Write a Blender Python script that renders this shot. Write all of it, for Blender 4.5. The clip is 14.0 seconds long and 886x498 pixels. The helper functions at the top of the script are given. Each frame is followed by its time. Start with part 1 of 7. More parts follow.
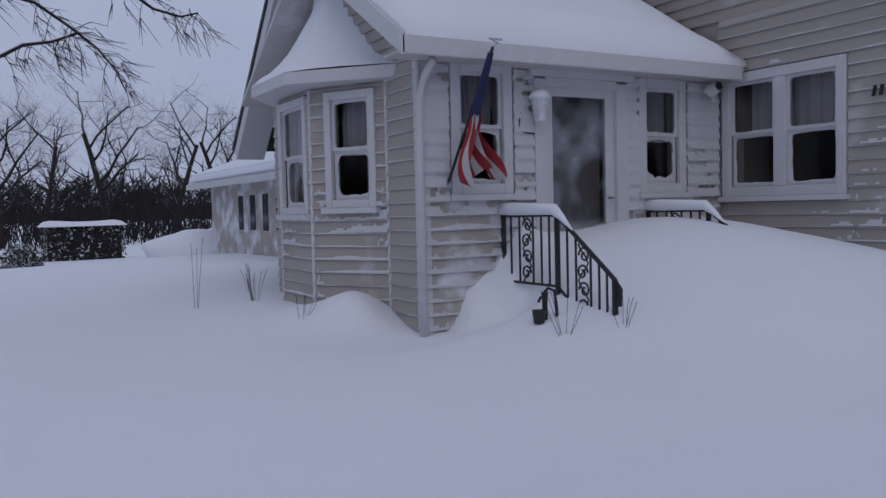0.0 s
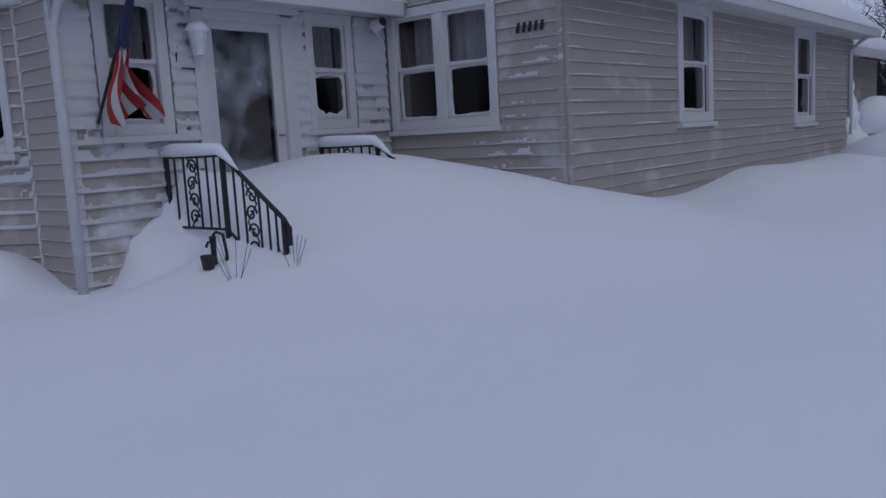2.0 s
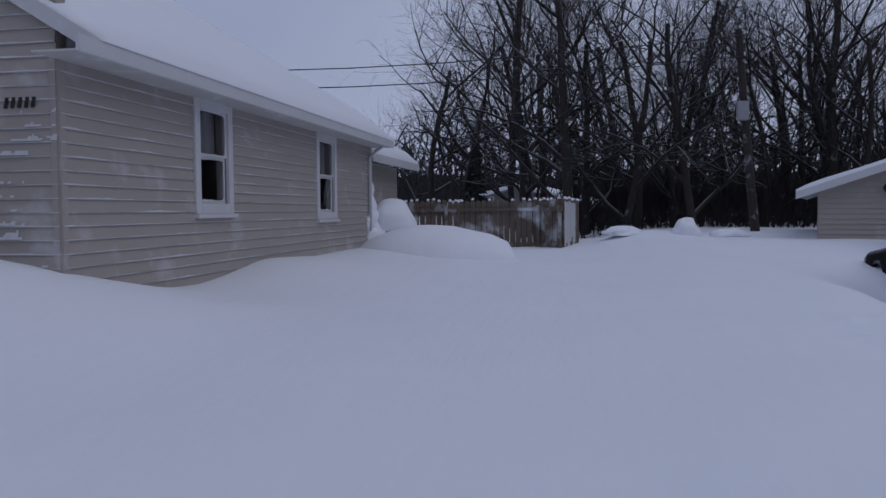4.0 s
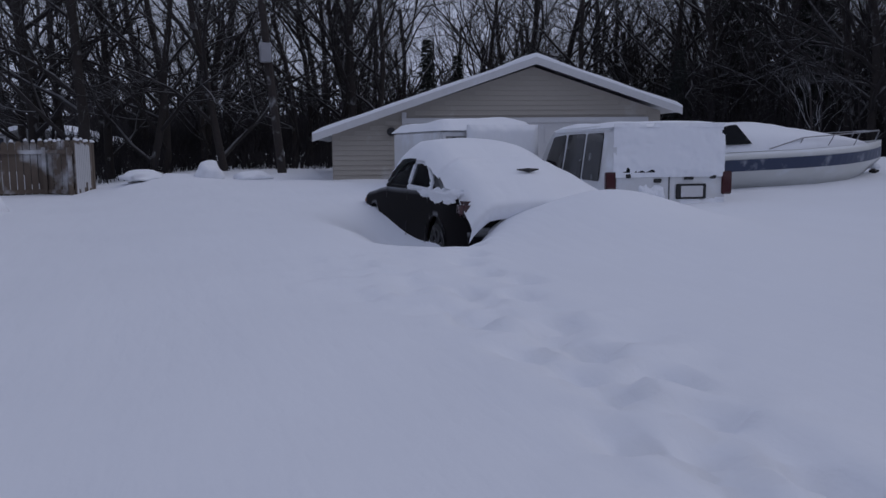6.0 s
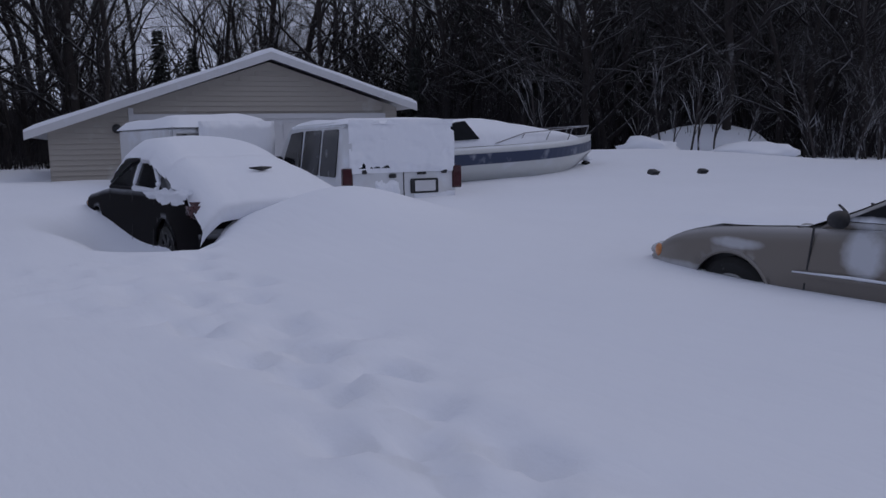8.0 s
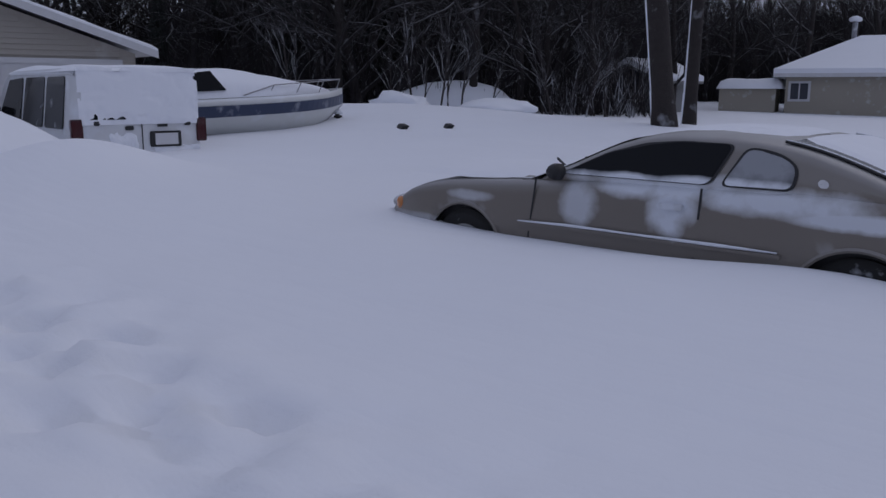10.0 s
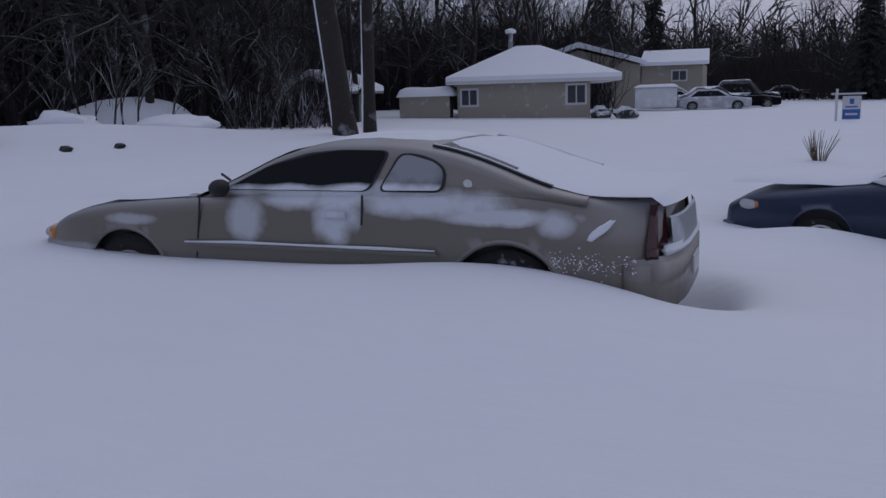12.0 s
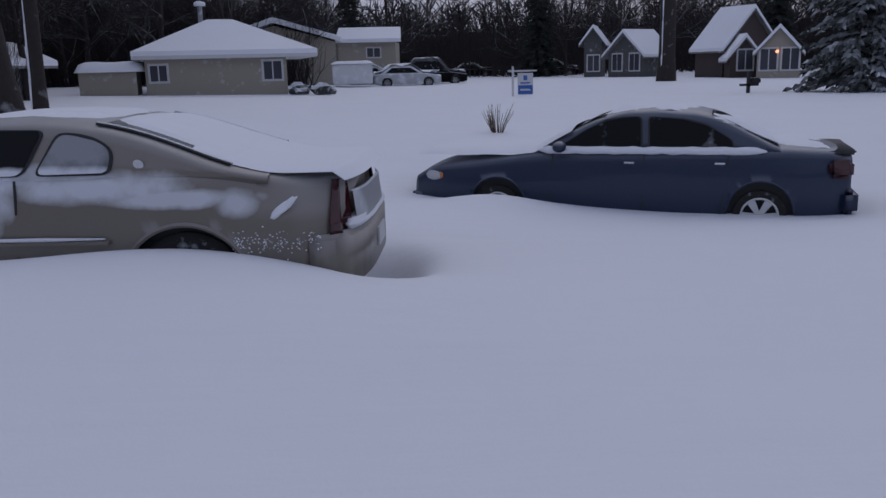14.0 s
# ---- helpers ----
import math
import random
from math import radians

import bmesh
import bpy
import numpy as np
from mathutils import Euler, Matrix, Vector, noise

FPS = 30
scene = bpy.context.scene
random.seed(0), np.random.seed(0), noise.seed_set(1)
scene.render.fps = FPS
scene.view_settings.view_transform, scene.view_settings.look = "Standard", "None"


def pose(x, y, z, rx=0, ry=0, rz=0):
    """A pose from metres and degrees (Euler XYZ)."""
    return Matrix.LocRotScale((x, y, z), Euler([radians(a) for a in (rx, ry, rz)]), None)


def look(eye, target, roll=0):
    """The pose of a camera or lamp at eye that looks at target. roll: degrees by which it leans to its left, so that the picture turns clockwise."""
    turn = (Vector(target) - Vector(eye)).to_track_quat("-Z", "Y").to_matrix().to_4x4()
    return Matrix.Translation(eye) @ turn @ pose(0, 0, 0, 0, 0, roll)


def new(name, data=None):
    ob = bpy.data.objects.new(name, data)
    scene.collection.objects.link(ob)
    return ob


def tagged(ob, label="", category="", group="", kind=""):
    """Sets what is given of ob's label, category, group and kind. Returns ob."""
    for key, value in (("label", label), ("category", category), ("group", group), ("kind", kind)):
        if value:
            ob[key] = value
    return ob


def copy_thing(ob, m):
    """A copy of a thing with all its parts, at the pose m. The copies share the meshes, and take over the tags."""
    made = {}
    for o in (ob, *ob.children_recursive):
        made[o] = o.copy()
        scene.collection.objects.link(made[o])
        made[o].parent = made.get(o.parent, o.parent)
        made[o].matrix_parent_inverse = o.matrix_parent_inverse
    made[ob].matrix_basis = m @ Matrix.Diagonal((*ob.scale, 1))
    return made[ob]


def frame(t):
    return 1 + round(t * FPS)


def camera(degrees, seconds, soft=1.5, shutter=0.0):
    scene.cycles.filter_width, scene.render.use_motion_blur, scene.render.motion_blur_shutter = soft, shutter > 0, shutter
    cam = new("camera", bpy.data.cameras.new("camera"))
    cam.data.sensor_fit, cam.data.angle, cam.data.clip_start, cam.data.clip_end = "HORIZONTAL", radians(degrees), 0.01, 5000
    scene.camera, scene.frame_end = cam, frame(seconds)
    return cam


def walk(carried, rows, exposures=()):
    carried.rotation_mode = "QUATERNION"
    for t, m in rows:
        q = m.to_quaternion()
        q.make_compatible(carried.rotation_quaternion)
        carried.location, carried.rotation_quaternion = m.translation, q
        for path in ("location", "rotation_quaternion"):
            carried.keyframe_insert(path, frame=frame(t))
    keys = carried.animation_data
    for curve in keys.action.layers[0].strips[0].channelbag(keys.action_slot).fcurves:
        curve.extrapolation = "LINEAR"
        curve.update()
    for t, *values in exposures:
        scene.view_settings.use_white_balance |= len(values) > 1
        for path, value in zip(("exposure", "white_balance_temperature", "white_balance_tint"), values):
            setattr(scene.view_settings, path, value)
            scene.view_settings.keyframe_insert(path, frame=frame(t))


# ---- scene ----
cam = camera(56.34, 14.0)
PATH = [
    (0.0, look((1.269, 0.166, 1.667), (6.279, 8.806, 1.161), -1.40)),
    (0.5, look((1.342, 0.177, 1.657), (7.532, 8.009, 1.065), -1.55)),
    (1.0, look((1.391, 0.147, 1.661), (8.397, 7.234, 0.826), -2.36)),
    (1.5, look((1.472, 0.118, 1.643), (9.107, 6.493, 0.615), -2.56)),
    (2.0, look((1.536, 0.089, 1.645), (9.163, 6.408, 0.270), -3.24)),
    (2.5, look((1.591, 0.053, 1.646), (9.092, 6.502, 0.182), -3.96)),
    (3.0, look((1.667, -0.033, 1.635), (9.931, 5.307, -0.152), -3.73)),
    (3.2, look((1.682, -0.089, 1.628), (10.472, 4.504, 0.339), -2.00)),
    (5.3, look((2.078, -1.030, 1.632), (11.784, -2.946, 0.171), -1.15)),
    (5.5, look((2.134, -1.056, 1.639), (11.731, -3.513, 0.278), -0.81)),
    (6.0, look((2.215, -1.063, 1.656), (11.528, -4.497, 0.439), -0.55)),
    (6.5, look((2.190, -1.070, 1.651), (11.559, -4.419, 0.646), -2.76)),
    (7.0, look((2.131, -1.129, 1.674), (11.200, -5.192, 0.563), -1.06)),
    (7.5, look((2.150, -1.212, 1.688), (10.784, -6.129, 0.552), -1.40)),
    (8.0, look((2.170, -1.236, 1.675), (10.046, -7.256, 0.362), -1.04)),
    (8.2, look((2.162, -1.246, 1.676), (9.762, -7.602, 0.321), -1.15)),
    (10.5, look((2.015, -1.372, 1.671), (7.119, -9.764, -0.207), -0.39)),
    (11.0, look((1.955, -1.422, 1.673), (6.148, -10.317, -0.142), -1.57)),
    (11.5, look((1.912, -1.467, 1.669), (5.230, -10.718, -0.177), -1.33)),
    (12.0, look((1.878, -1.485, 1.667), (4.517, -10.965, -0.116), -1.69)),
    (12.5, look((1.846, -1.514, 1.664), (3.970, -11.114, -0.156), -1.77)),
    (13.0, look((1.806, -1.550, 1.654), (2.874, -11.292, -0.332), -1.95)),
    (13.5, look((1.764, -1.556, 1.649), (1.824, -11.324, -0.489), -1.94)),
    (14.0, look((1.738, -1.563, 1.649), (0.955, -11.299, -0.495), -1.46)),
]
walk(cam, PATH, ((0.0, 0.12, 6500, 10), (0.5, 0.26, 6450, 10), (1.5, 0.2, 6350, 10), (2.0, 0.02, 6250, 11), (3.0, -0.04, 6250, 11),
                 (5.5, -0.08, 6500, 11), (6.5, -0.02, 6520, 11), (8.0, -0.03, 6550, 12), (14.0, -0.04, 6580, 12)))

# ---------- world and light ----------
world = bpy.data.worlds.new("world")
scene.world = world
world.use_nodes = True
wn, wl = world.node_tree.nodes, world.node_tree.links
wn.clear()
sky = wn.new("ShaderNodeTexSky")
sky.sky_type = "NISHITA"
sky.sun_disc = False
sky.sun_elevation, sky.sun_rotation = radians(25), radians(200)
sky.air_density, sky.dust_density = 1.0, 3.0
cloud = wn.new("ShaderNodeTexNoise")
cloud.inputs["Scale"].default_value, cloud.inputs["Detail"].default_value = 1.6, 3.0
ramp = wn.new("ShaderNodeValToRGB")
ramp.color_ramp.elements[0].position, ramp.color_ramp.elements[0].color = 0.35, (4.6, 5.25, 7.5, 1)
ramp.color_ramp.elements[1].position, ramp.color_ramp.elements[1].color = 0.7, (5.9, 6.6, 8.9, 1)
mixs = wn.new("ShaderNodeMix")
mixs.data_type = "RGBA"
mixs.inputs[0].default_value = 0.95
bg = wn.new("ShaderNodeBackground")
bg.inputs["Strength"].default_value = 0.0615
wout = wn.new("ShaderNodeOutputWorld")
wl.new(cloud.outputs["Fac"], ramp.inputs["Fac"])
wl.new(sky.outputs["Color"], mixs.inputs[6])
wl.new(ramp.outputs["Color"], mixs.inputs[7])
wl.new(mixs.outputs[2], bg.inputs["Color"])
wl.new(bg.outputs[0], wout.inputs[0])
sun_data = bpy.data.lights.new("sun", "SUN")
sun_data.energy, sun_data.angle, sun_data.color = 0.33, radians(60), (1.0, 0.95, 0.9)
sun = new("sun", sun_data)
sun.matrix_world = look((0, 0, 30), (6, 14, 10))

# ---------- materials ----------


def mat(name, color, rough=0.7, metal=0.0, var=0.12, scale=6.0, bump=0.0, bscale=40.0, dust=0.0, dscale=3.0,
        dup=0.0, spec=0.5, coat=0.0, random_tint=0.0, island=False, streaks=(), dcol=(0.72, 0.75, 0.8)):
    """A procedural surface: two scales of variation, bump, and wind-blown snow clinging in patches (dust) and on upward faces (dup)."""
    m = bpy.data.materials.new(name)
    m.use_nodes = True
    nt = m.node_tree
    n, l = nt.nodes, nt.links
    b = n["Principled BSDF"]
    b.inputs["Roughness"].default_value, b.inputs["Metallic"].default_value = rough, metal
    b.inputs["Specular IOR Level"].default_value, b.inputs["Coat Weight"].default_value = spec, coat
    tc = n.new("ShaderNodeTexCoord")
    geo = n.new("ShaderNodeNewGeometry")

    def noise_node(s, det=4.0, src=None):
        q = n.new("ShaderNodeTexNoise")
        q.inputs["Scale"].default_value, q.inputs["Detail"].default_value = s, det
        l.new(src or geo.outputs["Position"], q.inputs["Vector"])
        return q.outputs["Fac"]

    def math_node(op, a, c):
        q = n.new("ShaderNodeMath")
        q.operation = op
        q.use_clamp = op != "POWER"
        for k, v in enumerate((a, c)):
            if isinstance(v, (int, float)):
                q.inputs[k].default_value = v
            else:
                l.new(v, q.inputs[k])
        return q.outputs[0]

    def mix(fac, a, c):
        q = n.new("ShaderNodeMix")
        q.data_type = "RGBA"
        if isinstance(fac, (int, float)):
            q.inputs[0].default_value = fac
        else:
            l.new(fac, q.inputs[0])
        for k, v in ((6, a), (7, c)):
            if isinstance(v, tuple):
                q.inputs[k].default_value = (*v, 1)
            else:
                l.new(v, q.inputs[k])
        return q.outputs[2]

    dark = tuple(c * (1 - var) for c in color)
    light = tuple(min(1, c * (1 + var)) for c in color)
    col = mix(noise_node(scale), dark, light)
    fine = noise_node(scale * 9)
    col = mix(math_node("MULTIPLY", fine, 0.25), col, tuple(c * (1 - 2 * var) for c in color))
    if random_tint:
        oi = n.new("ShaderNodeObjectInfo")
        src = geo.outputs["Random Per Island"] if island else oi.outputs["Random"]
        col = mix(math_node("MULTIPLY", src, random_tint), col, tuple(c * 0.6 for c in color))
    if dust or dup:
        f = noise_node(dscale, 5.0)
        g = math_node("MULTIPLY", math_node("SUBTRACT", f, 0.62 - 0.25 * dust), 6.0)
        g = math_node("MULTIPLY", g, min(1.0, 0.35 + dust)) if dust else 0.0
        if dup:
            sep = n.new("ShaderNodeSeparateXYZ")
            l.new(geo.outputs["Normal"], sep.inputs[0])
            up = math_node("MULTIPLY", math_node("SUBTRACT", sep.outputs["Z"], 0.25), 4.0 * dup)
            g = math_node("ADD", g, math_node("MULTIPLY", up, math_node("ADD", f, 0.3)))
        col = mix(g, col, dcol)
        r = n.new("ShaderNodeMix")
        l.new(g, r.inputs[0]) if not isinstance(g, float) else None
        r.inputs[2].default_value, r.inputs[3].default_value = rough, 0.85
        l.new(r.outputs[0], b.inputs["Roughness"])
        if metal:
            r2 = n.new("ShaderNodeMix")
            l.new(g, r2.inputs[0])
            r2.inputs[2].default_value, r2.inputs[3].default_value = metal, 0.0
            l.new(r2.outputs[0], b.inputs["Metallic"])
    if streaks:
        oc = n.new("ShaderNodeSeparateXYZ")
        l.new(tc.outputs["Object"], oc.inputs[0])
        n2 = n.new("ShaderNodeMath")
        n2.operation = "SUBTRACT"
        l.new(noise_node(4.5, 6.0), n2.inputs[0])
        n2.inputs[1].default_value = 0.5
        total = None
        for cx, cz, rx, rz, amt in streaks:
            qs = []
            for ax, c, r in (("X", cx, rx), ("Z", cz, rz)):
                q = n.new("ShaderNodeMath")
                q.operation = "MULTIPLY_ADD"
                l.new(oc.outputs[ax], q.inputs[0])
                q.inputs[1].default_value, q.inputs[2].default_value = 1 / r, -c / r
                p = n.new("ShaderNodeMath")
                p.operation = "POWER"
                ab = n.new("ShaderNodeMath")
                ab.operation = "ABSOLUTE"
                l.new(q.outputs[0], ab.inputs[0])
                l.new(ab.outputs[0], p.inputs[0])
                p.inputs[1].default_value = 2.0
                qs.append(p.outputs[0])
            s = n.new("ShaderNodeMath")
            s.operation = "ADD"
            l.new(qs[0], s.inputs[0])
            l.new(qs[1], s.inputs[1])
            s2 = n.new("ShaderNodeMath")
            s2.operation = "SUBTRACT"
            s2.inputs[0].default_value = 1.0
            l.new(s.outputs[0], s2.inputs[1])
            s3 = n.new("ShaderNodeMath")
            s3.operation = "MULTIPLY_ADD"
            l.new(n2.outputs[0], s3.inputs[0])
            s3.inputs[1].default_value = 2.0
            l.new(s2.outputs[0], s3.inputs[2])
            v = math_node("MULTIPLY", math_node("MULTIPLY", s3.outputs[0], 1.2), amt)
            total = v if total is None else math_node("MAXIMUM", total, v)
        col = mix(total, col, dcol)
        rr = n.new("ShaderNodeMix")
        l.new(total, rr.inputs[0])
        if b.inputs["Roughness"].is_linked:
            l.new(b.inputs["Roughness"].links[0].from_socket, rr.inputs[2])
        else:
            rr.inputs[2].default_value = rough
        rr.inputs[3].default_value = 0.85
        l.new(rr.outputs[0], b.inputs["Roughness"])
    l.new(col, b.inputs["Base Color"])
    if bump:
        bp = n.new("ShaderNodeBump")
        bp.inputs["Strength"].default_value, bp.inputs["Distance"].default_value = bump, 0.02
        l.new(noise_node(bscale, 6.0), bp.inputs["Height"])
        l.new(bp.outputs[0], b.inputs["Normal"])
    return m


def snow_mat():
    m = mat("snow", (0.8, 0.82, 0.87), 0.75, var=0.03, scale=0.8, spec=0.25)
    n, l = m.node_tree.nodes, m.node_tree.links
    b = n["Principled BSDF"]
    geo = n.new("ShaderNodeNewGeometry")
    q1, q2 = n.new("ShaderNodeTexNoise"), n.new("ShaderNodeTexNoise")
    mp = n.new("ShaderNodeMapping")
    mp.inputs["Rotation"].default_value = (0, 0, radians(25))
    mp.inputs["Scale"].default_value = (0.35, 1.6, 1.0)
    l.new(geo.outputs["Position"], mp.inputs["Vector"])
    l.new(mp.outputs[0], q1.inputs["Vector"])
    l.new(geo.outputs["Position"], q2.inputs["Vector"])
    q1.inputs["Scale"].default_value, q1.inputs["Detail"].default_value = 1.8, 4.0
    q2.inputs["Scale"].default_value, q2.inputs["Detail"].default_value = 60.0, 3.0
    b1, b2 = n.new("ShaderNodeBump"), n.new("ShaderNodeBump")
    b1.inputs["Strength"].default_value, b1.inputs["Distance"].default_value = 0.5, 0.05
    b2.inputs["Strength"].default_value, b2.inputs["Distance"].default_value = 0.25, 0.006
    l.new(q1.outputs["Fac"], b1.inputs["Height"])
    l.new(q2.outputs["Fac"], b2.inputs["Height"])
    l.new(b1.outputs[0], b2.inputs["Normal"])
    l.new(b2.outputs[0], b.inputs["Normal"])
    return m


def glass_mat(name, tint=(0.8, 0.82, 0.85), rough=0.03, frost=0.0):
    m = bpy.data.materials.new(name)
    m.use_nodes = True
    n, l = m.node_tree.nodes, m.node_tree.links
    b = n["Principled BSDF"]
    b.inputs["Base Color"].default_value = (*tint, 1)
    b.inputs["Transmission Weight"].default_value = 1.0
    b.inputs["Roughness"].default_value = rough
    b.inputs["IOR"].default_value = 1.3
    if frost:
        q = n.new("ShaderNodeTexNoise")
        q.inputs["Scale"].default_value, q.inputs["Detail"].default_value = 2.2, 7.0
        geo = n.new("ShaderNodeNewGeometry")
        l.new(geo.outputs["Position"], q.inputs["Vector"])
        r = n.new("ShaderNodeValToRGB")
        r.color_ramp.elements[0].position, r.color_ramp.elements[1].position = 0.72 - frost, 0.95 - frost
        l.new(q.outputs["Fac"], r.inputs["Fac"])
        d = n.new("ShaderNodeBsdfDiffuse")
        d.inputs["Color"].default_value = (0.55, 0.6, 0.68, 1)
        mx = n.new("ShaderNodeMixShader")
        sc = n.new("ShaderNodeMath")
        sc.operation = "MULTIPLY"
        sc.inputs[1].default_value = 0.45
        l.new(r.outputs["Color"], sc.inputs[0])
        l.new(sc.outputs[0], mx.inputs[0])
        l.new(b.outputs[0], mx.inputs[1])
        l.new(d.outputs[0], mx.inputs[2])
        l.new(mx.outputs[0], n["Material Output"].inputs["Surface"])
    return m


SNOW = snow_mat()
SIDING = mat("vinyl_siding", (0.37, 0.335, 0.305), 0.55, var=0.06, scale=2.0, bump=0.15, bscale=90, dust=0.16, dscale=1.7, dup=0.6, random_tint=0.12)
SIDING_W = mat("snow_plastered_siding", (0.39, 0.355, 0.325), 0.6, var=0.06, scale=2.0, bump=0.3, bscale=60, dust=0.62, dscale=2.6, dup=1.0)
TRIM = mat("white_trim", (0.57, 0.57, 0.585), 0.5, var=0.05, scale=3.0, bump=0.15, bscale=40, dust=0.2, dscale=5, dcol=(0.64, 0.66, 0.7))
SOFFIT = mat("soffit_paint", (0.5, 0.49, 0.48), 0.55, var=0.05, scale=2.0, dust=0.3)
FROST = mat("packed_snow", (0.56, 0.565, 0.59), 0.8, var=0.03, scale=6, bump=0.4, bscale=30)
PANE = glass_mat("window_glass", frost=0.06)
FROSTED = glass_mat("frosted_storm_glass", frost=0.3)
AUTOGLASS = mat("tinted_auto_glass", (0.008, 0.009, 0.011), 0.08, var=0.1, scale=3, dust=0.03, dscale=5, spec=0.12)
DOORGLASS = mat("snow_edged_auto_glass", (0.008, 0.009, 0.011), 0.08, var=0.1, scale=3, spec=0.15,
                streaks=((0.1, 1.0, 0.62, 0.05, 1.0), (-0.4, 1.0, 0.35, 0.06, 1.0)))
QUARTGLASS = mat("frosted_auto_glass", (0.008, 0.009, 0.011), 0.08, var=0.1, scale=3, spec=0.15,
                 streaks=((-0.8, 1.0, 0.4, 0.08, 1.0), (-0.8, 1.14, 0.4, 0.2, 0.42)))
CURTAIN = mat("curtain_cloth", (0.44, 0.43, 0.44), 0.9, var=0.15, scale=14)
# Dark tone for the added room faces, so the windows look unlit.
ROOMDARK = mat("dark_room_interior", (0.12, 0.11, 0.1), 0.9, var=0.2)
IRON = mat("black_iron", (0.012, 0.012, 0.014), 0.5, var=0.2, scale=30, bump=0.2, bscale=200)
PLASTICBLK = mat("black_plastic", (0.02, 0.02, 0.022), 0.6, var=0.2, scale=20)
RUBBER = mat("tyre_rubber", (0.018, 0.018, 0.018), 0.85, var=0.2, scale=30, dust=0.08, dscale=12)
ALLOY = mat("alloy_rim", (0.3, 0.3, 0.3), 0.5, metal=0.8, var=0.1, dust=0.1, dscale=14)
BRIGHTRIM = mat("bright_alloy_rim", (0.62, 0.62, 0.63), 0.4, metal=0.3, var=0.06)
CHROME = mat("chrome", (0.7, 0.7, 0.7), 0.2, metal=1.0, var=0.05)
STREAKS = ((-0.1, 0.99, 0.72, 0.13, 1.0), (-0.95, 0.93, 0.55, 0.12, 0.95), (0.42, 0.82, 0.19, 0.2, 0.75), (-0.28, 0.83, 0.2, 0.18, 1.0), (-1.35, 0.86, 0.5, 0.06, 0.9), (-1.72, 0.82, 0.13, 0.1, 0.8), (1.45, 0.78, 0.3, 0.045, 0.55), (2.0, 0.55, 0.35, 0.05, 0.45))
GOLD = mat("pewter_paint", (0.2, 0.178, 0.155), 0.4, metal=0.35, var=0.04, scale=1.0, dust=0.0, dscale=2.2, dup=0.12, coat=0.2, streaks=STREAKS)
NAVY = mat("navy_paint", (0.017, 0.029, 0.066), 0.35, metal=0.25, var=0.06, scale=1.0, dust=0.0, dscale=2.5, dup=0.1, coat=0.3)
BLACKP = mat("black_paint", (0.005, 0.004, 0.005), 0.75, var=0.1, scale=2.0, dust=0.0, dscale=5.0, dup=0.2, spec=0.12)
WHITEP = mat("white_paint", (0.62, 0.63, 0.65), 0.4, var=0.05, scale=2.0, dust=0.45, dscale=3.0, dup=0.8, coat=0.3)
SILVERP = mat("silver_paint", (0.4, 0.41, 0.43), 0.4, metal=0.3, var=0.05, dust=0.4, dscale=2.0, dup=1.0)
TAILRED = mat("red_lens", (0.05, 0.005, 0.008), 0.2, var=0.15, scale=20, coat=0.5)
AMBER = mat("amber_lens", (0.55, 0.2, 0.05), 0.25, var=0.15, scale=20, coat=0.5)
LENS = mat("clear_lens", (0.5, 0.5, 0.52), 0.2, var=0.1, scale=20, coat=0.5)
GEL = mat("gelcoat", (0.62, 0.63, 0.62), 0.35, var=0.06, scale=2.0, dust=0.25, dscale=2.5, dup=0.6)
STRIPE = mat("navy_stripe", (0.025, 0.04, 0.09), 0.4, var=0.1, dust=0.15)
STAIN = mat("stained_hull", (0.36, 0.3, 0.22), 0.6, var=0.2, scale=3)
GARAGE = mat("garage_siding", (0.36, 0.33, 0.29), 0.6, var=0.06, scale=1.0, bump=0.1, dust=0.2, dscale=0.8)
BARK = mat("bark", (0.034, 0.028, 0.026), 0.95, var=0.35, scale=9, bump=0.8, bscale=30, dust=0.06, dscale=2.5, dup=0.4)
TWIG = mat("twigs", (0.024, 0.02, 0.02), 0.95, var=0.3, scale=2, dup=0.12)
FARTWIG = mat("far_woods", (0.021, 0.0175, 0.019), 0.95, var=0.4, scale=0.3, random_tint=0.5, island=True)
SNOWBARK = mat("snow_streaked_bark", (0.05, 0.043, 0.042), 0.95, var=0.35, scale=9, bump=0.5, bscale=30, dust=0.25, dscale=1.8, dup=0.5)
SNOWTWIG = mat("snow_laden_twigs", (0.035, 0.03, 0.03), 0.95, var=0.3, scale=2, dust=0.2, dscale=1.3, dup=0.6)
NEEDLE = mat("spruce_needles", (0.02, 0.026, 0.022), 0.85, var=0.3, scale=3, dup=0.04, random_tint=0.4, island=True)
NEEDLES_SNOW = mat("snowy_spruce_needles", (0.035, 0.045, 0.04), 0.8, var=0.3, scale=3, dust=0.3, dscale=1.5, dup=0.9, random_tint=0.4, island=True)
WOOD = mat("weathered_fence_wood", (0.16, 0.125, 0.1), 0.9, var=0.25, scale=5, bump=0.5, bscale=50, dust=0.4, dscale=1.5, random_tint=0.5)
LEAFHEDGE = mat("hedge_leaves", (0.05, 0.05, 0.05), 0.85, var=0.4, scale=8, dust=0.25, dscale=4, dup=0.8, random_tint=0.4, island=True)
RED = mat("flag_red", (0.3, 0.025, 0.03), 0.85, var=0.15, scale=10, bump=0.2, bscale=300)
WHITE = mat("flag_white", (0.47, 0.45, 0.45), 0.85, var=0.08, scale=10, bump=0.2, bscale=300)
BLUE = mat("flag_blue", (0.018, 0.022, 0.075), 0.85, var=0.15, scale=10, bump=0.2, bscale=300)
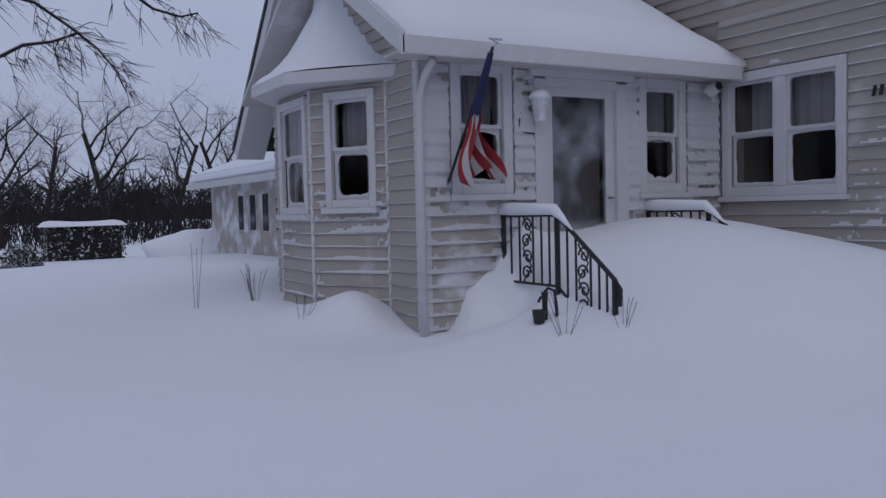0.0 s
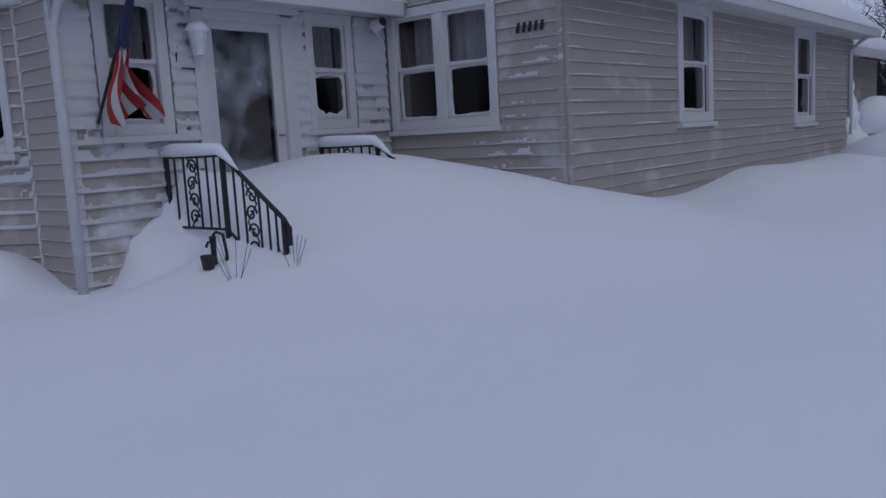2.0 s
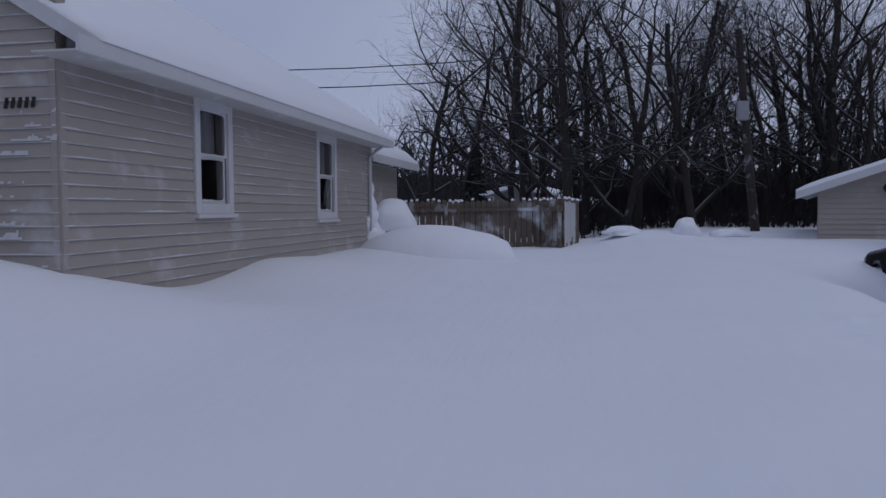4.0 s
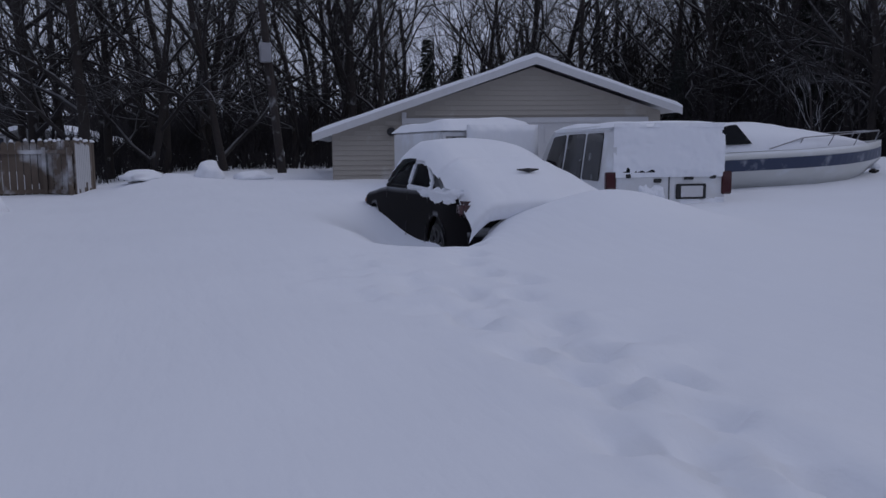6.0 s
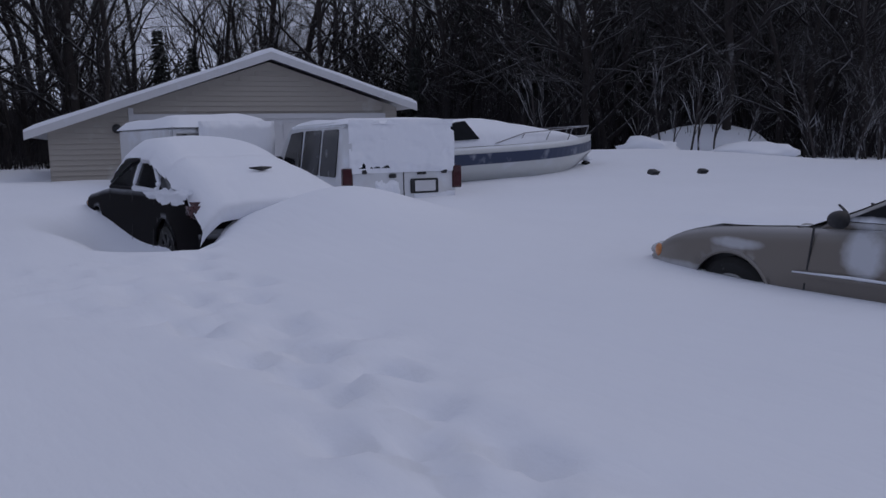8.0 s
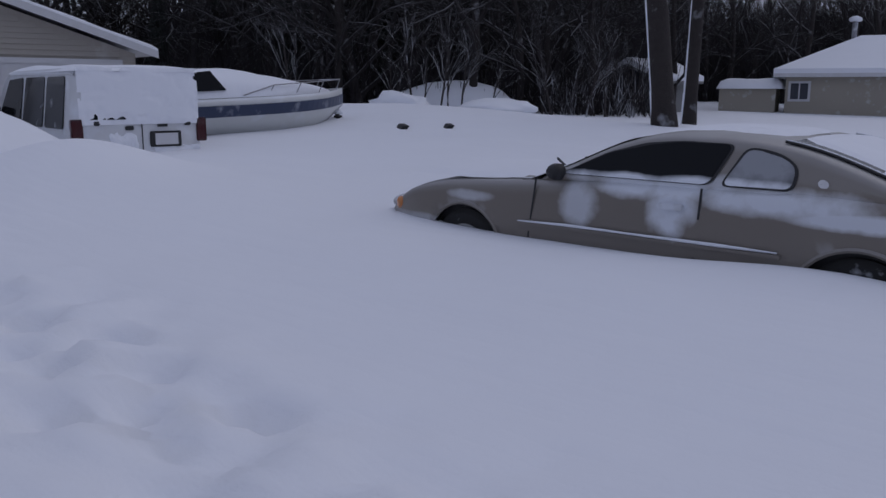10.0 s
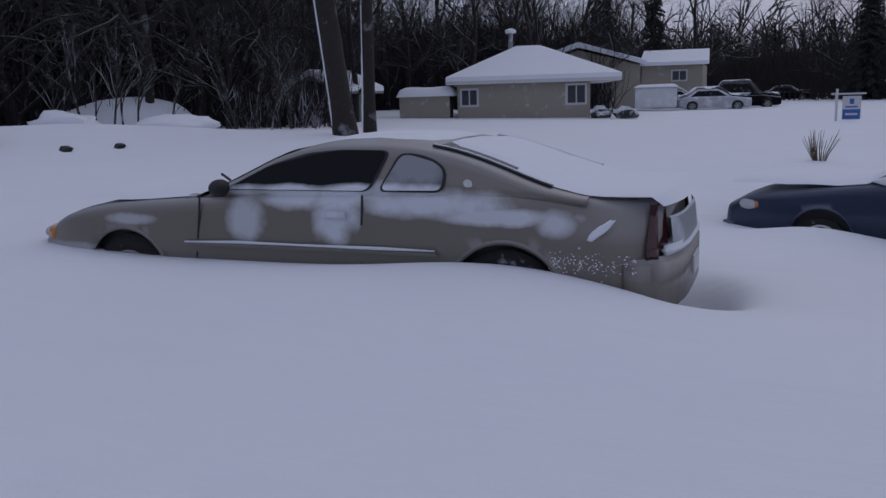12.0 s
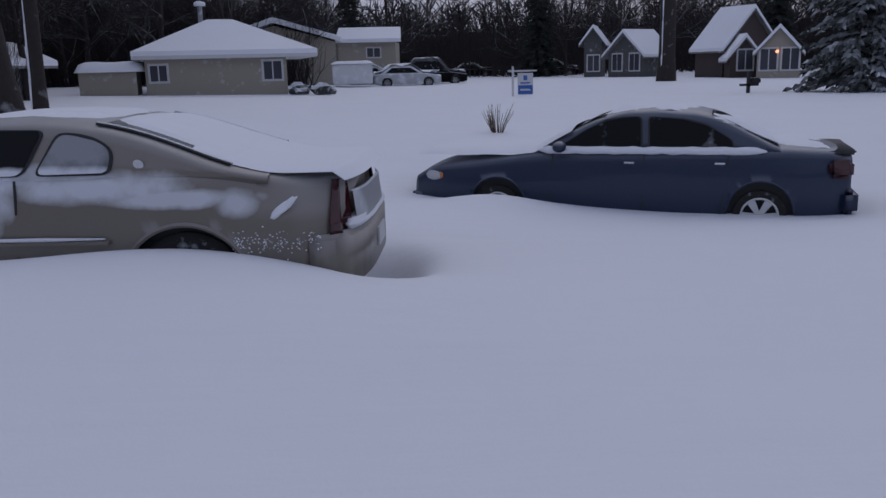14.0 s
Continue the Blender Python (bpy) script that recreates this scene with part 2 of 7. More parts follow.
SIGNBLUE = mat("sign_blue", (0.03, 0.12, 0.4), 0.5, var=0.05)
BROWNHOUSE = mat("brown_house_wall", (0.06, 0.045, 0.04), 0.8, var=0.15, scale=1)
TANHOUSE = mat("tan_house_wall", (0.33, 0.3, 0.25), 0.7, var=0.06, scale=0.6, dust=0.1)
GREYHOUSE = mat("grey_house_wall", (0.2, 0.2, 0.2), 0.75, var=0.1, scale=0.6, dust=0.15)
DARKHOUSE = mat("dark_grey_house_wall", (0.09, 0.088, 0.09), 0.75, var=0.12, scale=0.6, dust=0.1)
DARKWIN = mat("dark_far_window", (0.05, 0.055, 0.07), 0.15, var=0.2, scale=1.0)
COPPER = mat("galvanised_metal", (0.3, 0.3, 0.32), 0.5, metal=0.6, var=0.1, dust=0.4)
LAMPGLASS = mat("lamp_glass", (0.6, 0.62, 0.65), 0.3, var=0.1, dust=0.5, dscale=12)
GLOW = bpy.data.materials.new("lit_porch_lamp")
GLOW.use_nodes = True
GLOW.node_tree.nodes["Principled BSDF"].inputs["Emission Color"].default_value = (1.0, 0.35, 0.12, 1)
GLOW.node_tree.nodes["Principled BSDF"].inputs["Emission Strength"].default_value = 1.6

# ---------- mesh helpers ----------


def part(name, bm, material, parent=None, label="", smooth=False):
    me = bpy.data.meshes.new(name)
    if smooth:
        for f in bm.faces:
            f.smooth = True
    bm.normal_update()
    bm.to_mesh(me)
    bm.free()
    me.materials.append(material)
    ob = new(name, me)
    if parent:
        ob.parent = parent
    if label:
        ob["label"] = label
    return ob


def thing(name, m=None, label="", category="", group="", kind=""):
    ob = new(name)
    if m is not None:
        ob.matrix_basis = m
    return tagged(ob, label, category, group, kind)


def add_box(bm, a, b, bevel=0.0):
    """An axis-aligned box from corner a to corner b."""
    lo, hi = [min(p, q) for p, q in zip(a, b)], [max(p, q) for p, q in zip(a, b)]
    v = [bm.verts.new((x, y, z)) for z in (lo[2], hi[2]) for y in (lo[1], hi[1]) for x in (lo[0], hi[0])]
    fs = [bm.faces.new([v[i] for i in f]) for f in ((0, 2, 3, 1), (4, 5, 7, 6), (0, 1, 5, 4), (2, 6, 7, 3), (0, 4, 6, 2), (1, 3, 7, 5))]
    if bevel:
        es = {e for f in fs for e in f.edges}
        bmesh.ops.bevel(bm, geom=list(es), offset=bevel, segments=2, affect="EDGES")
    return v


def box(a, b, bevel=0.0):
    bm = bmesh.new()
    add_box(bm, a, b, bevel)
    return bm


def add_tube(bm, pts, radii, n=6, closed=True):
    rings, prev = [], None
    for i, p in enumerate(pts):
        p = Vector(p)
        d = (Vector(pts[min(i + 1, len(pts) - 1)]) - Vector(pts[max(i - 1, 0)])).normalized()
        u = d.cross(Vector((0, 0, 1)) if abs(d.z) < 0.9 else Vector((1, 0, 0))).normalized()
        if prev is not None and u.dot(prev) < 0:
            u = -u
        prev = u
        w = d.cross(u)
        r = radii[i] if isinstance(radii, (list, tuple)) else radii
        rings.append([bm.verts.new(p + r * (math.cos(2 * math.pi * k / n) * u + math.sin(2 * math.pi * k / n) * w)) for k in range(n)])
    for a, b in zip(rings, rings[1:]):
        for k in range(n):
            bm.faces.new((a[k], a[(k + 1) % n], b[(k + 1) % n], b[k]))
    if closed and n > 2:
        bm.faces.new(rings[0][::-1])
        bm.faces.new(rings[-1])


def tube(pts, radii, n=6):
    bm = bmesh.new()
    add_tube(bm, pts, radii, n)
    return bm


def add_prism(bm, poly, offset):
    """A flat polygon of 3D points pushed along offset."""
    o = Vector(offset)
    a = [bm.verts.new(p) for p in poly]
    b = [bm.verts.new(Vector(p) + o) for p in poly]
    bm.faces.new(a)
    bm.faces.new(b[::-1])
    for i in range(len(poly)):
        j = (i + 1) % len(poly)
        bm.faces.new((a[j], a[i], b[i], b[j]))
    bmesh.ops.recalc_face_normals(bm, faces=bm.faces)


def prism(poly, offset, bevel=0.0):
    bm = bmesh.new()
    add_prism(bm, poly, offset)
    if bevel:
        bmesh.ops.bevel(bm, geom=list(bm.edges), offset=bevel, segments=2, affect="EDGES")
    return bm


def lump(size, seed, rough=0.18, sub=3, flat=True):
    """A soft uneven heap of snow of the given half sizes, its underside flattened."""
    bm = bmesh.new()
    bmesh.ops.create_icosphere(bm, subdivisions=sub, radius=1.0)
    for v in bm.verts:
        k = 1 + rough * noise.noise(v.co * 1.7 + Vector((seed * 3.1, seed, 0)))
        c = v.co * k
        if flat and c.z < -0.3:
            c.z = -0.3
        v.co = Vector((c.x * size[0], c.y * size[1], c.z * size[2]))
    return bm


def cap(poly, z, h, seed=0, n=14):
    """A rounded snow cap of height h over a convex quadrilateral (four x, y corners)."""
    bm = bmesh.new()
    grid = []
    a, b, c, d = [Vector(p) for p in poly]
    for i in range(n + 1):
        row = []
        for j in range(n + 1):
            u, v = i / n, j / n
            p = (a * (1 - u) + b * u) * (1 - v) + (d * (1 - u) + c * u) * v
            e = min(u, 1 - u, v, 1 - v) * 2
            k = min(1.0, e * 4) ** 0.45
            zz = z + h * k * (0.85 + 0.35 * noise.noise(Vector((p.x * 0.9, p.y * 0.9, seed))))
            row.append(bm.verts.new((p.x, p.y, zz if e > 0 else z)))
        grid.append(row)
    for i in range(n):
        for j in range(n):
            bm.faces.new((grid[i][j], grid[i + 1][j], grid[i + 1][j + 1], grid[i][j + 1]))
    bmesh.ops.recalc_face_normals(bm, faces=bm.faces)
    return bm

# ---------- ground: one sheet of drifted snow ----------
BUMPS = (  # x, y, half widths, kind of edge, height
    (7.2, 6.7, 1.15, 1.75, 1, 0.81), (8.4, 5.2, 1.5, 1.3, 0, 0.30), (5.9, 6.9, 0.5, 0.9, 1, 0.25), (8.8, 3.9, 1.0, 1.0, 0, 0.12),
    (12.9, 4.3, 1.2, 1.0, 0, 0.22), (16.5, 3.6, 2.6, 1.4, 0, 0.18), (4.5, 7.5, 0.6, 0.4, 0, 0.22), (4.0, 8.6, 0.6, 0.7, 0, 0.15),
    (-2.0, -11.0, 4.5, 3.2, 0, -0.46), (9.0, -16.5, 6.0, 5.0, 0, 0.28), (3.1, -5.85, 1.7, 0.8, 0, 0.2), (0.2, -9.8, 1.2, 0.6, 0, 0.06), (0.5, -10.15, 0.45, 0.22, 0, 0.1),
    (10.3, -6.1, 0.8, 0.8, 0, 0.34), (9.3, -5.9, 1.5, 1.0, 0, 0.12), (11.6, -6.7, 0.7, 0.5, 0, 0.12),
    (1.74, -7.1, 0.17, 0.4, 0, -0.5), (2.7, -6.25, 0.6, 0.3, 0, 0.09), (4.45, 7.35, 0.25, 0.2, 0, 0.08), (1.9, -6.5, 0.6, 0.4, 0, -0.07), (5.45, 6.55, 0.35, 0.2, 2, 0.5), (4.34, 7.1, 0.18, 0.18, 0, 0.14), (10.85, -4.15, 0.35, 0.35, 0, -0.5), (12.2, -4.1, 1.1, 0.38, 0, -0.48),
    (4.5, 15.5, 6.0, 4.0, 0, 0.28), (22.5, -1.5, 1.4, 0.8, 0, 0.25), (16.0, -18.0, 4.0, 2.5, 0, 0.35))
STEPS = ((7.22, -2.99), (6.4, -3.2), (5.7, -3.03), (5.28, -3.01), (4.68, -3.02), (4.4, -2.9), (8.4, -3.7), (7.8, -3.3), (6.9, -3.0),
         (6.1, -2.95), (4.0, -2.7), (3.6, -2.6), (9.3, -3.95), (5.0, -3.25), (6.0, -3.3), (4.3, -3.2), (5.45, -3.4), (6.65, -3.45),
         (7.5, -3.6), (8.0, -3.85), (8.9, -3.75), (9.9, -4.2), (4.85, -2.75))


def ease(a, b, v):
    f = min(1.0, max(0.0, (v - a) / (b - a)))
    return f * f * (3 - 2 * f)


def field_slope(y):
    """How much of the rise away from the street shows: the yard dips between the house and the garage."""
    return (1 if y < 2 else max(0.35, 1 - 0.2 * (y - 2))) - 0.62 * ease(-2.8, 0.3, y) * (1 - ease(2.2, 4.0, y))


def bank_edge(x, y, kind):
    """The drift over the steps (1) and the bank on the wall beside them (2) end steeply towards the porch corner."""
    if kind == 1:
        return 1 - (1 - ease(5.35, 5.8, x)) * ease(5.6, 6.2, y)
    return ease(4.95, 5.2, x) if kind == 2 else 1.0


def height(x, y):
    z = 0.5 + 0.026 * min(max(x - 3.0, 0), 17.0) * field_slope(y)
    d = math.hypot(x - 1, y)
    if d > 18:
        z += 0.0015 * min(d - 18, 400) * (1 if y < 0 else -1)
    for bx, by, sx, sy, kind, h in BUMPS:
        dx, dy = x - bx, y - by
        q = (dx / sx) ** 2 + (dy / sy) ** 2
        if q < 12:
            z += h * math.exp(-0.5 * q) * bank_edge(x, y, kind)
    if d < 40:
        z += 0.05 * noise.noise(Vector((x * 0.22, y * 0.3, 1.0))) + 0.02 * noise.noise(Vector((x * 0.8, y * 1.1, 4.0)))
        for fx, fy in STEPS:
            q = ((x - fx) / 0.15) ** 2 + ((y - fy) / 0.1) ** 2
            if q < 8:
                z -= 0.13 * math.exp(-0.5 * q * q) * (0.7 + 0.6 * noise.noise(Vector((x * 9, y * 9, 2))))
        q = abs(y + 3.1 + 0.25 * math.sin(x * 1.3)) / 0.55
        if 3.2 < x < 9.6 and q < 3:
            z += 0.085 * math.exp(-q * q) * (noise.noise(Vector((x * 3.5, y * 3.5, 7))) + 0.6 * noise.noise(Vector((x * 8, y * 8, 3))))
    elif d < 140:
        z += 0.12 * noise.noise(Vector((x * 0.05, y * 0.05, 1.0)))
    return z


def axis_steps(lo, hi, step, grow, far):
    out, s, p = [], step, hi
    while p < far:
        s *= grow
        p += s
        out.append(p)
    left, s, p = [], step, lo
    while p > -far:
        s *= grow
        p -= s
        left.append(p)
    n = int((hi - lo) / step)
    return left[::-1] + [lo + i * (hi - lo) / n for i in range(n + 1)] + out


gx, gy = axis_steps(-4.0, 13.0, 0.075, 1.08, 900), axis_steps(-11.0, 8.4, 0.075, 1.08, 900)
gv = [(x, y, height(x, y)) for y in gy for x in gx]
gn = len(gx)
gf = [(j * gn + i, j * gn + i + 1, (j + 1) * gn + i + 1, (j + 1) * gn + i) for j in range(len(gy) - 1) for i in range(gn - 1)]
gme = bpy.data.meshes.new("ground")
gme.from_pydata(gv, [], gf)
gme.polygons.foreach_set("use_smooth", [True] * len(gf))
gme.materials.append(SNOW)
ground = tagged(new("ground", gme), "deep wind-drifted fresh snow covering the whole yard", "ground", kind="structure")

# ---------- the house ----------
DOOR_Y, A_X, B_Y, PORCH_X = 6.50, 8.47, 4.21, 4.74


class Wall:
    """A wall in its own plane: u along it, v up. org and along give the plane, out its outward normal."""

    def __init__(self, org, along, out):
        self.o, self.a, self.n = Vector(org), Vector(along), Vector(out)

    def p(self, u, v, d=0.0):
        return self.o + self.a * u + Vector((0, 0, v)) + self.n * d

    def block(self, bm, u0, u1, v0, v1, d0, d1):
        q = [self.p(u0, v0, d0), self.p(u1, v0, d0), self.p(u1, v1, d0), self.p(u0, v1, d0)]
        add_prism(bm, q, self.n * (d1 - d0))


def split(u0, u1, v, openings, pad=0.0):
    """The stretches of u0..u1 at height v that no opening (u0, u1, v0, v1) takes."""
    cuts = sorted((a - pad, b + pad) for a, b, c, d in openings if c - pad < v < d + pad)
    out, at_u = [], u0
    for a, b in cuts:
        if a > at_u:
            out.append((at_u, a))
        at_u = max(at_u, b)
    if at_u < u1:
        out.append((at_u, u1))
    return out


def build_wall(name, w, length, z0, z1, openings, label, thick=0.14, material=None):
    bm = bmesh.new()
    levels = sorted({z0, z1, *[c for o in openings for c in (o[2], o[3])]})
    for lo, hi in zip(levels, levels[1:]):
        for a, b in split(0, length, (lo + hi) / 2, openings):
            w.block(bm, a, b, lo, hi, -thick, -0.002)
    return tagged(part(name, bm, material or SIDING), label, "wall", kind="structure")


def board_course(w, wall_ob, u0, u1, z, h, material, seed):
    """One lap-siding board, its foot standing proud of the next course, with a lip of snow under wind."""
    bm = bmesh.new()
    prof = ((0.0, 0.004), (0.0, 0.024), (0.012, 0.027), (h - 0.012, 0.007), (h, 0.003))
    ring = []
    n = max(2, int((u1 - u0) / 0.5))
    for i in range(n + 1):
        u = u0 + (u1 - u0) * i / n
        k = 0.0022 * noise.noise(Vector((u * 0.9, z * 5, seed)))
        ring.append([bm.verts.new(w.p(u, z + v, d + (k if d > 0.01 else 0))) for v, d in prof])
    for a, b in zip(ring, ring[1:]):
        for k in range(len(prof) - 1):
            bm.faces.new((a[k], b[k], b[k + 1], a[k + 1]))
    bmesh.ops.recalc_face_normals(bm, faces=bm.faces)
    ob = part("siding_board", bm, material, wall_ob)
    return ob


def snow_strip(w, bm, a, b, z, h, lip, seed):
    """A ragged crust of snow clinging to the lower part of one lap, thick at its foot."""
    n = max(2, int((b - a) / 0.035))
    prev = None
    for i in range(n + 1):
        u = a + (b - a) * i / n
        q = noise.noise(Vector((u * 1.1, seed * 3.7, 1.0))) + 0.5 * noise.noise(Vector((u * 5.0, seed * 1.3, 5.0))) + 0.35 * noise.noise(Vector((u * 15.0, seed * 2.3, 8.0)))
        t = h * min(0.75, max(0.0, 0.05 + 0.42 * lip + (0.06 + 0.25 * lip) * q))
        cur = None
        if t > 0.008:
            out = 0.025 + 0.009 * min(1.0, t / 0.05)
            cur = [bm.verts.new(w.p(u, z + dz, dn)) for dz, dn in ((-0.002, 0.018), (0.004, out), (0.45 * t, out - 0.004), (t, 0.014))]
        if prev and cur:
            for q0 in range(3):
                bm.faces.new((prev[q0], cur[q0], cur[q0 + 1], prev[q0 + 1]))
        prev = cur


def courses(w, wall_ob, length, z0, z1, openings, material, step=0.126, pad=0.0, lip=0.0, seed=0):
    z = z0
    k = 0
    lipbm = bmesh.new()
    while z < z1 - 0.02:
        h = min(step, z1 - z)
        for a, b in split(0, length, z + h / 2, openings, pad):
            if b - a > 0.03:
                board_course(w, wall_ob, a, b, z, h + 0.004, material, seed + k)
                if lip:
                    snow_strip(w, lipbm, a, b, z, h, lip, seed + k)
        z += step
        k += 1
    if lip:
        tagged(part("snow_crust", lipbm, FROST, wall_ob, "wind-driven snow stuck to the siding laps"), kind="stuff")
    else:
        lipbm.free()


def pack_snow(w, a, b, lo, hi, dep, amount, seed):
    """Snow packed round the edge of a pane, deepest in its lower corners."""
    bm = bmesh.new()
    cu, cv, hu, hv = (a + b) / 2, (lo + hi) / 2, (b - a) / 2, (hi - lo) / 2
    outer, inner = [], []
    for k in range(48):
        t = 2 * math.pi * k / 48
        c, q = math.cos(t), math.sin(t)
        m = max(abs(c), abs(q))
        ex = 5.0 if amount > 0.1 else 16.0
        r = (abs(c) ** ex + abs(q) ** ex) ** (-1 / ex)
        n = noise.noise(Vector((c * 2.3 + seed, q * 2.3, seed * 1.7))) + 0.5 * noise.noise(Vector((c * 7, q * 7 + seed, 2.0)))
        f = min(0.985, 1 - amount * (0.22 + 0.8 * max(-0.2, n) + 0.5 * max(0, -q) ** 3))
        outer.append(bm.verts.new(w.p(cu + hu * c / m, cv + hv * q / m, dep + 0.022)))
        inner.append((bm.verts.new(w.p(cu + hu * c * r * f, cv + hv * q * r * f, dep + 0.014)), bm.verts.new(w.p(cu + hu * c * r * f, cv + hv * q * r * f, dep + 0.004))))
    for k in range(48):
        j = (k + 1) % 48
        bm.faces.new((outer[k], outer[j], inner[j][0], inner[k][0]))
        bm.faces.new((inner[k][0], inner[j][0], inner[j][1], inner[k][1]))
    bmesh.ops.recalc_face_normals(bm, faces=bm.faces)
    return bm


def plaster(w, wall_ob, u1, z0, z1, openings, amount, seed, pad=0.1, step=0.126, base=0.45):
    """Wind-driven snow plastered over the laps in ragged sheets, thinner where the boards stand out."""
    bm = bmesh.new()
    cell = 0.021
    nu, nz = int(u1 / cell), int((z1 - z0) / cell)
    vs = {}
    for i in range(nu + 1):
        for j in range(nz + 1):
            u, z = i * cell, z0 + j * cell
            if any(a - pad < u < b + pad and c - pad < z < d + pad for a, b, c, d in openings):
                continue
            lap = ((z - base) % step) / step
            q = noise.noise(Vector((u * 1.3 + seed, z * 1.0, seed))) + 0.5 * noise.noise(Vector((u * 3.0, z * 7.0, seed + 3.0))) + 0.35 * noise.noise(Vector((u * 16, z * 22, 9.0)))
            q += amount * (0.55 + 0.45 * ease(1.2, 1.9, z)) - 0.45 + 0.75 * (0.42 - lap)
            if q > 0:
                vs[i, j] = bm.verts.new(w.p(u, z, 0.012 + 0.02 * (1 - lap) + 0.022 * min(1.0, q * 2.5)))
    for i, j in list(vs):
        k = [(i, j), (i + 1, j), (i + 1, j + 1), (i, j + 1)]
        if all(q in vs for q in k):
            bm.faces.new([vs[q] for q in k])
    bmesh.ops.recalc_face_normals(bm, faces=bm.faces)
    tagged(part("snow_plaster", bm, FROST, wall_ob, "ragged sheets of wind-driven snow", smooth=True), kind="stuff")


def window(name, w, u0, u1, v0, v1, label, mullions=(), frame=0.10, curtain=0.6, frost=True, glass=None, seed=0, split_at=0.5, pack=0.1):
    """A double-hung window: casing, sill, two sashes with panes, a curtain and snow packed into the corners."""
    ob = tagged(thing(name), label, "window", "house windows", "structure")
    cols = [u0, *mullions, u1]
    bm = bmesh.new()
    for a, b, c, d in ((u0 - frame, u0, v0 - frame, v1 + frame), (u1, u1 + frame, v0 - frame, v1 + frame), (u0, u1, v1, v1 + frame), (u0, u1, v0 - frame, v0)):
        w.block(bm, a, b, c, d, -0.06, 0.045)
    for mu in mullions:
        w.block(bm, mu - 0.07, mu + 0.07, v0, v1, -0.06, 0.04)
    bmesh.ops.bevel(bm, geom=list(bm.edges), offset=0.006, segments=1, affect="EDGES")
    part("window_frame", bm, TRIM, ob)
    bm = bmesh.new()
    w.block(bm, u0 - frame - 0.03, u1 + frame + 0.03, v0 - frame - 0.05, v0 - frame + 0.002, -0.02, 0.085)
    part("window_sill", bm, TRIM, ob)
    vm = v0 + (v1 - v0) * split_at
    for i, (a, b) in enumerate(zip(cols, cols[1:])):
        a += 0.07 if i else 0.0
        b -= 0.07 if i < len(cols) - 2 else 0.0
        for lo, hi, dep in ((v0, vm, -0.035), (vm, v1, -0.01)):
            bm = bmesh.new()
            s = 0.028
            for q in ((a, a + s, lo, hi), (b - s, b, lo, hi), (a + s, b - s, lo, lo + s), (a + s, b - s, hi - s, hi)):
                w.block(bm, *q, dep - 0.02, dep + 0.02)
            sash = part("sash", bm, TRIM, ob)
            bm = bmesh.new()
            w.block(bm, a + s, b - s, lo + s, hi - s, dep - 0.004, dep + 0.003)
            part("pane", bm, glass or PANE, sash).visible_shadow = False
            if frost:
                bm = pack_snow(w, a + s, b - s, lo + s, hi - s, dep, (pack if hi <= vm else min(0.08, pack * 0.4)), seed * 7 + i * 3 + (hi > vm))
                part("drifted_snow", bm, FROST, sash)
    bm = bmesh.new()
    if curtain:
        n = 28
        row = []
        for i in range(n + 1):
            u = u0 + (u1 - u0) * i / n
            dd = -0.17 + 0.018 * math.sin(i * 1.9 + seed)
            row.append((bm.verts.new(w.p(u, v1 - (v1 - v0) * curtain, dd)), bm.verts.new(w.p(u, v1, dd))))
        for a, b in zip(row, row[1:]):
            bm.faces.new((a[0], b[0], b[1], a[1]))
        part("curtain", bm, CURTAIN, ob)
    else:
        bm.free()
    return ob


# porch front wall with the storm door
wd = Wall((PORCH_X, DOOR_Y, 0), (1, 0, 0), (0, -1, 0))
d_open = [(0.39, 0.85, 1.87, 2.87), (1.30, 2.24, 0.75, 2.80), (2.62, 3.08, 1.86, 2.83)]
wall_door = build_wall("wall_porch_front", wd, A_X - PORCH_X, 0.2, 3.02, d_open, "porch wall plastered with wind-blown snow over tan siding")
courses(wd, wall_door, A_X - PORCH_X - 0.02, 0.45, 2.96, d_open, SIDING_W, pad=0.11, lip=0.75)
plaster(wd, wall_door, A_X - PORCH_X - 0.04, 0.5, 2.93, d_open, 1.1, 3)
window("window_1", wd, *d_open[0], "white porch window with a snowed-in sill beside the flag", seed=1, curtain=0.45)
window("window_2", wd, *d_open[2], "narrow white porch window half plastered with snow", seed=2, curtain=0.55, pack=0.3)
# door
door = tagged(thing("door_1"), "white storm door with full frosted glass", "door", kind="structure")
bm = bmesh.new()
for q in ((1.20, 1.33, 0.75, 2.85), (2.21, 2.36, 0.75, 2.85), (1.33, 2.21, 2.78, 2.87)):
    wd.block(bm, *q, -0.08, 0.05)
wd.block(bm, 1.14, 2.42, 2.87, 2.94, -0.02, 0.085)
bmesh.ops.bevel(bm, geom=list(bm.edges), offset=0.006, segments=1, affect="EDGES")
part("door_frame", bm, TRIM, door)
bm = bmesh.new()
for q in ((1.33, 1.44, 0.78, 2.78), (2.10, 2.21, 0.78, 2.78), (1.44, 2.10, 2.70, 2.78), (1.44, 2.10, 0.78, 0.95)):
    wd.block(bm, *q, -0.045, 0.0)
part("door_leaf", bm, TRIM, door)
bm = bmesh.new()
wd.block(bm, 1.44, 2.10, 0.95, 2.70, -0.028, -0.018)
part("pane", bm, FROSTED, door, "storm glass half frosted over").visible_shadow = False
bm = bmesh.new()
wd.block(bm, 1.44, 2.10, 0.9, 2.74, -0.13, -0.10)
part("inner_door", bm, mat("inner_door", (0.09, 0.08, 0.08), 0.6), door)
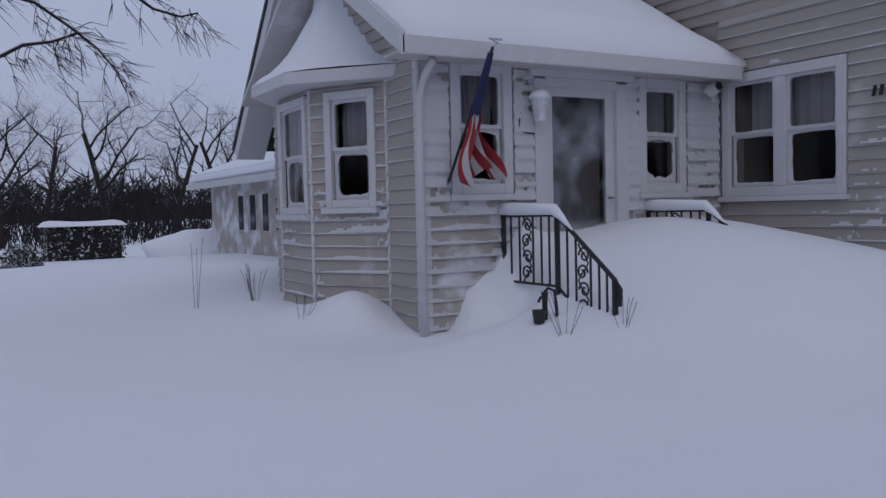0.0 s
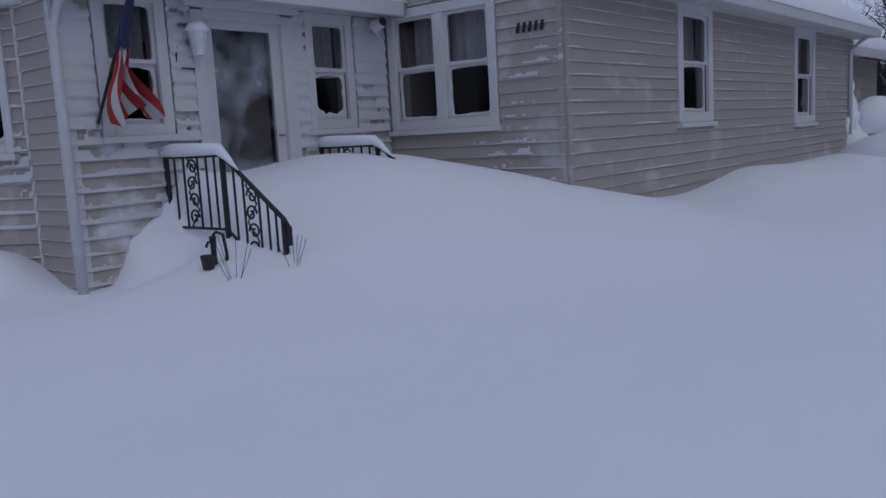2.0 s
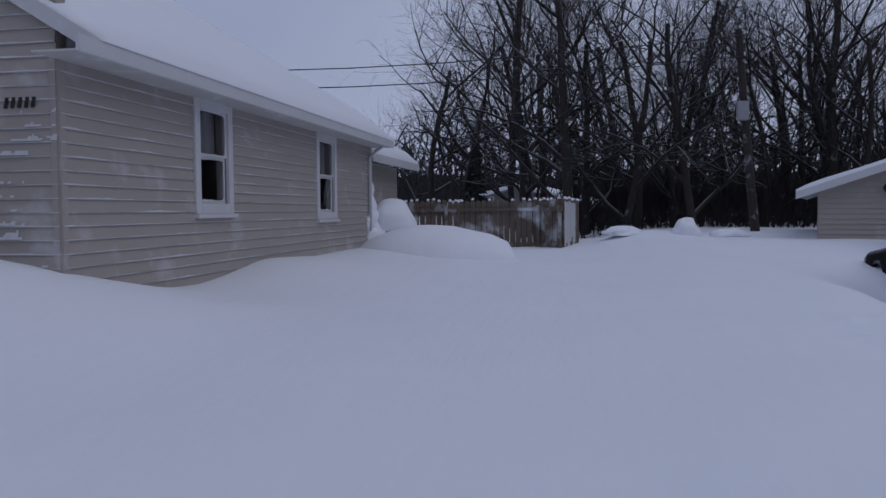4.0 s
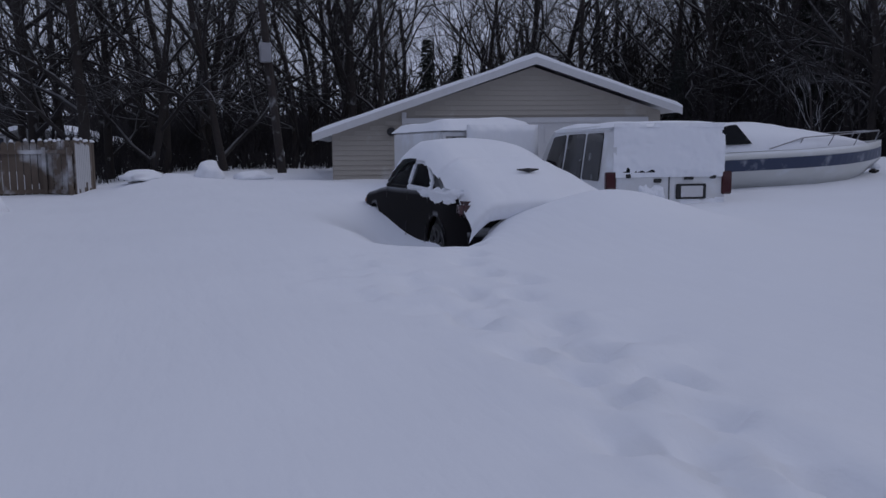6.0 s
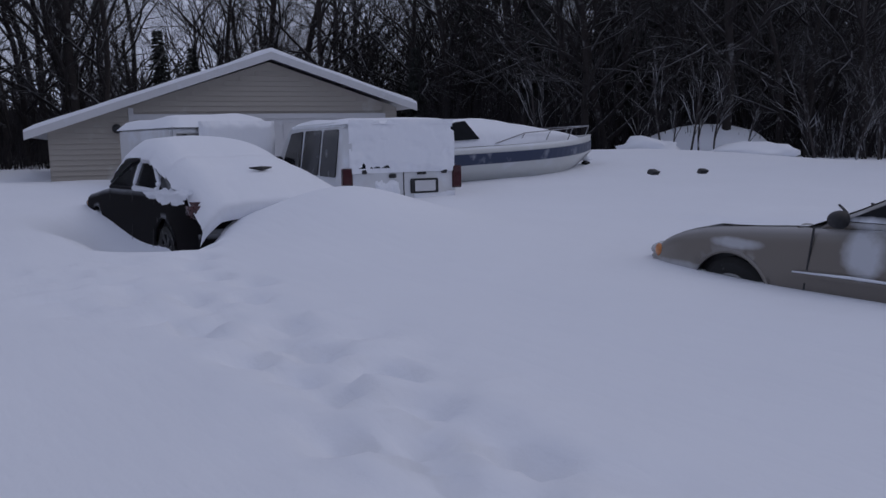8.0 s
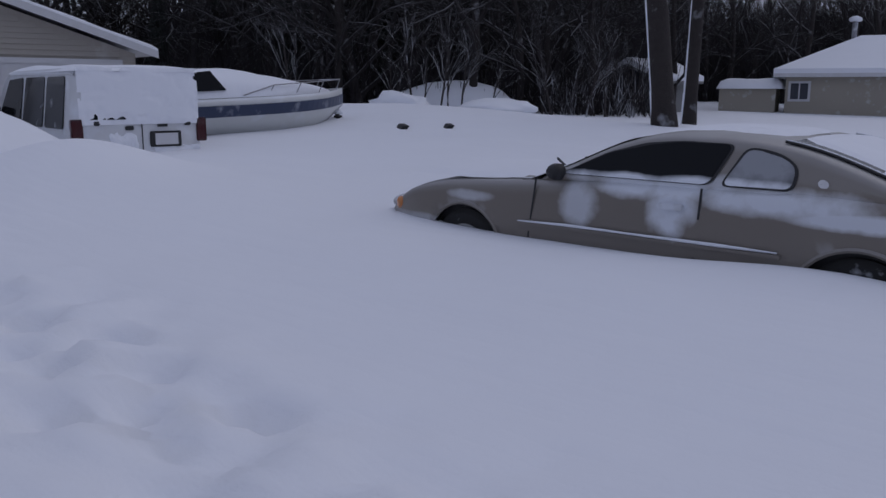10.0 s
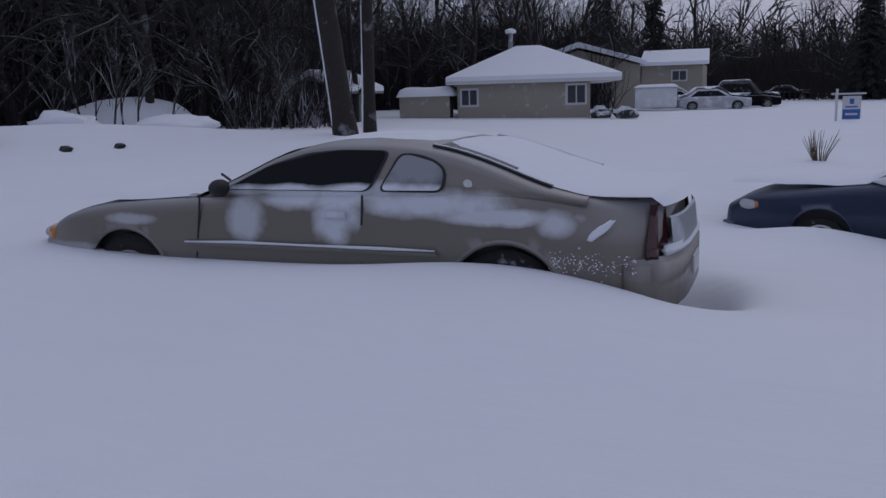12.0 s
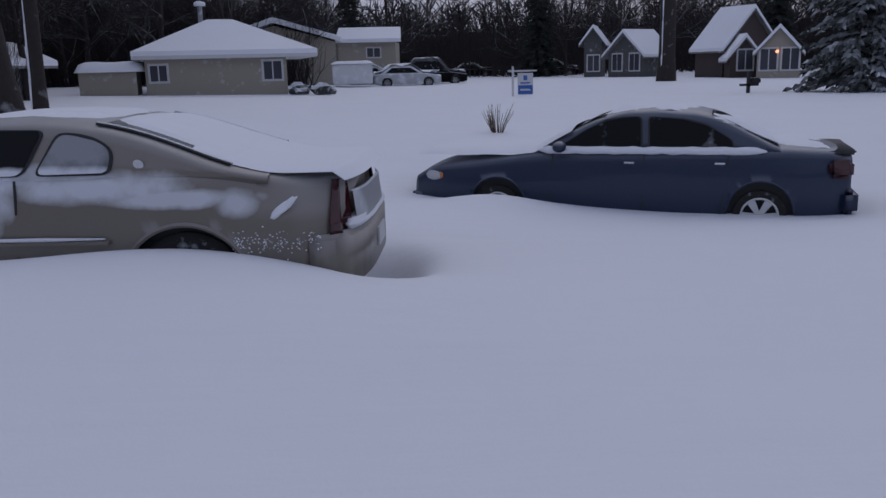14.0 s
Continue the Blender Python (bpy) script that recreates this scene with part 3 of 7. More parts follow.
bm = tube([wd.p(2.15, 1.72, 0.0), wd.p(2.15, 1.72, 0.05), wd.p(2.08, 1.72, 0.06)], 0.011)
part("handle", bm, COPPER, door)

# wall A with the double window
wa = Wall((A_X, B_Y, 0), (0, 1, 0), (-1, 0, 0))
a_open = [(0.87, 2.12, 1.80, 2.90)]
wall_a = build_wall("wall_gable_end", wa, 2.29, 0.2, 3.6, a_open, "gable-end house wall in tan lap siding")
courses(wa, wall_a, 2.28, 0.5, 3.6, a_open, SIDING, pad=0.11, lip=0.3, seed=40)
plaster(wa, wall_a, 2.26, 0.6, 3.5, a_open, 0.1, 8, base=0.5)
window("window_3", wa, 0.87, 2.12, 1.80, 2.90, "white double window with drawn blinds and snow in the corners", mullions=(1.50,), seed=3, curtain=0.52)

# long wall B
wb = Wall((A_X, B_Y, 0), (1, 0, 0), (0, -1, 0))
b_open = [(2.64, 3.42, 1.74, 2.90), (7.08, 7.93, 1.62, 2.88)]
wall_b = build_wall("wall_long_side", wb, 10.6, 0.2, 3.06, b_open, "long house wall in frost-dusted tan lap siding")
courses(wb, wall_b, 10.6, 0.5, 3.04, b_open, SIDING, pad=0.11, lip=0.36, seed=80)
window("window_4", wb, *b_open[0], "white double-hung window in the long side wall", seed=4, curtain=0.5, frame=0.13)
window("window_5", wb, *b_open[1], "white double-hung window in the long side wall", seed=5, curtain=0.5, frame=0.13)

# corner boards
for nm, x, y, z1 in (("trim_house_corner", A_X, B_Y, 3.03), ("trim_porch_corner", PORCH_X, DOOR_Y, 2.95)):
    bm = bmesh.new()
    add_box(bm, (x - 0.026, y - 0.026, 0.3), (x + 0.075, y - 0.004, z1), 0.006)
    add_box(bm, (x - 0.026, y - 0.003, 0.3), (x - 0.004, y + 0.075, z1), 0.006)
    tagged(part(nm, bm, SIDING if nm == "trim_house_corner" else TRIM), "vertical corner board of the siding", "trim", kind="structure")

# gable wall above wall A: a triangle to the ridge
RIDGE_Y, RIDGE_Z = 9.2, 6.25
bm = prism([(A_X + 0.02, 4.21, 3.05), (A_X + 0.02, 14.2, 3.05), (A_X + 0.02, RIDGE_Y, RIDGE_Z - 0.05)], (0.14, 0, 0))
gable = tagged(part("wall_gable_top", bm, SIDING), "upper gable wall in tan lap siding", "wall", kind="structure")
wg = Wall((A_X + 0.02, B_Y, 0), (0, 1, 0), (-1, 0, 0))
z = 3.6
while z < RIDGE_Z - 0.3:
    u0 = (z + 0.13 - 3.05) / (RIDGE_Z - 3.05) * (RIDGE_Y - B_Y)
    board_course(wg, gable, u0, 2 * (RIDGE_Y - B_Y) - u0, z, 0.13, SIDING, z * 10)
    z += 0.126

# main roof: boarding, fascia, snow
SL = (RIDGE_Z - 3.05) / (RIDGE_Y - B_Y)


def roof_slab(name, x0, x1, y0, z0, y1, z1, thick, material, label, over=0.0):
    bm = prism([(x0, y0, z0), (x0, y1, z1), (x0, y1, z1 + thick), (x0, y0, z0 + thick)], (x1 - x0, 0, 0))
    return tagged(part(name, bm, material), label, "roof", kind="structure")


roof_slab("roof_main_front", A_X - 0.06, 19.3, B_Y - 0.42, 3.05, RIDGE_Y, RIDGE_Z + 0.12, 0.07, SOFFIT, "main roof deck over the long wall")
roof_slab("roof_main_back", A_X - 0.06, 19.3, 14.6, 3.0, RIDGE_Y, RIDGE_Z + 0.12, 0.07, SOFFIT, "rear slope of the main roof")
bm = box((A_X - 0.35, B_Y - 0.42, 2.995), (19.3, B_Y - 0.002, 3.012))
tagged(part("soffit", bm, SOFFIT), "white vented soffit under the eave", "soffit", kind="structure")
bm = box((A_X - 0.36, B_Y - 0.46, 2.985), (19.32, B_Y - 0.422, 3.14), 0.006)
tagged(part("fascia_board", bm, TRIM), "white eave fascia with gutter edge", "fascia", kind="structure")
for s, lab in ((-1, "white rake board of the gable"),):
    bm = prism([(A_X - 0.09, B_Y - 0.44, 3.0), (A_X - 0.09, RIDGE_Y, RIDGE_Z + 0.08), (A_X - 0.09, RIDGE_Y, RIDGE_Z + 0.24), (A_X - 0.09, B_Y - 0.44, 3.16)], (0.03, 0, 0))
    tagged(part("rake_board", bm, TRIM), lab, "trim", kind="structure")


def roof_snow(name, x0, x1, y0, z0, y1, z1, depth, seed, label):
    """A blanket of snow on a slope, rounded at the eave and uneven on top."""
    bm = bmesh.new()
    nx, ny = max(8, int(abs(x1 - x0) / 0.3)), 16
    g = []
    for i in range(nx + 1):
        row = []
        for j in range(ny + 1):
            u, v = i / nx, j / ny
            x, y, zz = x0 + (x1 - x0) * u, y0 + (y1 - y0) * v, z0 + (z1 - z0) * v
            e = min(1.0, min(v * 9, u * nx * 0.5, (1 - u) * nx * 0.5) + 0.08) ** 0.5
            k = depth * e * (1 + 0.5 * noise.noise(Vector((x * 0.5, v * 3, seed))))
            row.append((bm.verts.new((x, y, zz)), bm.verts.new((x, y, zz + k))))
        g.append(row)
    for i in range(nx):
        for j in range(ny):
            bm.faces.new([g[i][j][1], g[i + 1][j][1], g[i + 1][j + 1][1], g[i][j + 1][1]])
        bm.faces.new([g[i][0][0], g[i + 1][0][0], g[i + 1][0][1], g[i][0][1]])
    for j in range(ny):
        for i in (0, nx):
            bm.faces.new([g[i][j][0], g[i][j][1], g[i][j + 1][1], g[i][j + 1][0]])
    bmesh.ops.recalc_face_normals(bm, faces=bm.faces)
    return tagged(part(name, bm, SNOW, smooth=True), label, "snow", kind="stuff")


roof_snow("roof_snow", A_X - 0.05, 19.25, B_Y - 0.47, 3.13, RIDGE_Y, RIDGE_Z + 0.2, 0.2, 3, "thick snow blanket on the main roof")
# rear addition beyond the downspout
we = Wall((19.07, 4.75, 0), (1, 0, 0), (0, -1, 0))
wall_e = build_wall("wall_addition", we, 4.6, 0.2, 2.8, [], "rear addition wall in tan lap siding")
courses(we, wall_e, 4.6, 0.6, 2.78, [], SIDING, seed=120)
bm = box((23.67, 4.755, 0.2), (23.81, 12, 2.8))
tagged(part("wall_addition_end", bm, SIDING), "end wall of the rear addition", "wall", kind="structure")
roof_slab("roof_addition", 19.3, 24.2, 4.3, 2.78, 9.0, 4.4, 0.08, SOFFIT, "roof of the rear addition")
bm = box((19.33, 4.22, 2.72), (24.25, 4.28, 2.9), 0.006)
tagged(part("fascia_board", bm, TRIM), "white fascia of the rear addition", "fascia", kind="structure")
roof_snow("roof_snow", 19.35, 24.2, 4.24, 2.9, 9.0, 4.5, 0.3, 5, "snow blanket on the rear addition roof")
# hidden backs, added to close the house and keep light out of its rooms
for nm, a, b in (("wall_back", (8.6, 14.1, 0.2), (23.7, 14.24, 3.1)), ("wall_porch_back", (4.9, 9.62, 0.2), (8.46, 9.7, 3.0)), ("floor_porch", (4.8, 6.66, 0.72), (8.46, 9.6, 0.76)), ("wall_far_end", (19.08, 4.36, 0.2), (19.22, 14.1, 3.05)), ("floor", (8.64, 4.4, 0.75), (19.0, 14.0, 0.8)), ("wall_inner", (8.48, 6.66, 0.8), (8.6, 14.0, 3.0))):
    tagged(part(nm, box(a, b), ROOMDARK), "plain dark wall added to close the house", "wall", kind="structure")
tagged(part("ceiling", box((8.64, 4.4, 3.0), (19.0, 14.0, 3.03)), ROOMDARK), "plain dark ceiling added to close the rooms", "ceiling", kind="structure")
tagged(part("wall_room", box((8.5, 6.2, 0.8), (19.0, 6.3, 3.0)), ROOMDARK), "plain dark wall added behind the windows", "wall", kind="structure")

# porch roof: ridge along x, eave over the door
PR_Y, PR_Z = 8.35, 4.35
roof_slab("roof_porch", 4.40, A_X - 0.02, 6.14, 3.0, PR_Y, PR_Z, 0.06, SOFFIT, "porch roof deck")
roof_slab("roof_porch_back", 4.40, A_X - 0.02, 10.55, 3.0, PR_Y, PR_Z, 0.06, SOFFIT, "rear slope of the porch roof")
bm = box((4.38, 6.10, 2.91), (A_X - 0.1, 6.14, 3.06), 0.006)
tagged(part("fascia_board", bm, TRIM), "white porch eave fascia", "fascia", kind="structure")
bm = box((4.40, 6.14, 2.93), (A_X - 0.1, 6.498, 2.95))
tagged(part("soffit", bm, SOFFIT), "white porch soffit", "soffit", kind="structure")
bm = prism([(4.37, 6.10, 2.9), (4.37, PR_Y, PR_Z - 0.08), (4.37, PR_Y, PR_Z + 0.1), (4.37, 6.10, 3.08)], (0.03, 0, 0))
tagged(part("rake_board", bm, TRIM), "white rake board of the porch gable", "trim", kind="structure")
roof_snow("roof_snow", 4.42, A_X - 0.03, 6.11, 3.05, PR_Y, PR_Z + 0.1, 0.22, 8, "smooth deep snow on the porch roof")

# porch end wall and the angled bay
wp = Wall((PORCH_X, 10.3, 0), (0, -1, 0), (-1, 0, 0))
wall_p = build_wall("wall_porch_end", wp, 3.8, 0.2, 3.05, [(1.3, 2.7, 0.6, 2.9)], "end wall of the porch behind the bay")
courses(wp, wall_p, 3.78, 0.45, 3.0, [(0.5, 3.17, 0.0, 3.1)], SIDING, lip=0.35, seed=150)
bm = prism([(PORCH_X, 6.5, 3.0), (PORCH_X, 10.2, 3.0), (PORCH_X, PR_Y, PR_Z - 0.1)], (0.12, 0, 0))
gp = tagged(part("wall_porch_gable", bm, SIDING), "small porch gable in snow-streaked siding", "wall", kind="structure")
wq = Wall((PORCH_X, 6.5, 0), (0, 1, 0), (-1, 0, 0))
z = 3.02
while z < PR_Z - 0.35:
    u0 = (z + 0.13 - 3.0) / (PR_Z - 3.1) * 1.85
    board_course(wq, gp, u0, 3.7 - u0, z, 0.12, SIDING, z)
    z += 0.115
BAY = [(4.74, 7.13), (4.29, 7.92), (4.29, 8.82), (4.74, 9.6)]
for i, (p, q) in enumerate(zip(BAY, BAY[1:])):
    p, q = Vector((*p, 0)), Vector((*q, 0))
    d = (q - p).normalized()
    ln = (q - p).length
    wbay = Wall(p, d, (-d.y, d.x, 0))
    op = [(0.20, ln - 0.27, 1.76, 2.72)] if i == 0 else [(0.14, ln - 0.12, 1.70, 2.72)]
    wo = build_wall("wall_bay_%d" % (i + 1), wbay, ln, 0.2, 2.86, op, "bay wall in snow-streaked tan siding", thick=0.1)
    courses(wbay, wo, ln, 0.42, 2.84, op, SIDING, pad=0.08, lip=0.5, seed=170 + 20 * i)
    plaster(wbay, wo, ln - 0.04, 0.5, 2.8, op, 0.2, 20 + i, pad=0.07, base=0.42)
    window("window_%d" % (6 + i), wbay, *op[0], "white bay window with packed snow round the sashes", frame=0.08, seed=6 + i, curtain=0.55, split_at=0.49, pack=0.14)
    bm = tube([p + Vector((0, 0, 0.3)) + wbay.n * 0.01, p + Vector((0, 0, 2.85)) + wbay.n * 0.01], 0.022, 8)
    tagged(part("trim_bay_corner", bm, TRIM), "white corner bead of the bay", "trim", kind="structure")
EAVE = [(4.74, 6.90), (3.97, 7.75), (3.97, 8.78), (4.74, 9.85)]
bm = prism([(x, y, 2.86) for x, y in EAVE], (0, 0, 0.12), 0.005)
tagged(part("bay_eave", bm, TRIM), "white eave box of the bay", "fascia", kind="structure")
bm = bmesh.new()
rows = []
for k in range(9):
    f = k / 8
    rows.append([bm.verts.new((x + (4.74 - x) * f, y + (8.55 - y) * 0.78 * f, 2.97 + 0.07 * (k > 0) + 0.98 * f ** 1.7 + 0.04 * noise.noise(Vector((x, y, f * 3))))) for x, y in
                 [(EAVE[j][0] + (EAVE[j + 1][0] - EAVE[j][0]) * s / 6, EAVE[j][1] + (EAVE[j + 1][1] - EAVE[j][1]) * s / 6) for j in range(3) for s in range(6)] + [EAVE[3]]])
for a, b in zip(rows, rows[1:]):
    for k in range(len(a) - 1):
        bm.faces.new((a[k], a[k + 1], b[k + 1], b[k]))
bmesh.ops.recalc_face_normals(bm, faces=bm.faces)
tagged(part("bay_roof_snow", bm, SNOW, smooth=True), "wind-packed snow on the hipped bay roof", "snow", kind="stuff")

# tall rear gable behind the bay, with its steep dark-edged rake
bm = prism([(5.05, 8.0, 2.8), (5.05, 11.3, 2.4), (5.05, 10.2, 3.7), (5.05, 8.0, 6.2)], (0.12, 0, 0))
tagged(part("wall_rear_gable", bm, SIDING), "steep gable wall behind the bay", "wall", kind="structure")
bm = prism([(4.72, 11.95, 2.42), (4.72, 8.0, 6.45), (4.72, 8.0, 6.7), (4.72, 12.05, 2.55)], (0.4, 0, 0))
tagged(part("roof_rear_gable", bm, TRIM), "white soffit and rake of the steep gable", "roof", kind="structure")
bm = prism([(4.70, 12.06, 2.55), (4.70, 8.0, 6.7), (4.70, 8.0, 6.77), (4.70, 12.14, 2.57)], (4.0, 0, 0))
tagged(part("roof_edge", bm, IRON), "dark shingle edge of the steep roof", "roof", kind="structure")
# low rear wing
bm = box((6.3, 12.2, 0.3), (6.45, 19.5, 2.25))
tagged(part("wall_rear_wing", bm, SIDING_W), "low rear wing wall streaked with snow", "wall", kind="structure")
ww = Wall((6.3, 19.5, 0), (0, -1, 0), (-1, 0, 0))
wing_win = tagged(thing("window_9"), "row of dark windows in the rear wing", "window", kind="structure")
for k in range(4):
    bm = bmesh.new()
    ww.block(bm, 2.2 + k * 0.8, 2.5 + k * 0.8, 1.3, 2.0, 0.004, 0.02)
    part("pane", bm, DARKWIN, wing_win)
bm = prism([(5.85, 12.0, 2.2), (5.85, 20.0, 2.2), (9.0, 20.0, 3.3), (9.0, 12.0, 3.3)], (0, 0, 0.12))
tagged(part("roof_rear_wing", bm, TRIM), "white-edged low roof of the rear wing", "roof", kind="structure")
bm = prism([(5.9, 12.0, 2.33), (5.9, 19.9, 2.33), (9.0, 19.9, 3.43), (9.0, 12.0, 3.43)], (0, 0, 0.2), 0.06)
tagged(part("roof_snow", bm, SNOW), "snow blanket on the rear wing roof", "snow", kind="stuff")

# downspouts
for pts, nm in (([(4.72, 6.2, 2.9), (4.72, 6.35, 2.78), (4.70, 6.44, 2.6), (4.70, 6.44, 0.45)], "white porch downspout caked with snow"),
                ([(18.75, 3.83, 3.0), (18.75, 4.0, 2.9), (18.78, 4.15, 2.75), (18.78, 4.15, 0.5)], "white corner downspout caked with snow")):
    ob = tagged(part("downspout", tube(pts, [0.035, 0.036, 0.038, 0.04], 8), TRIM, smooth=True), nm, "downspout")
# snow plastered round the far downspout and a buried air conditioner
for k in range(7):
    ob = part("snow_plume", lump((0.42 - 0.035 * k, 0.3 - 0.02 * k, 0.34), k + 20, 0.4, flat=False), SNOW, smooth=True)
    ob.location = (19.05 + 0.06 * math.sin(k * 2.0), 4.2 + 0.05 * k, 0.75 + 0.33 * k)
    tagged(ob, "snow plastered up the wall corner", "snow", kind="stuff")
for c, s, k in (((19.9, 3.95, 1.35), (0.65, 0.5, 0.55), 1), ((18.6, 3.6, 0.75), (0.7, 0.45, 0.28), 2)):
    ob = part("snow_heap", lump(s, k), SNOW, smooth=True)
    ob.location = c
    tagged(ob, "rounded heap of snow against the house corner", "snow", kind="stuff")
ob = part("propane_tank", lump((0.85, 1.6, 0.66), 5, 0.1), SNOW, smooth=True)
ob.location = (17.6, 2.55, 0.68)
tagged(ob, "long rounded tank buried under deep snow", "tank")

# ---------- fittings ----------
lamp = tagged(thing("porch_lamp"), "snow-caked glass porch lantern on the wall", "lamp")
LX, LY, LZ = 5.93, 6.40, 2.58
part("back_plate", box((LX - 0.045, 6.46, LZ - 0.09), (LX + 0.045, 6.482, LZ + 0.09), 0.004), COPPER, lamp)
part("arm", tube([(LX, 6.47, LZ + 0.05), (LX, 6.40, LZ + 0.1), (LX, LY - 0.04, LZ + 0.06)], 0.012), COPPER, lamp)
bm = bmesh.new()
bmesh.ops.create_cone(bm, cap_ends=True, segments=8, radius1=0.05, radius2=0.085, depth=0.2, matrix=Matrix.Translation((LX, LY - 0.04, LZ - 0.04)))
part("shade", bm, LAMPGLASS, lamp)
bm = lump((0.1, 0.1, 0.07), 3, sub=2)
part("snow_cap", bm, SNOW, lamp, smooth=True).location = (LX, LY - 0.04, LZ + 0.08)
# This is a security camera with a dark lens; it casts no light.
camob = tagged(thing("security_light"), "round white security camera on a bracket", "lamp")
part("bracket", tube([(8.2, 6.48, 2.83), (8.2, 6.36, 2.83), (8.2, 6.34, 2.7)], 0.02, 8), TRIM, camob)
bm = bmesh.new()
bmesh.ops.create_cone(bm, cap_ends=True, segments=16, radius1=0.075, radius2=0.05, depth=0.12, matrix=pose(8.17, 6.3, 2.84, 75, 0, 0))
part("lamp_head", bm, TRIM, camob)
bm = bmesh.new()
bmesh.ops.create_cone(bm, cap_ends=True, segments=16, radius1=0.045, radius2=0.045, depth=0.02, matrix=pose(8.165, 6.235, 2.86, 75, 0, 0))
part("lens", bm, PLASTICBLK, camob)
num = tagged(thing("house_number"), "row of small black metal bars on the siding", "sign")
for k in range(5):
    y = 4.73 - k * 0.068
    bm = prism([(A_X - 0.028, y, 2.575), (A_X - 0.028, y - 0.03, 2.575), (A_X - 0.028, y - 0.05, 2.67), (A_X - 0.028, y - 0.02, 2.67)], (-0.01, 0, 0))
    part("bar", bm, IRON, num)
# wall cable by the lamp
tagged(part("cable", tube([(5.78, 6.46, 2.52), (5.76, 6.46, 2.38), (5.82, 6.46, 2.34), (5.98, 6.46, 2.33)], 0.008), PLASTICBLK), "short loop of dark cable on the wall", "cable")


def scroll(cx, cz, r, turns, flip):
    return [(0, cx + flip * (r * (1 - 0.75 * k / 24)) * math.cos(turns * k / 24 * 2 * math.pi), cz + (r * (1 - 0.75 * k / 24)) * math.sin(turns * k / 24 * 2 * math.pi)) for k in range(25)]


def railing(x, label):
    """Wrought-iron stair rail: a level run from the wall, then a slope down the steps."""
    ob = tagged(thing("stair_railing"), label, "railing", "stair railings")
    T, B = 1.58, 0.98
    part("top_rail", tube([(x, 6.47, T), (x, 5.66, T), (x, 4.96, T - 0.5), (x, 4.9, T - 0.57), (x, 4.91, T - 0.7)], 0.019, 8), IRON, ob)
    part("bottom_rail", tube([(x, 6.47, B), (x, 5.66, B), (x, 4.98, B - 0.5)], 0.013, 6), IRON, ob)
    for y, zt, zb in ((6.45, T, 0.8), (5.66, T, 0.55), (4.96, T - 0.5, 0.3)):
        part("post", box((x - 0.017, y - 0.017, zb), (x + 0.017, y + 0.017, zt)), IRON, ob)
    for y in (6.33, 6.2, 6.0, 5.88, 5.77):
        part("baluster", box((x - 0.007, y - 0.007, B), (x + 0.007, y + 0.007, T)), IRON, ob)
    for y in (5.53, 5.42, 5.24, 5.14, 5.05):
        o = (5.66 - y) / 0.7 * 0.5
        part("baluster", box((x - 0.007, y - 0.007, B - o), (x + 0.007, y + 0.007, T - o)), IRON, ob)
    for cy, o in ((6.09, 0.0), (5.33, 0.236)):
        for cz, f in ((T - 0.09 - o, 1), (T - 0.23 - o, -1), (T - 0.37 - o, 1), (T - 0.51 - o, -1)):
            part("scroll", tube([(x, p[1], p[2]) for p in scroll(cy - f * 0.012, cz, 0.068, 1.3, f)], 0.009, 5), IRON, ob)
        part("scroll_bar", tube([(x, cy + 0.06 * math.cos(k * math.pi / 3), T - o - 0.6 * k / 12) for k in range(13)], 0.008, 5), IRON, ob)
    snow = part("snow_cap", tube([(x, 6.5, T + 0.05), (x, 6.3, T + 0.055), (x, 6.0, T + 0.05), (x, 5.7, T + 0.045), (x, 5.6, T - 0.02), (x, 5.45, T - 0.14)], [0.05, 0.06, 0.055, 0.05, 0.03, 0.008], 10), SNOW, ob, smooth=True)
    return ob


railing(5.56, "black wrought-iron stair rail with scrolls and a snow cap")
railing(7.36, "black wrought-iron rail nearly buried in the drift")
steps = tagged(thing("porch_steps"), "concrete porch steps buried under the drift", "steps", kind="structure")
for k in range(5):
    part("step", box((5.64, 5.75 - k * 0.26, 0.0), (7.28, 6.34 if k == 0 else 5.75 - (k - 1) * 0.26 - 0.003, 0.86 - k * 0.17), 0.01), COPPER, steps)

# flag on its pole
flag = tagged(thing("flag"), "striped flag hanging wind-wrapped on a wall pole", "flag")
pa, pb = Vector((4.98, 6.46, 1.86)), Vector((5.13, 5.92, 2.98))
part("flagpole", tube([pa, pb], 0.013, 8), IRON, flag)
part("finial", tube([pb, pb + Vector((0.04, -0.02, 0.03)), pb + Vector((-0.05, -0.02, 0.06)), pb + Vector((0.07, -0.03, 0.06))], 0.011, 6), COPPER, flag)
part("bracket", tube([pa + Vector((0, 0.03, 0)), pa, pa + Vector((0.01, -0.03, 0.09))], 0.022, 8), COPPER, flag)
NS = 13
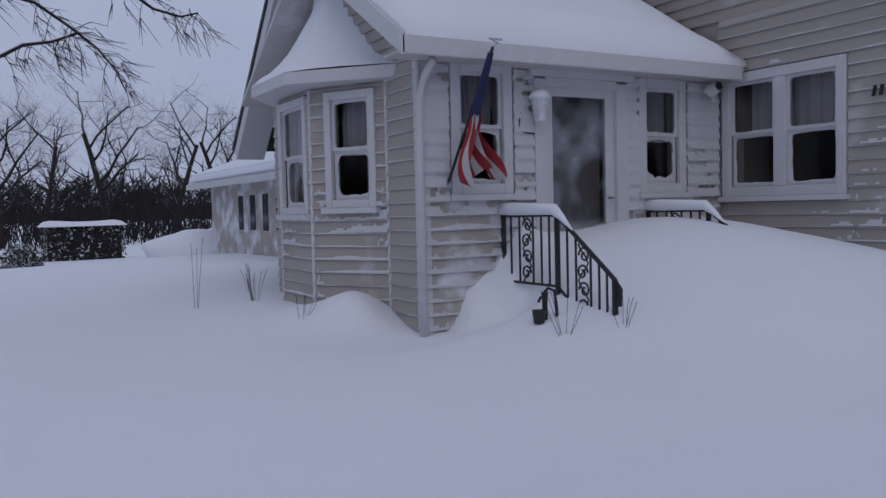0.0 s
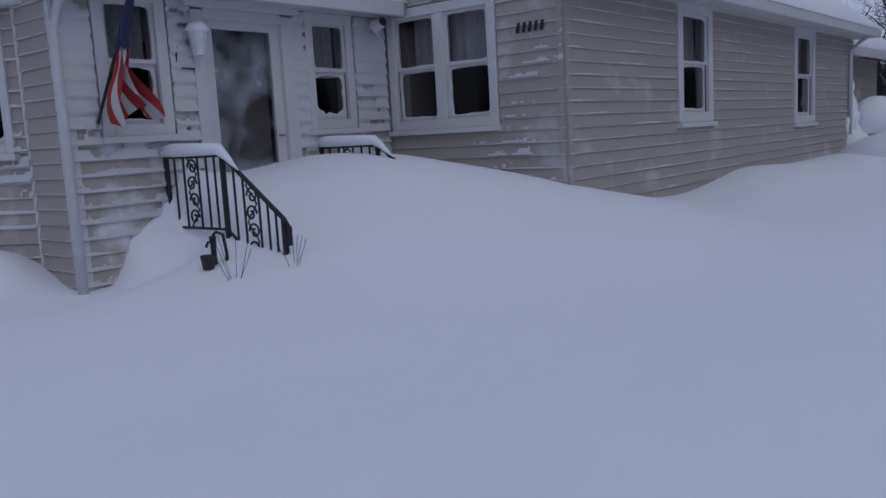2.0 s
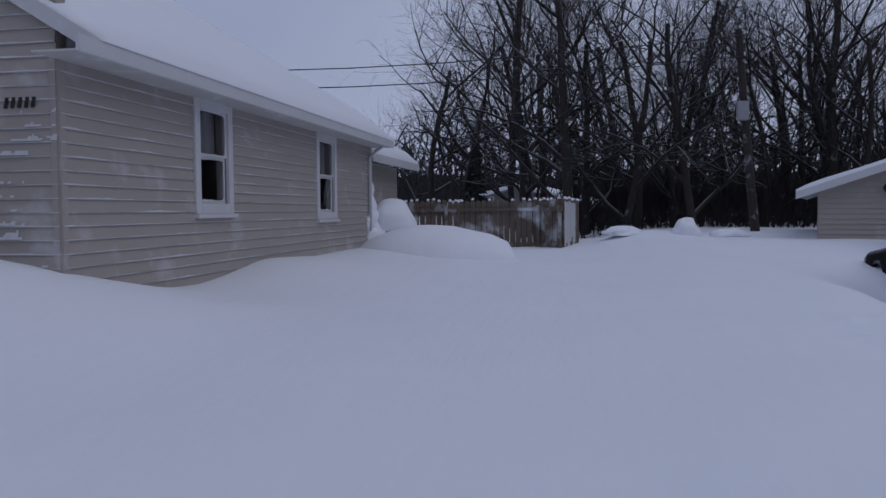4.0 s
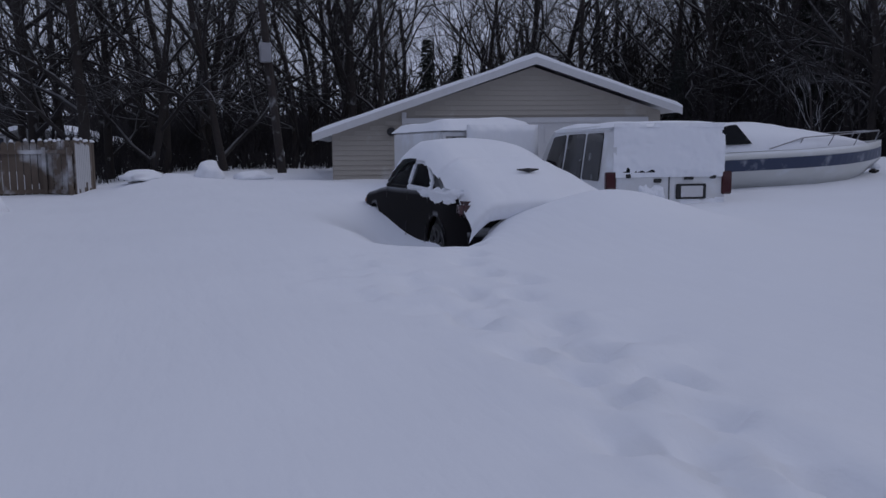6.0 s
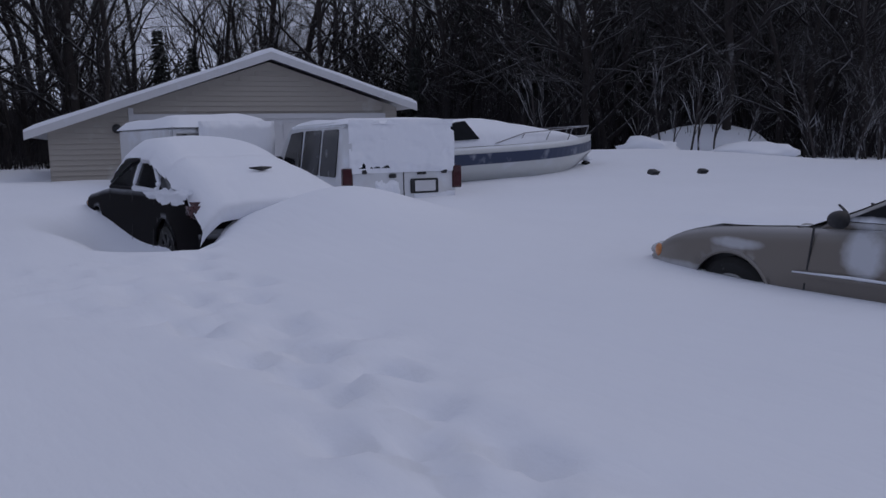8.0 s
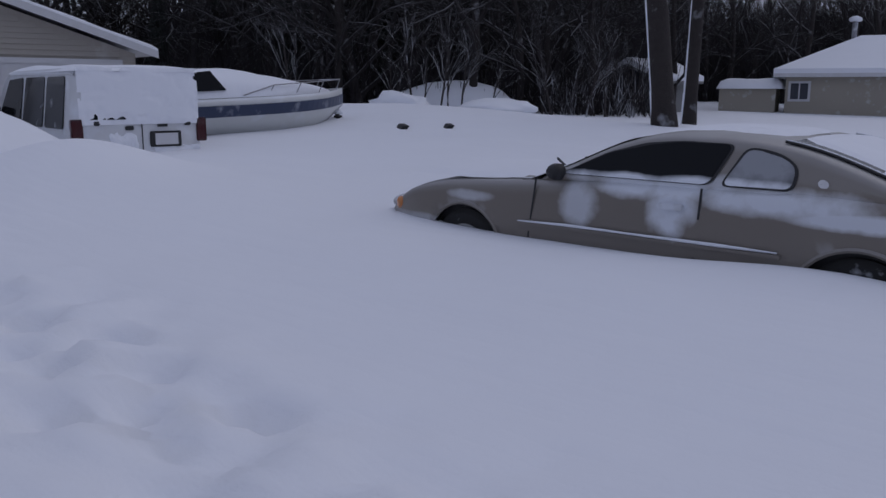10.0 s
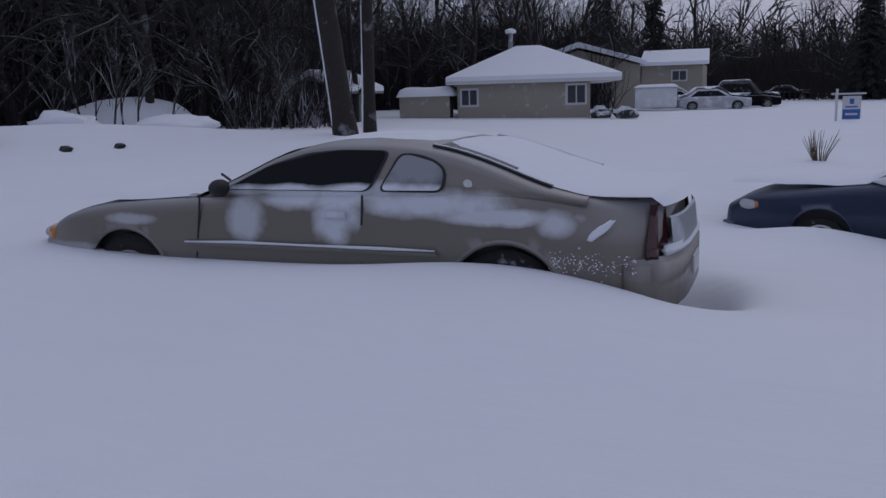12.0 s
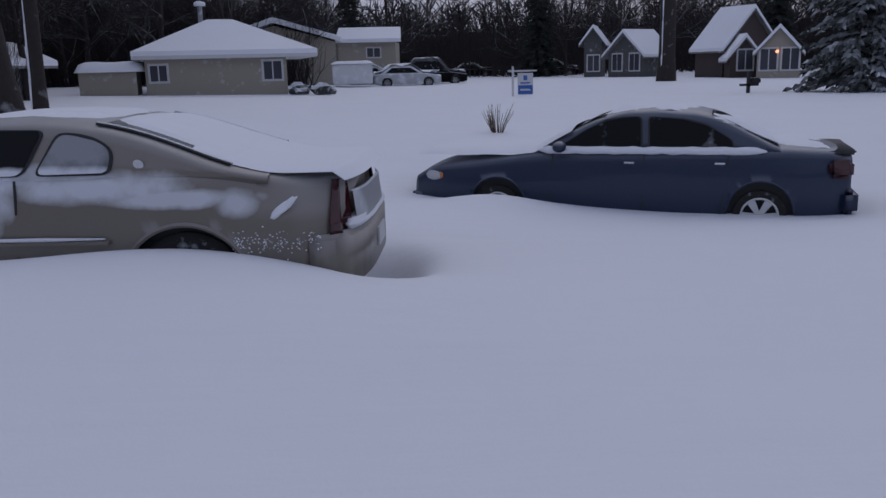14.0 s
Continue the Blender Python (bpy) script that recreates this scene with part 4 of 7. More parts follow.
for s in range(NS):
    bm = bmesh.new()
    rows = []
    for i in range(19):
        f = i / 18
        row = []
        for e in (s / NS, (s + 1) / NS):
            w_ = 0.05 + 0.38 * f ** 1.1
            u = (e - 0.5) * w_ * 2 * 0.62
            fold = 0.07 * (0.25 + f) * math.sin(e * 15 + f * 3.0) + 0.025 * math.sin(e * 31 + f * 7)
            top = pa.lerp(pb, 0.6)
            zz = top.z - (0.66 - 0.1 * e) * f - 0.07 * math.sin(e * 9) * f
            row.append(bm.verts.new((top.x + u * 0.72 + 0.1 * f * f + 0.035 * math.sin(f * 6 + e * 2), top.y + fold + 0.06 * f, zz)))
        rows.append(row)
    for a, b in zip(rows, rows[1:]):
        bm.faces.new((a[0], a[1], b[1], b[0]))
    part("stripe", bm, RED if s % 2 == 0 else WHITE, flag, smooth=True)
bm = bmesh.new()
rows = []
for i in range(9):
    f = i / 8
    c = pa.lerp(pb, 0.96 - 0.36 * f)
    rows.append([bm.verts.new(c + Vector((0.034 * (0.5 + f) * math.cos(k / 10 * 2 * math.pi), 0.03 * math.sin(k / 10 * 2 * math.pi), -0.1 * f + 0.02 * math.sin(k * 2)))) for k in range(10)])
for a, b in zip(rows, rows[1:]):
    for k in range(10):
        bm.faces.new((a[k], a[(k + 1) % 10], b[(k + 1) % 10], b[k]))
part("canton", bm, BLUE, flag, "blue starred corner wrapped round the pole", smooth=True)

# little iron hand pump with its bucket
pump = tagged(thing("garden_pump", pose(5.2, 5.42, height(5.2, 5.42) - 0.01) @ Matrix.Scale(0.75, 4)), "small rusty hand-pump planter in the snow", "ornament")
part("pump_body", tube([(0.05, 0, 0), (0.05, 0, 0.2), (0.05, 0, 0.32)], [0.03, 0.03, 0.038], 10), IRON, pump)
part("pump_handle", tube([(0.05, 0, 0.32), (0.08, -0.02, 0.36), (0.14, -0.05, 0.33), (0.16, -0.06, 0.15), (0.16, -0.06, 0.02)], 0.017, 6), IRON, pump)
part("spout", tube([(0.05, 0, 0.26), (-0.02, -0.02, 0.27), (-0.05, -0.02, 0.22)], 0.015, 6), IRON, pump)
bm = bmesh.new()
bmesh.ops.create_cone(bm, cap_ends=True, segments=14, radius1=0.055, radius2=0.075, depth=0.14, matrix=Matrix.Translation((-0.05, -0.03, 0.07)))
part("bucket", bm, PLASTICBLK, pump)


def weed(x, y, n, h, seed):
    rnd = random.Random(seed)
    bm = bmesh.new()
    z = height(x, y)
    for k in range(n):
        a = rnd.uniform(0, 6.28)
        r = rnd.uniform(0.02, 0.14)
        q = [Vector((x + 0.03 * math.cos(a), y + 0.03 * math.sin(a), z - 0.03))]
        for i in range(3):
            q.append(q[-1] + Vector((r * math.cos(a) / 3, r * math.sin(a) / 3, h * rnd.uniform(0.2, 0.4))))
        add_tube(bm, q, 0.0025, 3)
    tagged(part("dry_weeds", bm, TWIG), "dry weed stalks poking through the snow", "weeds", kind="stuff")


for k, (x, y, n, h) in enumerate(((5.1, 5.0, 6, 0.3), (5.45, 4.75, 5, 0.26), (3.9, 7.3, 5, 0.28), (3.4, 9.2, 3, 0.8), (4.0, 9.0, 12, 0.4))):
    weed(x, y, n, h, k)

# ---------- vehicles ----------


def curve_at(pts, x):
    """Smooth-stepped value of a polyline of (x, value) sorted by x."""
    if x <= pts[0][0]:
        return pts[0][1]
    for (x0, v0), (x1, v1) in zip(pts, pts[1:]):
        if x <= x1:
            f = (x - x0) / (x1 - x0)
            return v0 + (v1 - v0) * f
    return pts[-1][1]


def soft(pts, x, r=0.1):
    return sum(curve_at(pts, x + k * r / 3) for k in (-3, -2, -1, 0, 1, 2, 3)) / 7


def car_body(rear, front, half, tops, wheels, arch, bottom=0.2, round_end=0.22, square_tail=False):
    """The lower body: lofted stations with crowned top, tucked sills, tapering ends and open wheel arches."""
    bm = bmesh.new()
    nst = 96
    rows = []
    zr = 12
    for i in range(nst + 1):
        x = rear + (front - rear) * i / nst
        top = soft(tops, x, 0.12)
        e = min(x - rear, front - x)
        k = 1.0 if e > 0.7 else 1 - round_end * (1 - e / 0.7) ** 2.4
        if square_tail and x < 0:
            k = 1 - 0.13 * max(0, 1 - e / 0.22) ** 2.2 - 0.03 * max(0, 1 - e / 0.8)
        w = half * k
        low = bottom + 0.1 * max(0, 1 - e / 0.35) ** 2
        sec = []
        for j in range(zr + 1):
            f = j / zr
            z = low + (top - 0.05 - low) * f
            bulge = 1 - 0.05 * (1 - f) ** 3 - 0.035 * max(0, f - 0.45) ** 1.5 * 3
            sec.append((w * bulge, z))
        yl = sec[-1][0]
        sec += [(yl - 0.035, top - 0.012), (yl * 0.86, top + 0.004), (yl * 0.5, top + 0.022), (0.0, top + 0.03)]
        full = sec + [(-y, z) for y, z in sec[-2::-1]]
        ring = []
        for y, z in full:
            xx = x
            for wx in wheels:
                d = math.hypot(x - wx, z - 0.33)
                if abs(y) > 0.6 * half and 0.86 * arch < d < 1.13 * arch and z > 0.2:
                    xx, z = wx + (x - wx) * arch / d, 0.33 + (z - 0.33) * arch / d
            ring.append(bm.verts.new((xx, y, z)))
        rows.append(ring)
    m = len(rows[0])
    for a, b in zip(rows, rows[1:]):
        for k in range(m - 1):
            c = (a[k].co + b[k].co + a[k + 1].co + b[k + 1].co) / 4
            if abs(c.y) > 0.6 * half and any(math.hypot(c.x - wx, c.z - 0.33) < arch * 0.99 for wx in wheels):
                continue
            bm.faces.new((a[k], b[k], b[k + 1], a[k + 1]))
    bm.faces.new(rows[0])
    bm.faces.new(rows[-1][::-1])
    bmesh.ops.recalc_face_normals(bm, faces=bm.faces)
    return bm


def cabin_half(hb, belt, tumble, z):
    return hb - (z - belt) * tumble


def cabin(x0, x1, roofline, hb, belt, tumble):
    """The upper body from the belt to the roof, leaning in with height."""
    bm = bmesh.new()
    rows = []
    n = 60
    for i in range(n + 1):
        x = x0 + (x1 - x0) * i / n
        zr = max(belt - 0.04, soft(roofline, x, 0.09))
        sec = []
        for j in range(7):
            z = belt - 0.06 + (zr - 0.03 - belt + 0.06) * j / 6
            sec.append((cabin_half(hb, belt, tumble, z) if z >= belt else hb - (belt - z) * 0.8, z))
        yt = sec[-1][0]
        sec += [(yt - 0.04, zr - 0.004), (yt * 0.7, zr + 0.018), (yt * 0.35, zr + 0.028), (0, zr + 0.03)]
        rows.append([bm.verts.new((x, y, z)) for y, z in sec + [(-y, z) for y, z in sec[-2::-1]]])
    for a, b in zip(rows, rows[1:]):
        for k in range(len(a) - 1):
            bm.faces.new((a[k], b[k], b[k + 1], a[k + 1]))
    bmesh.ops.recalc_face_normals(bm, faces=bm.faces)
    return bm


def rounded(poly, r=0.04, n=4):
    """Corners of a polygon in the (x, z) plane rounded off."""
    out = []
    m = len(poly)
    for i in range(m):
        p, a, b = Vector(poly[i]), Vector(poly[i - 1]), Vector(poly[(i + 1) % m])
        ra, rb = min(r, (a - p).length * 0.45), min(r, (b - p).length * 0.45)
        s, e = p + (a - p).normalized() * ra, p + (b - p).normalized() * rb
        for k in range(n + 1):
            t = k / n
            out.append(s * (1 - t) ** 2 + p * 2 * t * (1 - t) + e * t * t)
    return out


def side_pane(poly, side, hb, belt, tumble, lift, inset=0.0, r=0.05):
    pts = rounded(poly, r)
    if inset:
        c = sum((Vector(p) for p in pts), Vector((0, 0))) / len(pts)
        pts = [p + (c - p).normalized() * inset for p in pts]
    return prism([(p[0], side * (cabin_half(hb, belt, tumble, p[1]) + lift), p[1]) for p in pts], (0, side * 0.006, 0))


def wheel(parent, x, y, r=0.325, side=1, rim=ALLOY):
    bm = bmesh.new()
    prof = [(0.2, -0.09), (0.29, -0.1), (r, -0.07), (r, 0.07), (0.29, 0.1), (0.2, 0.09)]
    prof = [(a * r / 0.325, b) for a, b in prof]
    rings = [[bm.verts.new((a * math.cos(t), b, a * math.sin(t))) for a, b in prof] for t in [2 * math.pi * k / 28 for k in range(28)]]
    for a, b in zip(rings, rings[1:] + rings[:1]):
        for k in range(len(prof)):
            bm.faces.new((a[k], b[k], b[(k + 1) % len(prof)], a[(k + 1) % len(prof)]))
    bmesh.ops.recalc_face_normals(bm, faces=bm.faces)
    ob = part("wheel", bm, RUBBER, parent, smooth=False)
    ob.location = (x, y, r)
    bm = bmesh.new()
    bmesh.ops.create_cone(bm, cap_ends=True, segments=20, radius1=0.055, radius2=0.05, depth=0.05, matrix=pose(0, side * 0.075, 0, 90))
    for k in range(6):
        t = 2 * math.pi * k / 6
        add_prism(bm, [(0.04 * math.cos(t + 0.7), side * 0.075, 0.04 * math.sin(t + 0.7)), (0.04 * math.cos(t - 0.7), side * 0.075, 0.04 * math.sin(t - 0.7)),
                       (0.195 * math.cos(t - 0.24), side * 0.085, 0.195 * math.sin(t - 0.24)), (0.195 * math.cos(t + 0.24), side * 0.085, 0.195 * math.sin(t + 0.24))], (0, side * 0.02, 0))
    add_tube(bm, [(0.2 * math.cos(2 * math.pi * k / 28), side * 0.09, 0.2 * math.sin(2 * math.pi * k / 28)) for k in range(29)], 0.014, 6, closed=False)
    bmesh.ops.scale(bm, vec=(r / 0.325, 1, r / 0.325), verts=bm.verts)
    part("rim", bm, rim, ob)
    bm = bmesh.new()
    bmesh.ops.create_cone(bm, cap_ends=True, segments=24, radius1=0.64 * r, radius2=0.64 * r, depth=0.03, matrix=pose(0, -side * 0.02, 0, 90))
    part("brake_backing", bm, PLASTICBLK, ob)
    return ob


def arch_lip(parent, x, y, side, arch, material):
    pts = [(x + arch * math.cos(t), y, 0.33 + arch * math.sin(t)) for t in [math.pi * (0.02 + 0.96 * k / 20) for k in range(21)]]
    return part("arch_lip", tube(pts, 0.016, 6), material, parent)


def snow_dab(parent, bm, name="snow_patch", label=""):
    return part(name, bm, SNOW, parent, label, smooth=True)


def surface_patch(fn, u0, u1, v0, v1, seed, thick=0.012, cut=0.0, nu=50, nv=18, gate=None, wob=1.0):
    """Snow stuck to a surface fn(u, v) -> (point, normal): thickness fades out unevenly, and falls away where it is thin."""
    bm = bmesh.new()
    vs = {}
    for i in range(nu + 1):
        for j in range(nv + 1):
            u, v = i / nu, j / nv
            e = min(u, 1 - u, v * 0.8 + 0.05, 1 - v) * 4
            f = noise.noise(Vector((u * 5 + seed, v * 3, seed * 2.0))) * 0.9 + 0.35 * noise.noise(Vector((u * 19, v * 9 + seed, 1)))
            q = min(1, e) + f * 0.9 * wob - cut + (gate(u, v) if gate else 0)
            if q > -0.25:
                p, nrm = fn(u0 + (u1 - u0) * u, v0 + (v1 - v0) * v)
                vs[i, j] = bm.verts.new(Vector(p) + Vector(nrm) * thick * min(1, (q - 0.28) * 1.6))
    for (i, j), v in list(vs.items()):
        k = [(i, j), (i + 1, j), (i + 1, j + 1), (i, j + 1)]
        if all(q in vs for q in k):
            bm.faces.new([vs[q] for q in k])
    for v in [v for v in bm.verts if not v.link_faces]:
        bm.verts.remove(v)
    bmesh.ops.recalc_face_normals(bm, faces=bm.faces)
    return bm


# --- pewter coupe ---
coupe = tagged(thing("coupe_car", pose(4.135, -7.344, 0.10, 0, 0, -6.85)), "pewter two-door coupe half buried in snow, its side streaked with snow", "car")
CH, CB, CT = 0.92, 0.99, 0.42
C_TOP = [(-2.38, 0.93), (-2.2, 0.945), (-1.88, 0.985), (-1.55, 1.01), (-1.1, 1.01), (0.3, 0.975), (0.75, 0.945), (0.93, 0.935), (1.29, 0.91), (1.74, 0.875), (1.98, 0.83), (2.2, 0.755), (2.4, 0.65), (2.5, 0.57)]
bm = car_body(-2.38, 2.5, CH, C_TOP, (1.48, -1.42), 0.385, square_tail=True)


def tail_lean(z):
    """How far the tail panel leans forward above the bumper."""
    return 0.04 * min(1.0, max(0.0, (z - 0.6) / 0.35))


def tail_round(y):
    """The tail's curve in plan: the middle stands out, the corners draw forward."""
    return 0.13 * min(1.2, abs(y) / 0.8) ** 4 - 0.03


def tail_taper(x, z):
    """The boot narrows towards its upper rear edge."""
    return 1 - 0.13 * ease(-1.3, -2.3, x) * ease(0.7, 0.95, z)


for v in bm.verts:  # the tail leans, rounds off and narrows above the bumper; the boot lid is a little dished
    if v.co.x < -1.75:
        v.co.x += (-1.75 - v.co.x) / 0.63 * (tail_lean(v.co.z) + tail_round(v.co.y))
    v.co.y *= tail_taper(v.co.x, v.co.z)
    if v.co.x < -1.5 and v.co.z > 0.9:
        v.co.z -= 0.035 * min(1.0, (-1.5 - v.co.x) / 0.3) * max(0.0, 1 - (v.co.y / 0.7) ** 2)
part("body", bm, GOLD, coupe, smooth=True)
C_ROOF = [(-1.95, 0.965), (-1.75, 1.0), (-1.6, 1.045), (-1.45, 1.1), (-1.3, 1.155), (-1.13, 1.21), (-0.94, 1.255), (-0.7, 1.285), (-0.38, 1.30), (-0.1, 1.292), (0.146, 1.245), (0.336, 1.165), (0.53, 1.07), (0.84, 0.945), (1.0, 0.89)]
part("roof", cabin(-1.9, 0.98, C_ROOF, 0.865, CB, CT), GOLD, coupe, smooth=True)
SIDEW = [(0.62, 1.0), (0.53, 1.035), (0.257, 1.165), (-0.017, 1.24), (-0.276, 1.262), (-0.625, 1.255), (-0.515, 1.0)]
QUART = [(-0.57, 1.0), (-0.69, 1.24), (-0.80, 1.236), (-0.93, 1.205), (-1.03, 1.135), (-1.02, 1.0)]
for side in (1, -1):
    for poly, nm in ((SIDEW, "door_window"), (QUART, "quarter_window")):
        seal = part("window_seal", side_pane(poly, side, 0.865, CB, CT, 0.004, r=0.055), PLASTICBLK, coupe)
        part(nm, side_pane(poly, side, 0.865, CB, CT, 0.008, inset=0.018, r=0.055), DOORGLASS if nm == "door_window" else QUARTGLASS, seal)


def roof_quad(bm, roofline, xa, xb, inset, hb, belt, tumble, lift, n=10):
    rows = []
    for i in range(n + 1):
        x = xa + (xb - xa) * i / n
        z = soft(roofline, x, 0.09)
        yt = cabin_half(hb, belt, tumble, z) - 0.04 - inset
        rows.append([bm.verts.new((x, y * yt, z + lift + 0.032 * (1 - 0.75 * abs(y) ** 1.4))) for y in (-1, -0.7, -0.35, 0, 0.35, 0.7, 1)])
    for a, b in zip(rows, rows[1:]):
        for k in range(6):
            bm.faces.new((a[k], b[k], b[k + 1], a[k + 1]))
    bmesh.ops.recalc_face_normals(bm, faces=bm.faces)
    return bm


part("rear_window", roof_quad(bmesh.new(), C_ROOF, -1.68, -0.9, 0.05, 0.865, CB, CT, 0.006), AUTOGLASS, coupe, smooth=True)
part("windshield", roof_quad(bmesh.new(), C_ROOF, 0.12, 0.9, 0.03, 0.865, CB, CT, 0.006), AUTOGLASS, coupe, smooth=True)
for side in (1, -1):
    edge = [(x, side * (cabin_half(0.865, CB, CT, soft(C_ROOF, x, 0.09)) - 0.085), soft(C_ROOF, x, 0.09) + 0.016) for x in [-0.88 - 0.08 * k for k in range(11)]]
    part("rear_window_seal", tube(edge, 0.009, 6), PLASTICBLK, coupe)
    snow_dab(coupe, tube([(x, y - side * 0.022, z + 0.004) for x, y, z in edge], 0.009, 6), "snow_line")
part("wiper", tube([(0.93, 0.3, 0.98), (0.8, 0.62, 1.08)], 0.01, 5), PLASTICBLK, coupe)
part("wiper", tube([(0.97, -0.3, 0.97), (0.86, 0.15, 1.06)], 0.01, 5), PLASTICBLK, coupe)
for side in (1, -1):
    for wx in (1.48, -1.42):
        wheel(coupe, wx, side * 0.79, 0.33, side)
        arch_lip(coupe, wx, side * 0.905, side, 0.385, GOLD)
        bm = bmesh.new()
        bmesh.ops.create_cone(bm, cap_ends=True, segments=28, radius1=0.40, radius2=0.40, depth=0.5, matrix=pose(wx, side * 0.58, 0.33, 90))
        part("wheel_well", bm, PLASTICBLK, coupe)
    part("side_moulding", prism([(0.93, side * 0.925, 0.61), (0.93, side * 0.925, 0.635), (-1.0, side * 0.925, 0.635), (-1.0, side * 0.925, 0.61)], (0, side * 0.014, 0), 0.004), GOLD, coupe)
    bm = tube([(0.92, side * 0.937, 0.637), (0.5, side * 0.937, 0.648), (0, side * 0.937, 0.647), (-0.6, side * 0.936, 0.648), (-0.98, side * 0.936, 0.647)], [0.006, 0.011, 0.008, 0.012, 0.005], 6)
    snow_dab(coupe, bm, "snow_line")
    # tail lamps and front signals wrap round the corners
    bm = bmesh.new()
    sec = []
    for z in (0.63, 0.70, 0.78, 0.86, 0.925):
        xr = -2.32 + tail_lean(z)
        row = []
        for q in (0.0, 0.35, 0.7, 0.94):
            x = -2.25 + (xr + 2.25) * q
            e = x - xr
            f = (z - 0.2) / (soft(C_TOP, x, 0.12) - 0.25)
            y = CH * (1 - 0.05 * max(0, 1 - f) ** 3 - 0.105 * max(0, f - 0.45) ** 1.5) * (1 - 0.13 * max(0, 1 - e / 0.22) ** 2.2 - 0.03 * max(0, 1 - e / 0.8))
            row.append(bm.verts.new((x, side * (y * tail_taper(x, z) + 0.012), z)))
        for q in (0.72, 0.62):
            row.append(bm.verts.new((-2.395 + tail_lean(z) + tail_round(q * 1.12), side * q * (1 - 0.1 * ease(0.7, 0.95, z)), z)))
        sec.append(row)
    for a, b in zip(sec, sec[1:]):
        for k in range(5):
            bm.faces.new((a[k], a[k + 1], b[k + 1], b[k]))
    bmesh.ops.recalc_face_normals(bm, faces=bm.faces)
    bmesh.ops.solidify(bm, geom=bm.faces[:], thickness=0.012)
    part("tail_lamp", bm, TAILRED, coupe, "tall dark red tail lamp", smooth=True)
    bm = bmesh.new()
    bmesh.ops.create_uvsphere(bm, u_segments=14, v_segments=8, radius=1, matrix=pose(2.3, side * 0.79, 0.63, 0, 0, -side * 28) @ Matrix.Diagonal((0.07, 0.035, 0.055, 1)))
    part("turn_signal", bm, AMBER, coupe, "amber corner lamp", smooth=True)
    bm = bmesh.new()
    bmesh.ops.create_uvsphere(bm, u_segments=14, v_segments=8, radius=1, matrix=pose(2.42, side * 0.6, 0.62) @ Matrix.Diagonal((0.06, 0.16, 0.06, 1)))
    part("headlamp", bm, LENS, coupe, smooth=True)
    bm = bmesh.new()
    bmesh.ops.create_uvsphere(bm, u_segments=16, v_segments=10, radius=1, matrix=pose(0.56, side * 0.97, 1.02, 0, 0, side * 10) @ Matrix.Diagonal((0.075, 0.085, 0.06, 1)))
    bmesh.ops.bisect_plane(bm, geom=bm.verts[:] + bm.edges[:] + bm.faces[:], plane_co=(0.54, 0, 0), plane_no=(-1, 0, 0), clear_outer=True)
    bmesh.ops.holes_fill(bm, edges=bm.edges)
    part("mirror", bm, PLASTICBLK, coupe, smooth=True)
    bm = bmesh.new()
    bmesh.ops.create_cone(bm, cap_ends=True, segments=12, radius1=0.03, radius2=0.024, depth=0.012, matrix=pose(-1.18, side * 0.85, 1.06, 68 * side, 0, 0))
    part("badge", bm, CHROME, coupe)
    part("door_gap", prism([(0.86, side * 0.921, 0.3), (0.875, side * 0.921, 0.3), (0.80, side * 0.893, 0.96), (0.785, side * 0.893, 0.96)], (0, side * 0.003, 0)), PLASTICBLK, coupe)
    part("door_gap", prism([(-0.45, side * 0.921, 0.3), (-0.435, side * 0.921, 0.3), (-0.465, side * 0.888, 0.98), (-0.48, side * 0.888, 0.98)], (0, side * 0.003, 0)), PLASTICBLK, coupe)
    part("door_handle", box((-0.37, side * 0.905, 0.83), (-0.2, side * 0.93, 0.875), 0.008), GOLD, coupe)
plan = [(-2.435 + 0.14 * (q / 7) ** 4, 0.86 * q / 7) for q in range(-7, 8)]
part("rear_bumper", prism([(x, y, 0.3) for x, y in plan] + [(-2.1, 0.9, 0.3), (-2.1, -0.9, 0.3)], (0, 0, 0.33), 0.03), GOLD, coupe, smooth=True)
part("licence_plate", box((-2.45, -0.16, 0.42), (-2.437, 0.16, 0.54)), TRIM, coupe)
bm = bmesh.new()
cols = []
for q in range(-6, 7):
    y = 0.58 * q / 6
    cols.append([bm.verts.new((-2.39 + tail_lean(z) + tail_round(y * 1.12) - d, y, z)) for z, d in ((0.66, 0.0), (0.67, 0.012), (0.84, 0.012), (0.85, 0.0))])
for a, b in zip(cols, cols[1:]):
    for k in range(3):
        bm.faces.new((a[k], b[k], b[k + 1], a[k + 1]))
part("rear_panel", bm, SILVERP, coupe, "frosted garnish panel between the tail lamps")
bm = prism([(2.57 - 0.2 * (q / 7) ** 4, 0.84 * q / 7, 0.33) for q in range(-7, 8)] + [(2.2, 0.86, 0.33), (2.2, -0.86, 0.33)], (0, 0, 0.23), 0.03)
part("front_bumper", bm, GOLD, coupe, smooth=True)


def coupe_top(x, y):
    top, zr = soft(C_TOP, x, 0.12), soft(C_ROOF, x, 0.09)
    z = top + 0.03 - 0.04 * (y / (0.8 * tail_taper(x, 0.95))) ** 2
    if x < -1.5:
        z -= 0.035 * min(1.0, (-1.5 - x) / 0.3) * max(0.0, 1 - (y / 0.7) ** 2)
    yt = cabin_half(0.865, CB, CT, zr - 0.03) - 0.04
    if abs(y) < yt + 0.02:
        z = max(z, zr + 0.03 - 0.036 * (y / yt) ** 2)
    return (x, y, z + 0.006), (0, 0, 1)


